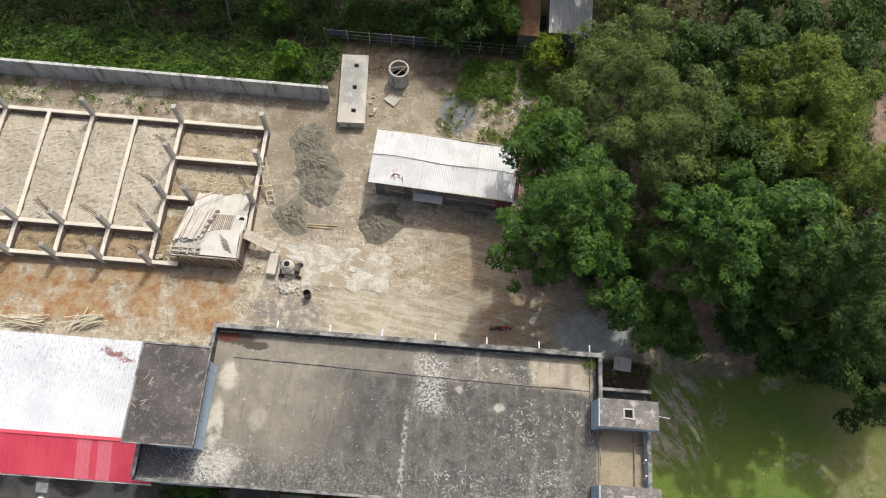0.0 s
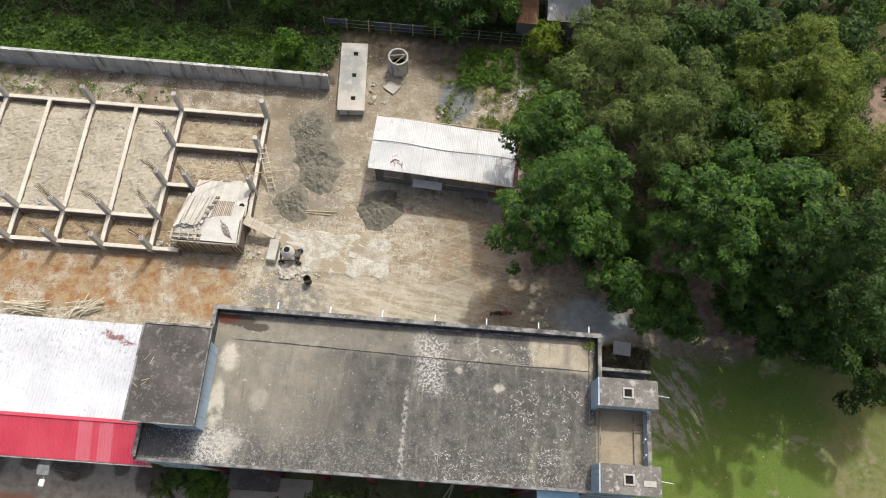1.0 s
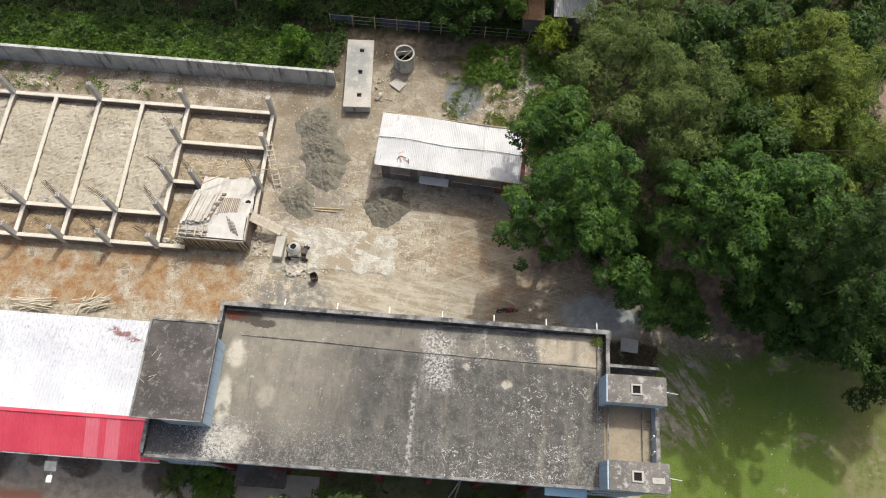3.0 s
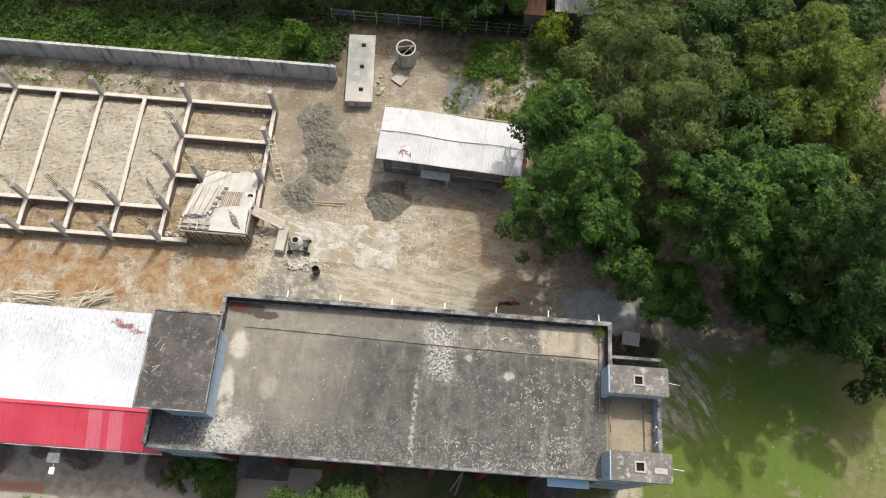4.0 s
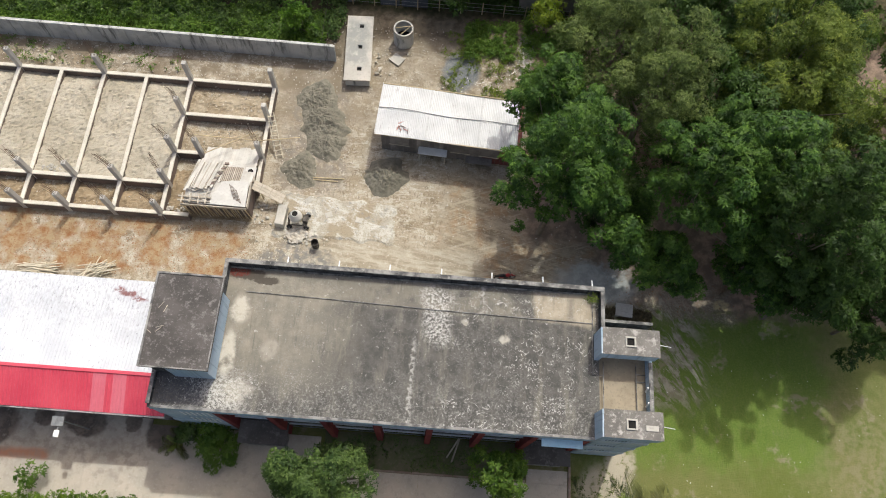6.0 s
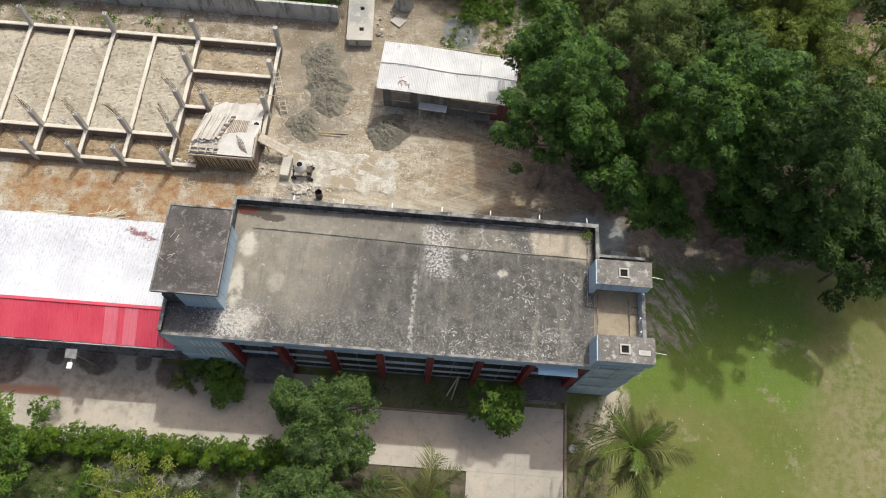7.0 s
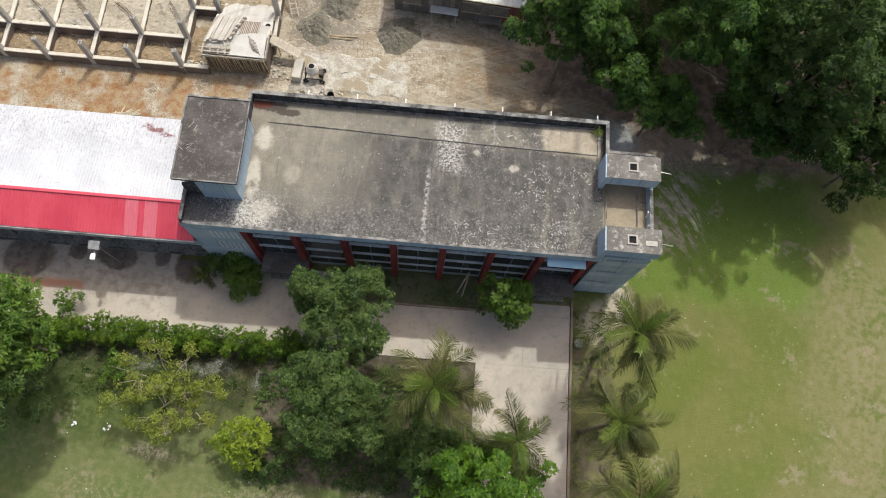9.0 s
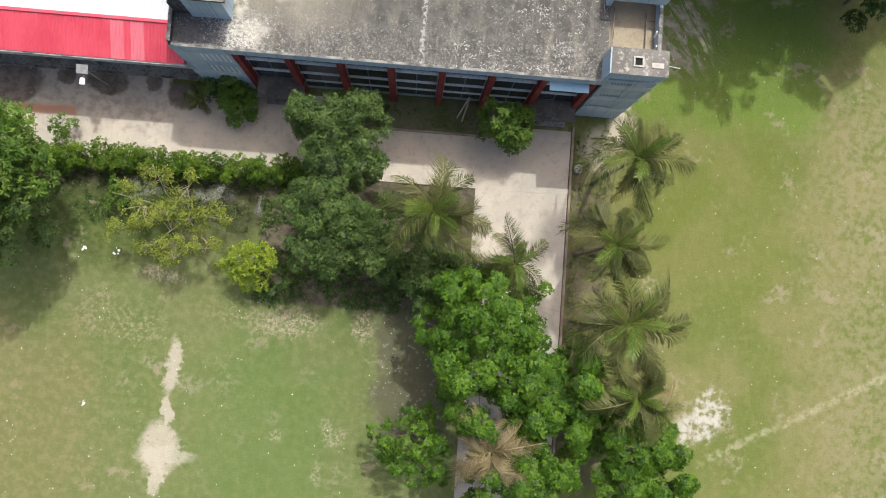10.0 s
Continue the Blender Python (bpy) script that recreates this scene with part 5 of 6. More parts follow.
# ---- yard things ----
pad = thing("concrete_pad", "pale cement-splashed concrete mixing pad on the yard", "pad", kind="structure")
bm = bmesh.new()
rim = []
for k in range(120):
    f = k / 120 * 4
    s, u = int(f), f - int(f)
    x, y = ((-12.9 + 10.0 * u, 16.8), (-2.95, 16.8 + 3.4 * u), (-2.95 - 9.95 * u, 20.2 + 0.6 * u), (-12.9, 20.8 - 4.0 * u))[s]
    w = 0.12 if s == 1 else 0.45
    rim.append((x + w * noise.noise((x, y, 1.7)), y + w * noise.noise((x, y, 8.2))))
top = [bm.verts.new((x, y, 0.022)) for x, y in rim]
low = [bm.verts.new((-7.9 + (x + 7.9) * 1.07, 18.7 + (y - 18.7) * 1.16, -0.14)) for x, y in rim]
bm.faces.new(top)
for k in range(120):
    bm.faces.new((low[k], low[(k + 1) % 120], top[(k + 1) % 120], top[k]))
part("slab", bm, PAD, pad)


def mound(name, x, y, rx, ry, h, turn, label, seed):
    bm = bmesh.new()
    rings, seg = 34, 96
    rows = []
    for k in range(rings + 1):
        f = k / rings
        row = []
        for s in range(seg):
            a = 2 * math.pi * s / seg
            edge = 1 + 0.4 * noise.noise((math.cos(a) * 1.4 + seed, math.sin(a) * 1.4, seed)) + 0.12 * noise.noise((math.cos(a) * 4 + seed, math.sin(a) * 4, seed))
            px, py = math.cos(a) * rx * f * edge, math.sin(a) * ry * f * edge
            z = h * (1 - f) ** 0.8 * (1 - 0.1 * f) + (1 - f) * 0.4 * noise.noise((px * 1.3, py * 1.3, seed)) + 0.2 * (1 - f ** 2) * noise.noise((px * 2.8, py * 2.8, seed + 2)) + 0.12 * (1 - f ** 2) * noise.noise((px * 5, py * 5, seed + 5)) + 0.07 * (1 - f ** 3) * noise.noise((px * 11, py * 11, seed + 7)) - 0.1 * f ** 3
            row.append(bm.verts.new((px, py, z)))
        rows.append(row)
    for a, b in zip(rows, rows[1:]):
        for s in range(seg):
            bm.faces.new((a[s], a[(s + 1) % seg], b[(s + 1) % seg], b[s]))
    bmesh.ops.remove_doubles(bm, verts=bm.verts, dist=0.01)
    bmesh.ops.recalc_face_normals(bm, faces=bm.faces)
    return solid(name, bm, PILE, label, "sand heap", at=(x, y, 0), turn=turn)


mound("sand_mound", -11.0, 30.6, 1.9, 1.9, 0.55, 0, "low grey sand heap on the yard", 1)
mound("sand_mound", -10.3, 28.2, 2.3, 2.0, 0.75, -20, "broad grey sand heap on the yard", 2)
mound("sand_mound", -9.7, 25.9, 1.9, 1.5, 0.65, 0, "grey sand heap with scraps of board", 3)
mound("sand_mound", -11.6, 23.1, 1.8, 1.7, 0.6, 15, "low grey sand heap beside the pad", 4)
mound("sand_mound", -4.05, 23.1, 2.0, 1.75, 0.9, 0, "round grey sand heap beside the shed", 5)

septic = thing("septic_tank", "long low concrete tank with three square openings", "tank", (-7.75, 36.05, 0.12), 3.2)
part("body", box(-1.13, 1.13, -3.58, 3.58, -0.1, 0.78), OLD_CONCRETE, septic)
part("cover", holed_slab(-1.25, 1.25, -3.7, 3.7, 0.784, 0.95, [(0.15, -2.4, 0.21), (0.1, 0.1, 0.21), (0.15, 2.5, 0.21)], 0.16), COVER, septic, "pale flat cover slab")
for y in (-2.4, 0.1, 2.5):
    part("opening", box(-0.06, 0.35, y - 0.21, y + 0.21, 0.7, 0.795), BLACK, septic, "black plate standing in for shade in the opening")

well = thing("well_ring", "tall stack of round concrete well rings", "well", (-3.65, 38.0, 0))
for k in range(4):
    part("ring", lathe([(0.8, k * 0.5), (0.96, k * 0.5), (0.96, k * 0.5 + 0.47), (0.94, k * 0.5 + 0.49), (0.8, k * 0.5 + 0.49), (0.8, k * 0.5)], 28), OLD_CONCRETE if k < 3 else SLAB_TOP, well)
part("shade_disc", lathe([(0.79, 0.6), (0.0, 0.6)], 20), BLACK, well)
part("stick", tube([(-0.75, 0.2, 1.7), (0.78, 0.35, 1.95)], 0.045, 5), BAMBOO, well)
part("stick", tube([(-0.4, -0.65, 1.6), (0.6, 0.3, 1.9)], 0.04, 5), BAMBOO, well)
solid("paving_board", box(-0.6, 0.6, -0.5, 0.5, 0.0, 0.07, bevel=0.01), SLAB_TOP, "square pale concrete slab lying on sand", "slab", at=(-4.1, 35.8, 0.02), turn=-35)

for x, y, turn in ((-8.6, 18.9, 20), (-5.9, 18.6, -10), (-10.5, 20.2, 40)):
    solid("mortar_board", box(-0.3, 0.3, -0.25, 0.25, 0.0, 0.06, bevel=0.01), SLAB_TOP, "small square pale mortar board on the pad", "board", at=(x, y, 0.025), turn=turn)

drum = thing("oil_drum", "dark open steel drum standing on the yard", "drum", (-9.35, 15.9, 0))
part("shell", lathe([(0.0, 0.0), (0.3, 0.0), (0.31, 0.02), (0.3, 0.04), (0.3, 0.3), (0.315, 0.32), (0.3, 0.34), (0.3, 0.6), (0.315, 0.62), (0.3, 0.64), (0.3, 0.88), (0.315, 0.9), (0.29, 0.9), (0.285, 0.3), (0, 0.3)], 22), DARK_STEEL, drum)

mixer = thing("concrete_mixer", "grey drum concrete mixer on a wheeled frame", "mixer", (-11.2, 18.0, 0))
part("drum", lathe([(0.0, 0.75), (0.4, 0.8), (0.56, 1.15), (0.54, 1.4), (0.28, 1.85), (0.31, 1.88), (0.25, 1.86), (0.45, 1.3), (0, 1.0)], 22), SMOOTH_CEMENT, mixer, "cement-caked mixing drum")
part("mouth_shade", lathe([(0.25, 1.78), (0.0, 1.78)], 16), BLACK, mixer)
part("engine_box", box(0.55, 0.95, -0.3, 0.25, 0.45, 1.0, bevel=0.04), DARK_STEEL, mixer)
part("bucket", lathe([(0.0, 0.0), (0.12, 0.0), (0.16, 0.3), (0.14, 0.3), (0.1, 0.03), (0.0, 0.03)], 12, None, (0.85, 0.75, 0.03)), WHITE, mixer)
for y in (-0.5, 0.5):
    part("frame_bar", tube([(-0.7, y, 0.5), (0.95, y, 0.5)], 0.05, 6), DARK_STEEL, mixer)
    part("yoke", tube([(-0.62, y, 0.5), (-0.62, y * 0.3, 1.2)], 0.045, 6), DARK_STEEL, mixer)
for x in (-0.62, 0.85):
    part("frame_bar", tube([(x, -0.5, 0.5), (x, 0.5, 0.5)], 0.05, 6), DARK_STEEL, mixer)
    for y in (-0.58, 0.58):
        wheel = part("wheel", tube([(x, y - 0.05, 0.27), (x, y + 0.05, 0.27)], 0.25, 16), RUBBER, mixer)
        part("axle_cap", tube([(x, y - 0.07, 0.27), (x, y + 0.07, 0.27)], 0.08, 10), GREY_STEEL, wheel)
cloth_rng = np.random.default_rng(61)
for k, (x, y) in enumerate(((-11.2, 16.6), (-10.7, 16.9), (-11.5, 16.8))):
    bm = bmesh.new()
    bmesh.ops.create_grid(bm, x_segments=9, y_segments=7, size=0.5)
    for v in bm.verts:
        v.co.z = 0.12 + 0.22 * noise.noise((v.co.x * 3.5 + k * 5, v.co.y * 3.5, k)) - 0.2 * (v.co.x ** 2 + v.co.y ** 2)
        v.co.x *= 1 + 0.3 * noise.noise((v.co.y * 3, k, 1))
    bmesh.ops.solidify(bm, geom=bm.faces[:], thickness=0.02)
    solid("cement_sack", bm, STONE, "crumpled pale empty cement sack on the ground", "sack", at=(x, y, 0.02), turn=cloth_rng.uniform(0, 180))

bike = thing("motorcycle", "dark red motorcycle parked on the dirt yard", "motorcycle", (7.1, 14.3, 0), 8)
for x in (-0.63, 0.63):
    wheel = part("wheel", lathe([(0.22, -0.04), (0.29, -0.05), (0.31, 0.0), (0.29, 0.05), (0.22, 0.04), (0.22, -0.04)], 20), RUBBER, bike)
    wheel.matrix_basis = pose(x, 0, 0.3, 90)
    part("rim", lathe([(0.19, -0.02), (0.215, -0.03), (0.215, 0.03), (0.19, 0.02), (0.19, -0.02)], 18), GREY_STEEL, wheel)
part("tank", tube([(0.0, 0, 0.72), (0.2, 0, 0.82), (0.42, 0, 0.78)], [0.1, 0.17, 0.08], 10), RED_PAINT, bike)
part("seat", tube([(-0.6, 0, 0.78), (-0.3, 0, 0.76), (0.02, 0, 0.74)], [0.1, 0.14, 0.11], 8), RUBBER, bike)
part("engine", box(-0.15, 0.25, -0.15, 0.15, 0.25, 0.6, bevel=0.04), DARK_STEEL, bike)
part("side_panel", box(-0.55, -0.1, -0.13, 0.13, 0.45, 0.7, bevel=0.04), RED_PAINT, bike)
part("rear_rack", tube([(-0.5, 0, 0.82), (-0.95, 0, 0.84)], 0.07, 6), DARK_STEEL, bike)
part("fork", tube([(0.63, 0.07, 0.3), (0.42, 0.07, 0.95)], 0.03, 6), GREY_STEEL, bike)
part("fork", tube([(0.63, -0.07, 0.3), (0.42, -0.07, 0.95)], 0.03, 6), GREY_STEEL, bike)
part("handlebar", tube([(0.32, -0.36, 1.02), (0.42, -0.15, 0.98), (0.42, 0.15, 0.98), (0.32, 0.36, 1.02)], 0.022, 6), DARK_STEEL, bike)
part("headlight", tube([(0.45, 0, 0.88), (0.58, 0, 0.86)], [0.07, 0.1], 10), RED_PAINT, bike)
part("mudguard", tube([(0.42, 0, 0.6), (0.63, 0, 0.66), (0.86, 0, 0.52)], [0.06, 0.07, 0.05], 6), RED_PAINT, bike)

# ---- shed ----
shed = thing("site_shed", "long board shed under a pale zinc sheet roof", "shed", (-4.95, 25.2, 0), -3.6)
SL = 12.6
part("wall", box(0.3, SL - 0.2, 0.8, 0.9, 0, 3.55), SHED_WALL, shed)
part("wall", box(0.3, SL - 0.2, 4.6, 4.7, 0, 3.4), SHED_WALL, shed)
part("wall", box(0.3, 0.4, 0.91, 4.59, 0, 3.5), SHED_WALL, shed)
part("wall", box(SL - 0.3, SL - 0.2, 0.91, 4.59, 0, 3.5), SHED_RED, shed)
for i in range(30):
    m = SHED_RED if i > 22 else SHED_WALL
    part("board", box(0.32 + i * 0.4, 0.69 + i * 0.4, 0.76, 0.799, 0.02, 3.5), m, shed)
zinc = mesh_of("zinc_sheet", corrugated(0.93, 0.0, 3.85, 2.6, 4.1, 0.16, 0.025, 4), ZINC)
zinc_up = mesh_of("zinc_sheet", corrugated(0.93, 2.5, 4.11, 5.1, 3.95, 0.16, 0.025, 4), ZINC)
for i in range(14):
    piece("roof_sheet", zinc, shed, pose(-0.1 + i * 0.91, 0, 0.05 * math.sin(i * 0.5), 0, 0, 0))
    piece("roof_sheet", zinc_up, shed, pose(-0.1 + i * 0.91, 0, 0.05 * math.sin(i * 0.5) + 0.01, 0, 0, 0))
for x in (-0.12, 4.3, 8.85):
    part("seam", box(x, x + 0.03, -0.02, 5.12, 4.1, 4.14), GREY_STEEL if x > 0 else ZINC, shed)
part("rust_edge", box(12.25, 12.6, 0.1, 4.9, 4.12, 4.16), RUST, shed, "rusted sheet edge")
stain_rng = np.random.default_rng(12)
for i in range(7):
    x, y, a = 2.3 + stain_rng.uniform(-0.6, 0.6), 1.0 + stain_rng.uniform(-0.4, 0.4), stain_rng.uniform(0, 3.1)
    part("red_rag", box(-0.25, 0.25, -0.035, 0.035, 0, 0.02, lean=Matrix.Translation((x, y, 4.03)) @ Matrix.Rotation(a, 4, "Z")), BRICK_SIDE if i % 2 else RAG, shed, "faded red strip lying on the roof")
part("eave_rail", tube([(-0.1, 0.05, 3.8), (12.6, 0.05, 3.82)], 0.05, 6), BAMBOO, shed)
part("eave_rail", tube([(-0.15, 5.12, 3.98), (12.6, 5.12, 4.0)], 0.06, 6), BAMBOO, shed)
part("ridge_bar", tube([(-0.1 + i * 1.15, 2.55 + 0.08 * math.sin(i * 0.9), 4.16 + 0.05 * math.sin(i * 0.6)) for i in range(12)], 0.035, 6), GREY_STEEL, shed)
for x in (1.1, 6.6, 9.2):
    win = part("shutter", box(x, x + 1.7, 0.69, 0.759, 1.3, 2.6, bevel=0.01), SHED_WALL, shed, "grey board shutter")
    part("frame", box(x - 0.06, x + 1.76, 0.65, 0.689, 2.6, 2.72), PLANK, win)
    part("frame", box(x - 0.06, x + 1.76, 0.65, 0.689, 1.2, 1.3), PLANK, win)
part("bench_top", box(3.7, 6.3, 0.0, 0.75, 1.35, 1.42, bevel=0.01), WHITE, shed, "pale counter board on the front")
for x in (3.8, 6.1):
    part("bench_leg", box(x, x + 0.08, 0.05, 0.13, 0, 1.345), PLANK, shed)
part("bench_top", box(8.0, 10.4, 0.05, 0.755, 0.8, 0.88, bevel=0.01), SHED_WALL, shed)

# ---- street lamp ----
lamp = thing("street_lamp", "white solar street lamp on a slim pole", "street lamp", (-24.7, -0.75, 0))
part("pole", tube([(0, 0, 0), (0, 0, 5.2)], [0.06, 0.045], 8), GREY_STEEL, lamp)
part("solar_panel", box(-0.42, 0.42, -0.34, 0.34, -0.03, 0.03, bevel=0.01, lean=Matrix.Translation((0, -0.1, 5.4)) @ Matrix.Rotation(radians(12), 4, "X")), GREY_STEEL, lamp, "pale solar panel")
part("arm", tube([(0, 0, 5.1), (0.05, -0.9, 5.2)], 0.03, 6), GREY_STEEL, lamp)
part("lamp_head", box(-0.18, 0.2, -1.2, -0.7, 5.14, 5.26, bevel=0.04), WHITE, lamp, "white lamp head")

# ---- trees ----
BIG = "tall tree with a dense %s leafy crown"
FEATHER = (0.22, 0.075)
tree(11, 9.95, 18.7, 3.65, 8.0, 18.8, LEAF_BRIGHT, BIG % "bright green", leaf=(0.245, 0.094), density=22, per=7, loose=0.07, spread=1.0, size=0.64, n=175, long=1.15)
tree(12, 20.8, 17.6, 4.1, 9.5, 21.0, LEAF_BRIGHT, BIG % "bright green", leaf=(0.245, 0.094), density=22, per=7, loose=0.07, spread=1.0, size=0.64, n=200, long=1.1)
tree(13, 17.0, 26.0, 3.5, 10.0, 18.6, LEAF_OLIVE, BIG % "olive green", FEATHER, 20, 7, 70, 0.85)
tree(14, 14.2, 32.0, 4.6, 6.0, 16.5, LEAF_OLIVE, BIG % "olive green", FEATHER, 19, 7, 95, 0.9)
tree(15, 27.4, 29.0, 5.0, 7.0, 19.0, LEAF_YELLOW, BIG % "yellow-green feathery", FEATHER, 19, 7, 105, 0.9)
tree(16, 26.6, 14.6, 4.3, 9.0, 21.6, LEAF_DEEP, BIG % "mid green", leaf=(0.245, 0.094), density=22, per=7, loose=0.07, spread=1.0, size=0.64, n=165, long=0.95)
tree(17, 35.3, 11.6, 3.2, 3.0, 13.2, LEAF_DEEP, BIG % "dark green", leaf=(0.245, 0.094), density=20, per=7, loose=0.08, spread=1.0, n=65, trunk=0.15)
tree(18, 18.4, 15.0, 2.75, 5.5, 12.2, LEAF_BRIGHT, "rounded tree with a low green crown", leaf=(0.245, 0.094), density=20, per=7, loose=0.08, spread=1.0, n=36, size=0.75, heads=((-3.1, -0.8, 0.3, 1.9), (0.2, -1.4, -0.5, 1.8)), trunk=0.13)
tree(19, 26.0, 14.2, 2.3, 4.5, 10.0, LEAF_BRIGHT, "low spreading tree with a green crown", leaf=(0.245, 0.094), density=20, per=7, loose=0.08, spread=1.0, n=55, size=0.85)
tree(20, 22.8, 34.5, 5.2, 5.0, 15.0, LEAF_DEEP, BIG % "deep green", n=75, density=11)
tree(21, 32.0, 37.0, 5.2, 5.0, 15.0, LEAF_DEEP, BIG % "deep green", n=70, density=10)
tree(36, 15.4, 18.8, 2.1, 3.0, 9.5, LEAF_DEEP, BIG % "deep green", n=40, density=12)
tree(37, 38.8, 20.4, 3.6, 4.0, 13.5, LEAF_DEEP, BIG % "deep green", n=50, density=10)
tree(22, 13.4, 23.2, 2.6, 2.0, 7.0, LEAF_DEEP, BIG % "dark green", n=40, density=10)
tree(34, 32.3, 17.6, 3.4, 8.0, 17.0, LEAF_DEEP, BIG % "deep green", n=55, density=11)
tree(35, 29.4, 12.6, 2.4, 5.5, 11.5, LEAF_DEEP, BIG % "dark green", n=40, density=11)
tree(23, 22.8, 25.0, 4.4, 5.0, 15.0, LEAF_DEEP, BIG % "deep green", n=70, density=11)
tree(24, 34.5, 22.5, 4.8, 6.0, 18.0, LEAF_YELLOW, BIG % "yellow-green", FEATHER, 15, 7, 85, 0.95)
tree(25, 40.5, 17.5, 4.2, 4.0, 16.0, LEAF_DEEP, BIG % "deep green", n=60, density=10)
tree(26, 9.6, 25.6, 2.9, 6.0, 14.0, LEAF_BRIGHT, BIG % "bright green", leaf=(0.245, 0.094), density=20, per=7, loose=0.07, spread=1.0, n=60, size=0.75)
tree(27, 1.4, 43.0, 2.8, 2.5, 7.0, LEAF_DEEP, "small dark green tree behind the wire fence", n=40, size=0.75)
tree(28, 5.2, 44.2, 2.0, 2.0, 6.4, LEAF_GRASS, "small green tree behind the wire fence", n=34, size=0.7)
tree(29, 10.0, 40.6, 1.5, 1.0, 4.6, LEAF_LIME, "small lime-green tree beside the fence", n=20, size=0.5, trunk=0.09)
tree(30, -13.8, 37.8, 1.1, 0.8, 4.2, LEAF_VIVID, "slender light-green sapling behind the wall", n=16, size=0.45, trunk=0.08)
tree(31, -15.6, 43.0, 1.5, 1.5, 5.0, LEAF_VIVID, "slender light-green sapling behind the wall", n=18, size=0.5, trunk=0.08)
tree(32, 28.0, 21.5, 3.6, 5.0, 15.0, LEAF_DEEP, BIG % "dark green", n=50, density=10)
tree(33, 31.0, 29.5, 4.0, 4.0, 13.0, LEAF_DARK, BIG % "dark green", n=45, density=9)
for k, (x, y, r, top) in enumerate(((-40, 49, 4, 15), (-32, 50, 4.5, 16), (-24, 49, 4.0, 15), (-17, 50, 4.5, 16), (-9.5, 49, 4.2, 15), (-3, 50, 4.4, 16), (4, 49, 4.2, 15), (10, 51, 4, 14), (17, 44, 4.2, 13), (27, 45, 4.5, 14), (38, 42, 5, 14), (16, 52, 4.5, 14), (22.5, 50.5, 4.6, 14), (32, 51, 4.6, 14), (41, 50, 4.8, 14), (41.5, 33.5, 4.6, 14), (42, 25.5, 4.4, 15))):
    tree(40 + k, x, y, r, 6.0, top, (LEAF_DEEP, LEAF_GRASS, LEAF_OLIVE)[k % 3], BIG % "green", (0.42, 0.17), 6, 6, 45, 1.1)
for k, (x, y) in enumerate(((-29.5, 41.5), (-20.5, 42.5), (-10.6, 45.0))):
    t = thing("slender_tree", "slender pale-trunked tree behind the boundary wall", "tree", (x, y, 0))
    part("trunk", tube([(0, 0, 0), (0.2, 0.4, 3), (0.1, 1.2, 7)], [0.14, 0.11, 0.06], 7), BARK, t)
    r = np.random.default_rng(70 + k)
    p, o = shell(r, lobes_of(r, 0.1, 1.6, 7.5, 1.8, 1.8, 1.3, 22, 0.5), 12)
    part("crown", quads("crown", leaves(r, p, o, 6, 0.34, 0.14), LEAF_GRASS), LEAF_GRASS, t)

# front garden
tree(81, -5.6, -4.0, 2.8, 3.5, 9.8, LEAF_DARK, "dense dark green tree overhanging the road", (0.185, 0.085), 25, 6, 46, 0.55, heads=((-2.5, 0.7, 0.0, 1.3), (1.2, 1.0, 0.5, 1.95), (-0.8, -1.5, 0.2, 1.9), (1.7, -2.3, -0.6, 1.4)))
tree(82, -4.9, -10.9, 3.9, 3.0, 9.6, LEAF_DARK, "broad dense dark green tree in the garden", (0.185, 0.085), 25, 6, 40, 0.55, heads=((-2.3, 1.3, 0.2, 2.1), (-1.4, -1.9, 0.0, 2.2), (1.7, -1.3, -0.4, 1.95), (3.1, -1.9, -1.0, 1.35), (0.3, 0.5, 0.4, 1.9)))
tree(83, 3.0, -14.4, 2.8, 1.5, 7.0, LEAF_DARK, "low dark green tree beneath the palms", (0.26, 0.12), 16, 6, 45, 0.8)
tree(84, 5.8, -18.7, 4.6, 4.5, 12.0, LEAF_VIVID, BIG % "vivid green", (0.24, 0.11), 25, 7, 130, 0.72, long=1.1, loose=0.1)
tree(85, 11.0, -21.6, 3.4, 4.0, 11.0, LEAF_VIVID, BIG % "vivid green", (0.24, 0.11), 25, 7, 70, 0.72, loose=0.1)
tree(86, 17.6, -26.2, 3.9, 3.0, 9.5, LEAF_VIVID, BIG % "vivid green", (0.24, 0.11), 25, 7, 70, 0.72, loose=0.1)
tree(87, 1.2, -26.6, 2.9, 2.6, 8.0, LEAF_VIVID, "open-crowned light green tree beside the road", (0.28, 0.125), 13, 8, 34, 0.55, loose=0.1)
tree(88, 9.5, -28.5, 3.8, 3.0, 9.8, LEAF_VIVID, BIG % "vivid green", (0.24, 0.11), 25, 7, 60, 0.72, loose=0.1)
tree(89, -27.9, -8.4, 3.1, 3.5, 17.5, LEAF_GRASS, BIG % "green", (0.3, 0.13), 12, 6, 75, 0.85, trunk=0.16)
# dark leaf tone here stands in for the shade on this lower crown
tree(90, -28.9, -11.4, 3.3, 3.0, 15.0, LEAF_DARK, BIG % "green", (0.26, 0.11), 15, 6, 80, 0.9, trunk=0.16)
tree(91, 6.75, -2.2, 1.75, 1.2, 6.6, LEAF_GRASS, "round light-green bush beside the building wall", (0.22, 0.1), 20, 7, 36, 0.5, trunk=0.1, name="bush", category="bush")
tree(92, -14.3, -1.5, 1.45, 0.2, 3.2, LEAF_GRASS, "round clipped dark green bush by the stair wall", (0.18, 0.08), 28, 7, 34, 0.5, trunk=0.1, name="bush", category="bush")
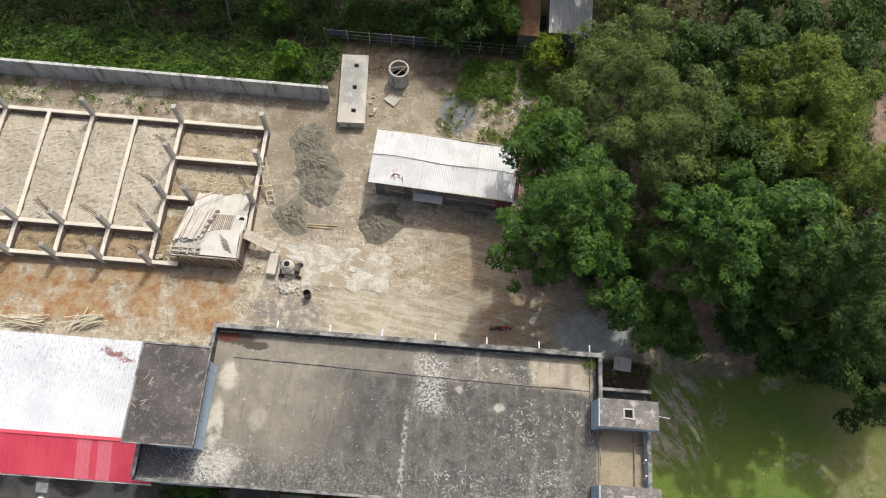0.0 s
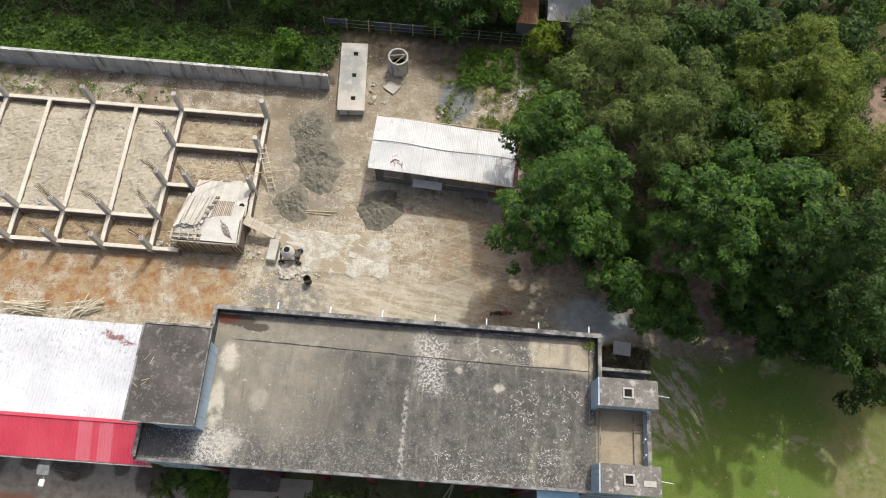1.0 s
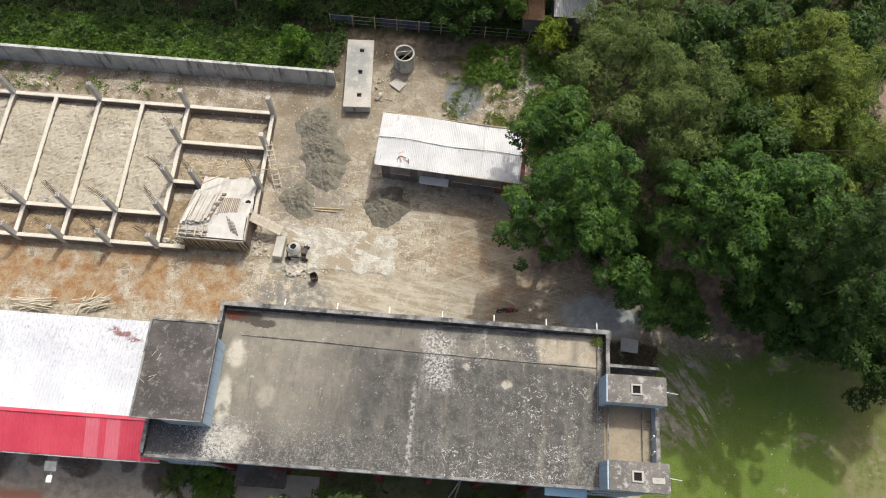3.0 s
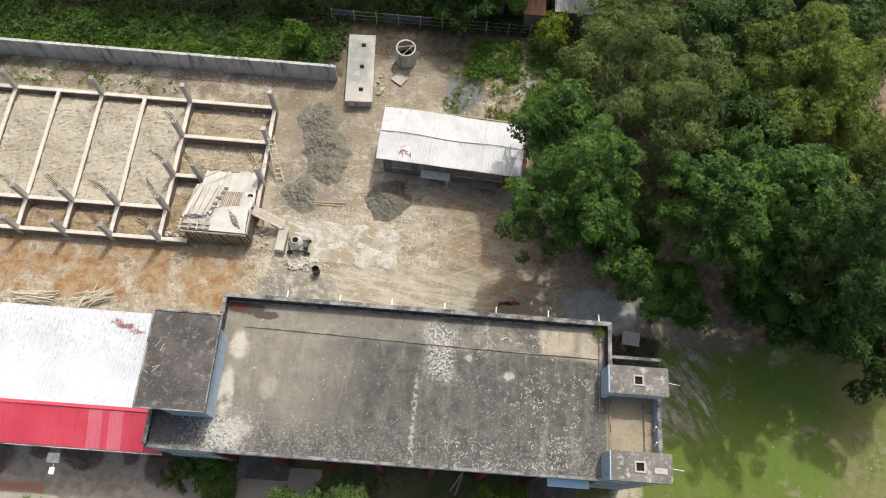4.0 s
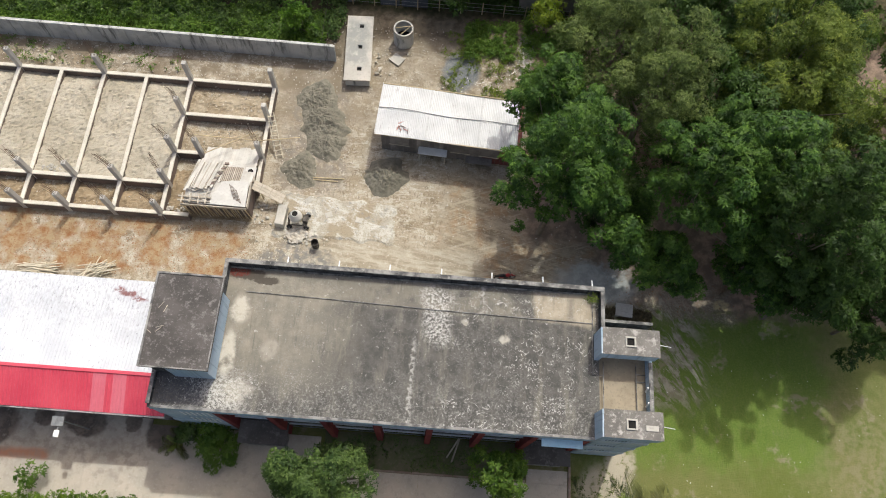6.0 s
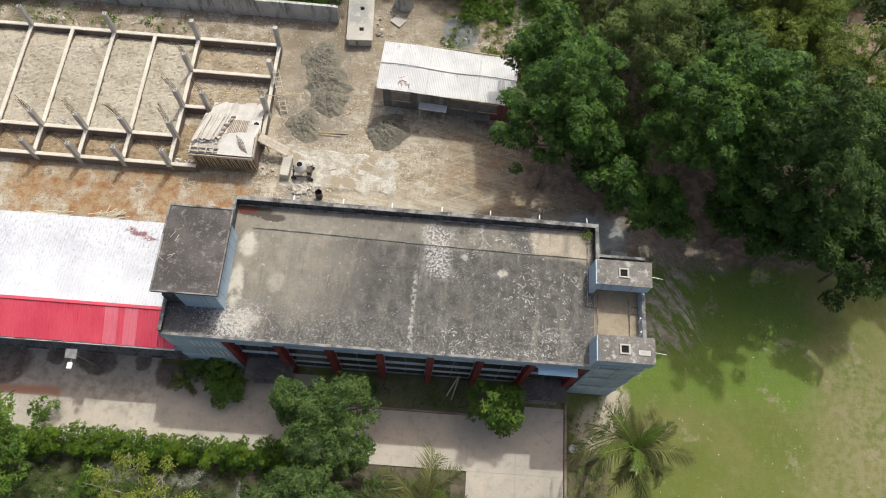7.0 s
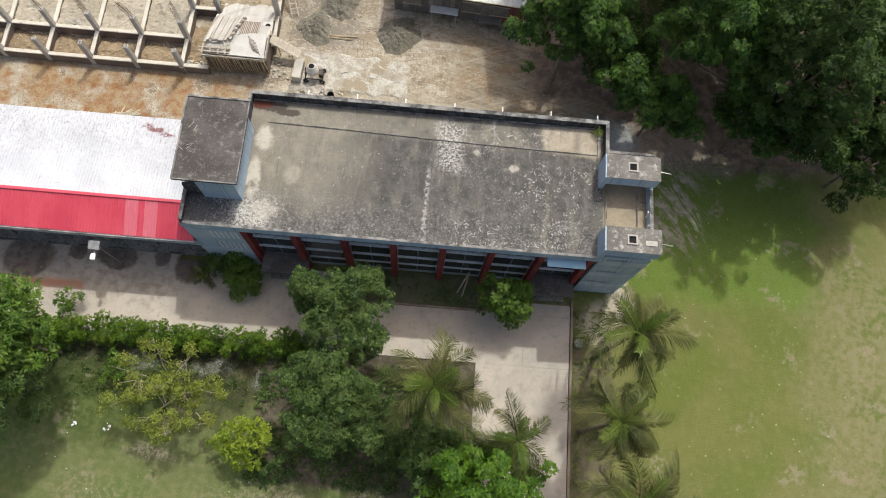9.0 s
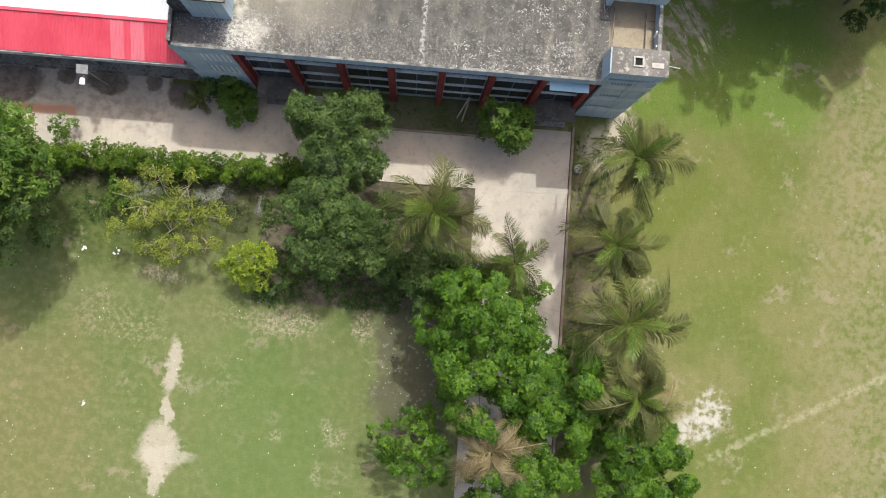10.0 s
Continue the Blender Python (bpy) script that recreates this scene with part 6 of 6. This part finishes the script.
tree(93, -16.6, -0.7, 0.8, 0.2, 3.2, LEAF_DARK, "small dark green bush by the stair wall", (0.2, 0.09), 22, 7, 16, 0.35, trunk=0.08, name="bush", category="bush")
tree(94, -12.2, -14.2, 1.9, 0.8, 4.6, LEAF_LIME, "lime-yellow bushy shrub on the lawn edge", (0.24, 0.13), 14, 7, 26, 0.5, trunk=0.09, name="shrub", category="shrub")
sparse_tree(95, -17.6, -11.0, LEAF_STRAW, "sparse yellow-green tree with bare branching limbs", ((-21.9, -12.6, 4.4), (-22.0, -9.6, 4.6), (-18.9, -7.6, 5.4), (-16.4, -8.9, 5.2), (-14.2, -10.9, 4.2), (-14.6, -13.2, 3.8), (-17.2, -14.2, 4.4), (-19.6, -13.9, 4.0), (-17.9, -11.0, 6.2), (-19.6, -10.6, 5.6)))
tree(96, -27.6, -4.6, 1.1, 0.4, 2.6, LEAF_GRASS, "small light-green shrub at the road edge", (0.24, 0.1), 12, 6, 12, 0.35, trunk=0.06, name="shrub", category="shrub")
tree(97, -22.8, -9.4, 1.2, 0.3, 2.2, LEAF_GRASS, "low ragged green shrub behind the hedge", (0.24, 0.1), 12, 6, 14, 0.4, trunk=0.06, name="shrub", category="shrub")
tree(98, -9.6, -16.2, 1.0, 0.2, 2.4, LEAF_DARK, "low dark shrub on the lawn edge", (0.22, 0.1), 12, 6, 14, 0.35, trunk=0.06, name="shrub", category="shrub")

hedge_rng = np.random.default_rng(100)
for k in range(17):
    x = -31.5 + k * 1.75 + hedge_rng.uniform(-0.3, 0.3)
    if -8.5 < x < -3.5:
        continue
    bush = tree(110 + k, x, -6.75 + hedge_rng.uniform(-0.25, 0.25), hedge_rng.uniform(0.85, 1.12), 0.1, hedge_rng.uniform(2.3, 3.4), LEAF_HEDGE, "clipped green hedge bush along the road", (0.11, 0.055), 52, 8, 24, 0.4, trunk=0.06, name="hedge_bush", category="hedge")
    tagged(bush, group="hedge along the road")


# ---- palms ----
def frond_mesh(seed, length, droop, curl, material, hang=0.85):
    """An arching midrib with two rows of leaflets that hang from it."""
    rng = np.random.default_rng(seed)
    pts = []
    for k in range(15):
        f = k / 14
        pts.append(np.array([length * (f - 0.28 * f ** 2.5 * droop), length * curl * f * f, length * (0.42 * f - 0.85 * droop * f ** 2.2)]))
    out = []
    n = 88
    for i in range(n):
        f = 0.1 + 0.89 * i / n
        a = f * 14
        k = min(13, int(a))
        p = pts[k] + (pts[k + 1] - pts[k]) * (a - k)
        along = pts[k + 1] - pts[k]
        along = along / np.linalg.norm(along)
        side = np.cross(along, [0, 0, 1.0])
        side = side / np.linalg.norm(side)
        ln = length * 0.25 * math.sin(math.pi * min(1, 0.24 + f * 0.68)) ** 0.6 * rng.uniform(0.65, 1.15)
        for s in (-1, 1):
            d = along * rng.uniform(0.35, 0.95) + side * s * rng.uniform(0.55, 0.9) + np.array([0, 0, 0.25 - hang * rng.random()])
            d = d / np.linalg.norm(d)
            wide = along * 0.026
            mid = p + d * ln * 0.5
            tip = p + d * ln + np.array([0, 0, -rng.uniform(0.3, 0.8) * hang * 1.6 * ln])
            out.append([p - wide, mid - wide, tip, mid + wide])
    for a, b in zip(pts, pts[1:]):
        up, sd = np.array([0, 0, 0.035]), np.array([0, 0.045, 0])
        out.append([a - sd, b - sd * 0.7, b + up, a + up]), out.append([a + up, b + up, b + sd * 0.7, a + sd])
    return quads("frond", np.array(out), material)


YOUNG = [frond_mesh(*v, PALM_YOUNG, 0.25) for v in ((4, 2.6, 0.2, -0.1), (9, 3.0, 0.45, 0.2), (10, 2.8, 0.6, -0.25))]
FRONDS = [frond_mesh(*v, PALM_GREEN) for v in ((1, 4.1, 0.6, 0.12), (2, 4.3, 0.85, -0.25), (3, 4.2, 1.15, 0.3), (5, 4.4, 0.75, 0.35), (6, 4.2, 1.0, -0.15), (11, 3.9, 1.3, -0.35))]
DRY = [frond_mesh(7, 4.0, 1.5, 0.15, PALM_DRY, 0.8), frond_mesh(8, 3.8, 1.3, -0.2, PALM_DRY, 0.8)]


def palm(seed, x, y, top, scale=1.0, label="coconut palm with drooping feathery green fronds", count=25, dry=4, lean=(0.3, 0.2)):
    rng = np.random.default_rng(seed)
    ob = thing("coconut_palm", label, "palm tree", (x - lean[0], y - lean[1], 0), group="palms along the road")
    cx, cy = lean
    part("trunk", tube([(0, 0, 0), (cx * 0.2, cy * 0.2, top * 0.3), (cx * 0.6, cy * 0.6, top * 0.7), (cx, cy, top)], [0.22, 0.16, 0.14, 0.17], 10), BARK, ob, "grey ringed palm trunk")
    for i in range(count):
        ring = i / count
        if i >= count - dry:
            me = DRY[i % 2]
        elif ring < 0.2:
            me = YOUNG[i % 3]
        else:
            me = FRONDS[rng.integers(0, 3) * 2 % 6 if ring < 0.6 else rng.integers(0, 6)]
        pitch = -52 + 70 * ring + rng.uniform(-16, 16)
        s = scale * rng.uniform(0.72, 1.12)
        piece("frond", me, ob, pose(cx, cy, top, 0, 0, i * 137.5 + rng.uniform(-30, 30)) @ pose(0, 0, 0, rng.uniform(-35, 35), pitch * 0.8, 0) @ Matrix.Scale(s, 4))
    bm = bmesh.new()
    for i in range(6):
        a = i * 1.05
        bmesh.ops.create_icosphere(bm, subdivisions=1, radius=0.13, matrix=Matrix.Translation((cx + 0.24 * math.cos(a), cy + 0.24 * math.sin(a), top - 0.25)))
    part("coconuts", bm, LEAF_OLIVE, ob, "cluster of green coconuts")
    return ob


palm(1, 1.5, -9.9, 10.8, 1.05)
palm(2, 14.95, -5.2, 10.8, 1.0)
palm(3, 13.9, -11.2, 10.6, 1.0)
palm(4, 7.3, -12.9, 9.4, 0.85, count=17, dry=2, label="young coconut palm with upright green fronds")
palm(5, 14.9, -16.4, 10.8, 1.1)
palm(6, 16.1, -21.4, 10.0, 0.95, dry=8, label="coconut palm with many dry grey fronds")
palm(7, 6.4, -25.6, 9.6, 0.9, dry=26, label="coconut palm with dry brown fronds")
palm(8, -17.3, -1.5, 1.6, 0.42, count=14, dry=1, label="small young palm beside the road")

# ---- undergrowth ----
def undergrowth(name, seed, x0, x1, y0, y1, n, high, leaf, material, label, patchy=0.0):
    rng = np.random.default_rng(seed)
    x, y = rng.uniform(x0, x1, n), rng.uniform(y0, y1, n)
    f = np.array([0.7 * noise.noise((a * 0.45, b * 0.45, seed)) + 0.55 * noise.noise((a * 1.7, b * 1.7, seed + 3)) for a, b in zip(x, y)]) + rng.normal(size=n) * 0.12
    keep = f > patchy - 0.6
    x, y, f = x[keep], y[keep], f[keep]
    z = np.clip((f + 0.5), 0, 1.3) * high * rng.uniform(0.35, 1.0, len(x))
    at = np.stack([x, y, z], 1)
    out = unit(rng.normal(size=at.shape) * 0.5 + [0, -0.1, 1])
    tagged(new(name, quads(name, leaves(rng, at, out, 5, *leaf), material)), label, "undergrowth", kind="stuff")


undergrowth("undergrowth", 201, -46, -11.3, 35.7, 40.5, 9000, 1.1, (0.32, 0.14), LEAF_GRASS, "thick low green creepers behind the wall")
undergrowth("undergrowth", 202, -46, -9.6, 37.5, 47.0, 12500, 1.2, (0.32, 0.14), LEAF_DARK, "dark low undergrowth beneath the trees", 0.5)
undergrowth("weeds", 203, 2.4, 7.4, 36.6, 41.0, 1900, 0.6, (0.3, 0.12), LEAF_GRASS, "patch of green weeds round the muddy hollow", 0.55)
undergrowth("weeds", 211, 0.3, 8.0, 32.0, 39.5, 2200, 0.35, (0.24, 0.09), LEAF_YELLOW, "sparse yellowish weeds round the muddy hollow", 0.72)
undergrowth("weeds", 204, 8.0, 14.0, 30.0, 42.0, 3000, 1.0, (0.3, 0.12), LEAF_GRASS, "tall green weeds beneath the trees", 0.4)
undergrowth("weeds", 205, -45, -24, 32.2, 34.9, 700, 0.35, (0.25, 0.1), LEAF_GRASS, "sparse weeds at the foot of the wall", 0.75)
undergrowth("weeds", 206, 13, 42, 24, 46, 8000, 1.6, (0.34, 0.14), LEAF_DARK, "dark shrub layer beneath the trees", 0.45)
undergrowth("weeds", 207, -12, 4, -17, -7.6, 5000, 0.8, (0.28, 0.12), LEAF_DARK, "dark ground cover beneath the garden trees", 0.55)
undergrowth("weeds", 208, 12.9, 16.4, -28, -1.5, 1500, 0.3, (0.22, 0.06), LEAF_OLIVE, "dry weeds beneath the palms", 0.5)
undergrowth("weeds", 209, -6.4, 9.2, -2.1, 0.3, 1400, 0.15, (0.2, 0.06), LEAF_DARK, "thin weeds in the strip by the facade", 0.6)
undergrowth("weeds", 210, 15.6, 19.6, 9.0, 12.2, 2800, 0.45, (0.25, 0.09), LEAF_BROWN, "dry brown weeds beside the tank block", 0.5)

undergrowth("weeds", 212, -36, -13, -11.5, -7.6, 1300, 0.3, (0.2, 0.08), LEAF_DARK, "dark low weeds in the shade-toned lawn corner", 0.6)
undergrowth("weeds", 213, -9.5, 12, 42.2, 47.0, 4000, 1.0, (0.32, 0.13), LEAF_DEEP, "dark bushes behind the wire fence", 0.5)

# ---- fence and shacks at the back ----
fence = thing("wire_fence", "wire fence on pale posts with hung sheets", "fence")
for i in range(12):
    x = -11.2 + i * 2.15
    part("post", tube([(x, 42.0 + 0.05 * math.sin(i * 3), 0), (x, 42.0, 1.7)], 0.06, 6), BAMBOO, fence)
for z in (0.5, 1.0, 1.55):
    part("wire", tube([(-11.2, 42.0, z), (12.5, 42.0, z)], 0.018, 4), GREY_STEEL, fence)
for x0, x1 in ((-11.0, -8.9), (-6.3, -4.4), (-4.2, -1.6)):
    part("sheet", box(x0, x1, 42.06, 42.1, 0.2, 1.5), CLOTH, fence, "faded blue-grey hung sheet")
part("post", tube([(-11.3, 35.5, 0), (-11.3, 35.4, 1.7)], 0.05, 6), BARK, fence)
part("wire", tube([(-11.3, 35.5, 1.6), (-11.3, 42.0, 1.5)], 0.02, 4), DARK_STEEL, fence)
for x, y, wd, dp, h, mat, lab in ((12.2, 45.6, 4.1, 5.6, 2.9, PALE_ZINC, "small house with a pale rusted sheet roof"), (8.3, 45.2, 2.1, 5.0, 2.3, MUD_ROOF, "low shack with a brown rusted roof")):
    hut = thing("shack", lab, "house", (x, y, 0))
    part("wall", box(-wd / 2 + 0.2, wd / 2 - 0.2, -dp / 2 + 0.2, dp / 2 - 0.2, 0, h), SHED_WALL, hut)
    sm = mesh_of("sheet", corrugated(wd / 4 + 0.02, -dp / 2, h + 0.05, dp / 2, h + 0.5, 0.2), mat)
    for i in range(4):
        piece("roof_sheet", sm, hut, pose(-wd / 2 + i * wd / 4, 0, 0.004 * (i % 2)))

# ---- grass tuft on the roof corner
tree(99, 12.2, 9.8, 0.32, 10.0, 10.7, LEAF_YELLOW, "tuft of yellowish weed growing in the roof corner", (0.24, 0.06), 30, 6, 8, 0.14, trunk=0.02, name="roof_weed", category="weed")

# ---- litter, rubble and odds and ends ----
def scatter(name, seed, areas, size, material, label, category, flat=0.6):
    """Many small uneven lumps strewn over rectangles (x0, x1, y0, y1, count, z)."""
    rng = np.random.default_rng(seed)
    ball = bmesh.new()
    bmesh.ops.create_icosphere(ball, subdivisions=1, radius=0.5)
    v0 = np.array([v.co[:] for v in ball.verts])
    f0 = np.array([[v.index for v in f.verts] for f in ball.faces])
    ball.free()
    at = np.concatenate([np.stack([rng.uniform(a, b, n), rng.uniform(c, d, n), np.full(n, z)], 1) for a, b, c, d, n, z in areas])
    m = len(at)
    s = size * rng.uniform(0.4, 1.4, (m, 1, 1))
    v = v0[None] * np.concatenate([s, s * rng.uniform(0.5, 1, (m, 1, 1)), s * flat], 2)
    a = rng.uniform(0, 6.3, (m, 1))
    x, y = v[..., 0] * np.cos(a) - v[..., 1] * np.sin(a), v[..., 0] * np.sin(a) + v[..., 1] * np.cos(a)
    v = np.stack([x, y, v[..., 2] + x * rng.uniform(-0.3, 0.3, (m, 1))], 2) + rng.uniform(-0.08, 0.08, v.shape) * s
    v = v + at[:, None, :] + [0, 0, 1] * s * flat * 0.3
    f = (f0[None] + (np.arange(m) * len(v0))[:, None, None]).reshape(-1, 3)
    me = bpy.data.meshes.new(name)
    me.from_pydata(v.reshape(-1, 3).tolist(), [], f.tolist())
    me.materials.append(material)
    return tagged(new(name, me), label, category, kind="stuff")


scatter("rubble", 301, [(-40, -10, 32, 34.8, 150, -0.03), (-13, -3, 33, 40, 90, -0.03), (-15, -8, 14, 17, 70, -0.03), (-14, 2, 20, 26, 80, -0.03), (-21, -16, 24, 31, 60, 0.3)], 0.17, STONE, "scattered pale stones and rubble on sand", "rubble")
scatter("rubble", 302, [(-12.2, -9.5, 16.0, 17.0, 40, 0.0), (-15.2, -13.5, 17.5, 19.5, 22, 0.0), (-22.6, -20.6, 17.9, 18.8, 26, 0.2), (-34, -31, 20.7, 21.3, 30, 0.62)], 0.28, SLAB_TOP, "pale broken concrete lumps", "rubble")
scatter("rubble", 307, [(-14, 14, 12, 34, 1000, -0.06), (-12, 1, 33, 40, 260, -0.06), (-45, -14, 32, 35, 500, -0.06), (-22.5, -15.2, 23.7, 30.8, 200, 0.14), (-45, -23, 17.7, 20.1, 160, 0.3)], 0.11, STONE, "small pale stones strewn over the yard", "rubble")
scatter("boulders", 303, [(-38, -36, 32.2, 33.8, 6, 0.0), (-6.2, -5.6, 34, 36, 5, -0.05), (0.4, 1.4, 33, 33.9, 4, -0.05)], 0.42, STONE, "pale rounded boulders at the foot of wall", "stones", 0.7)
scatter("litter", 304, [(-34, -4, -34, -11, 190, -0.03), (17.5, 42, -34, 8, 300, -0.03), (-3, 2, -24, -8.5, 60, -0.02)], 0.07, LITTER, "small white scraps of litter on grass", "litter", 0.3)
scatter("litter", 305, [(-24.9, -24.4, -26.1, -25.6, 6, 0.0), (-25.8, -25.2, -13.9, -13.5, 5, 0.0), (-23.4, -22.9, -14.2, -13.7, 4, 0.0)], 0.2, LITTER, "white plastic litter lying on the lawn", "litter", 0.3)
scatter("litter", 308, [(6.6, 8.3, 34.6, 38.6, 200, -0.05), (1.0, 6.0, 32.6, 34.5, 60, -0.05), (4.4, 7.4, 33.0, 36.0, 60, -0.05)], 0.095, LITTER, "pale rubbish strewn beside the muddy hollow", "litter", 0.3)
scatter("fallen_leaves", 306, [(-36, -15, 12, 17, 2400, -0.03), (16, 30, 12, 17, 300, -0.04)], 0.075, surface("dry_leaves", (0.3, 0.13, 0.05), (0.22, 0.09, 0.035), (0.4, 0.26, 0.13), 1.5, 8), "dry red-brown fallen leaves", "leaves", 0.2)

for cx, cy, n, seed in ((-31.9, 11.8, 44, 1), (-27.2, 12.2, 40, 2)):
    rng = np.random.default_rng(seed)
    ob = thing("stick_pile", "loose heap of pale cut sticks on the ground", "wood", (cx, cy, 0))
    for i in range(n):
        a = rng.uniform(-0.6, 0.6) + (0.2 if seed == 1 else 0.9)
        ln = rng.uniform(0.5, 1.4)
        p = rng.uniform(-0.9, 0.9, 2)
        z = 0.05 + 0.012 * i
        part("stick", tube([(p[0] - ln * math.cos(a), p[1] * 0.5 - ln * math.sin(a) * 0.6, z), (p[0] + ln * math.cos(a), p[1] * 0.5 + ln * math.sin(a) * 0.6, z + 0.05)], 0.045, 5), LADDER, ob)

cover = thing("concrete_chamber", "small grey concrete chamber with a lid", "chamber", (17.3, 12.1, 0), -5)
part("body", box(-0.65, 0.65, -0.5, 0.5, 0, 0.45), OLD_CONCRETE, cover)
part("lid", box(-0.72, 0.72, -0.57, 0.57, 0.454, 0.55, bevel=0.015), CONCRETE, cover)
part("block", box(-0.3, 0.3, -0.2, 0.2, 0.553, 0.68, bevel=0.015), CONCRETE, cover)
bowl = thing("water_jar", "round grey jar at the road edge", "jar", (13.3, -4.4, 0))
part("body", lathe([(0.0, 0), (0.25, 0), (0.38, 0.3), (0.3, 0.55), (0.33, 0.6), (0.26, 0.58), (0.2, 0.3), (0, 0.25)], 18), OLD_CONCRETE, bowl)
for k, (p0, p1) in enumerate((((3.1, -0.9, 0.05), (3.9, 0.45, 1.6)), ((3.5, -1.2, 0.05), (3.95, 0.45, 1.5)))):
    solid("leaning_post", tube([p0, p1], 0.07, 6), PLANK, "pale timber post leaning on the facade", "post")
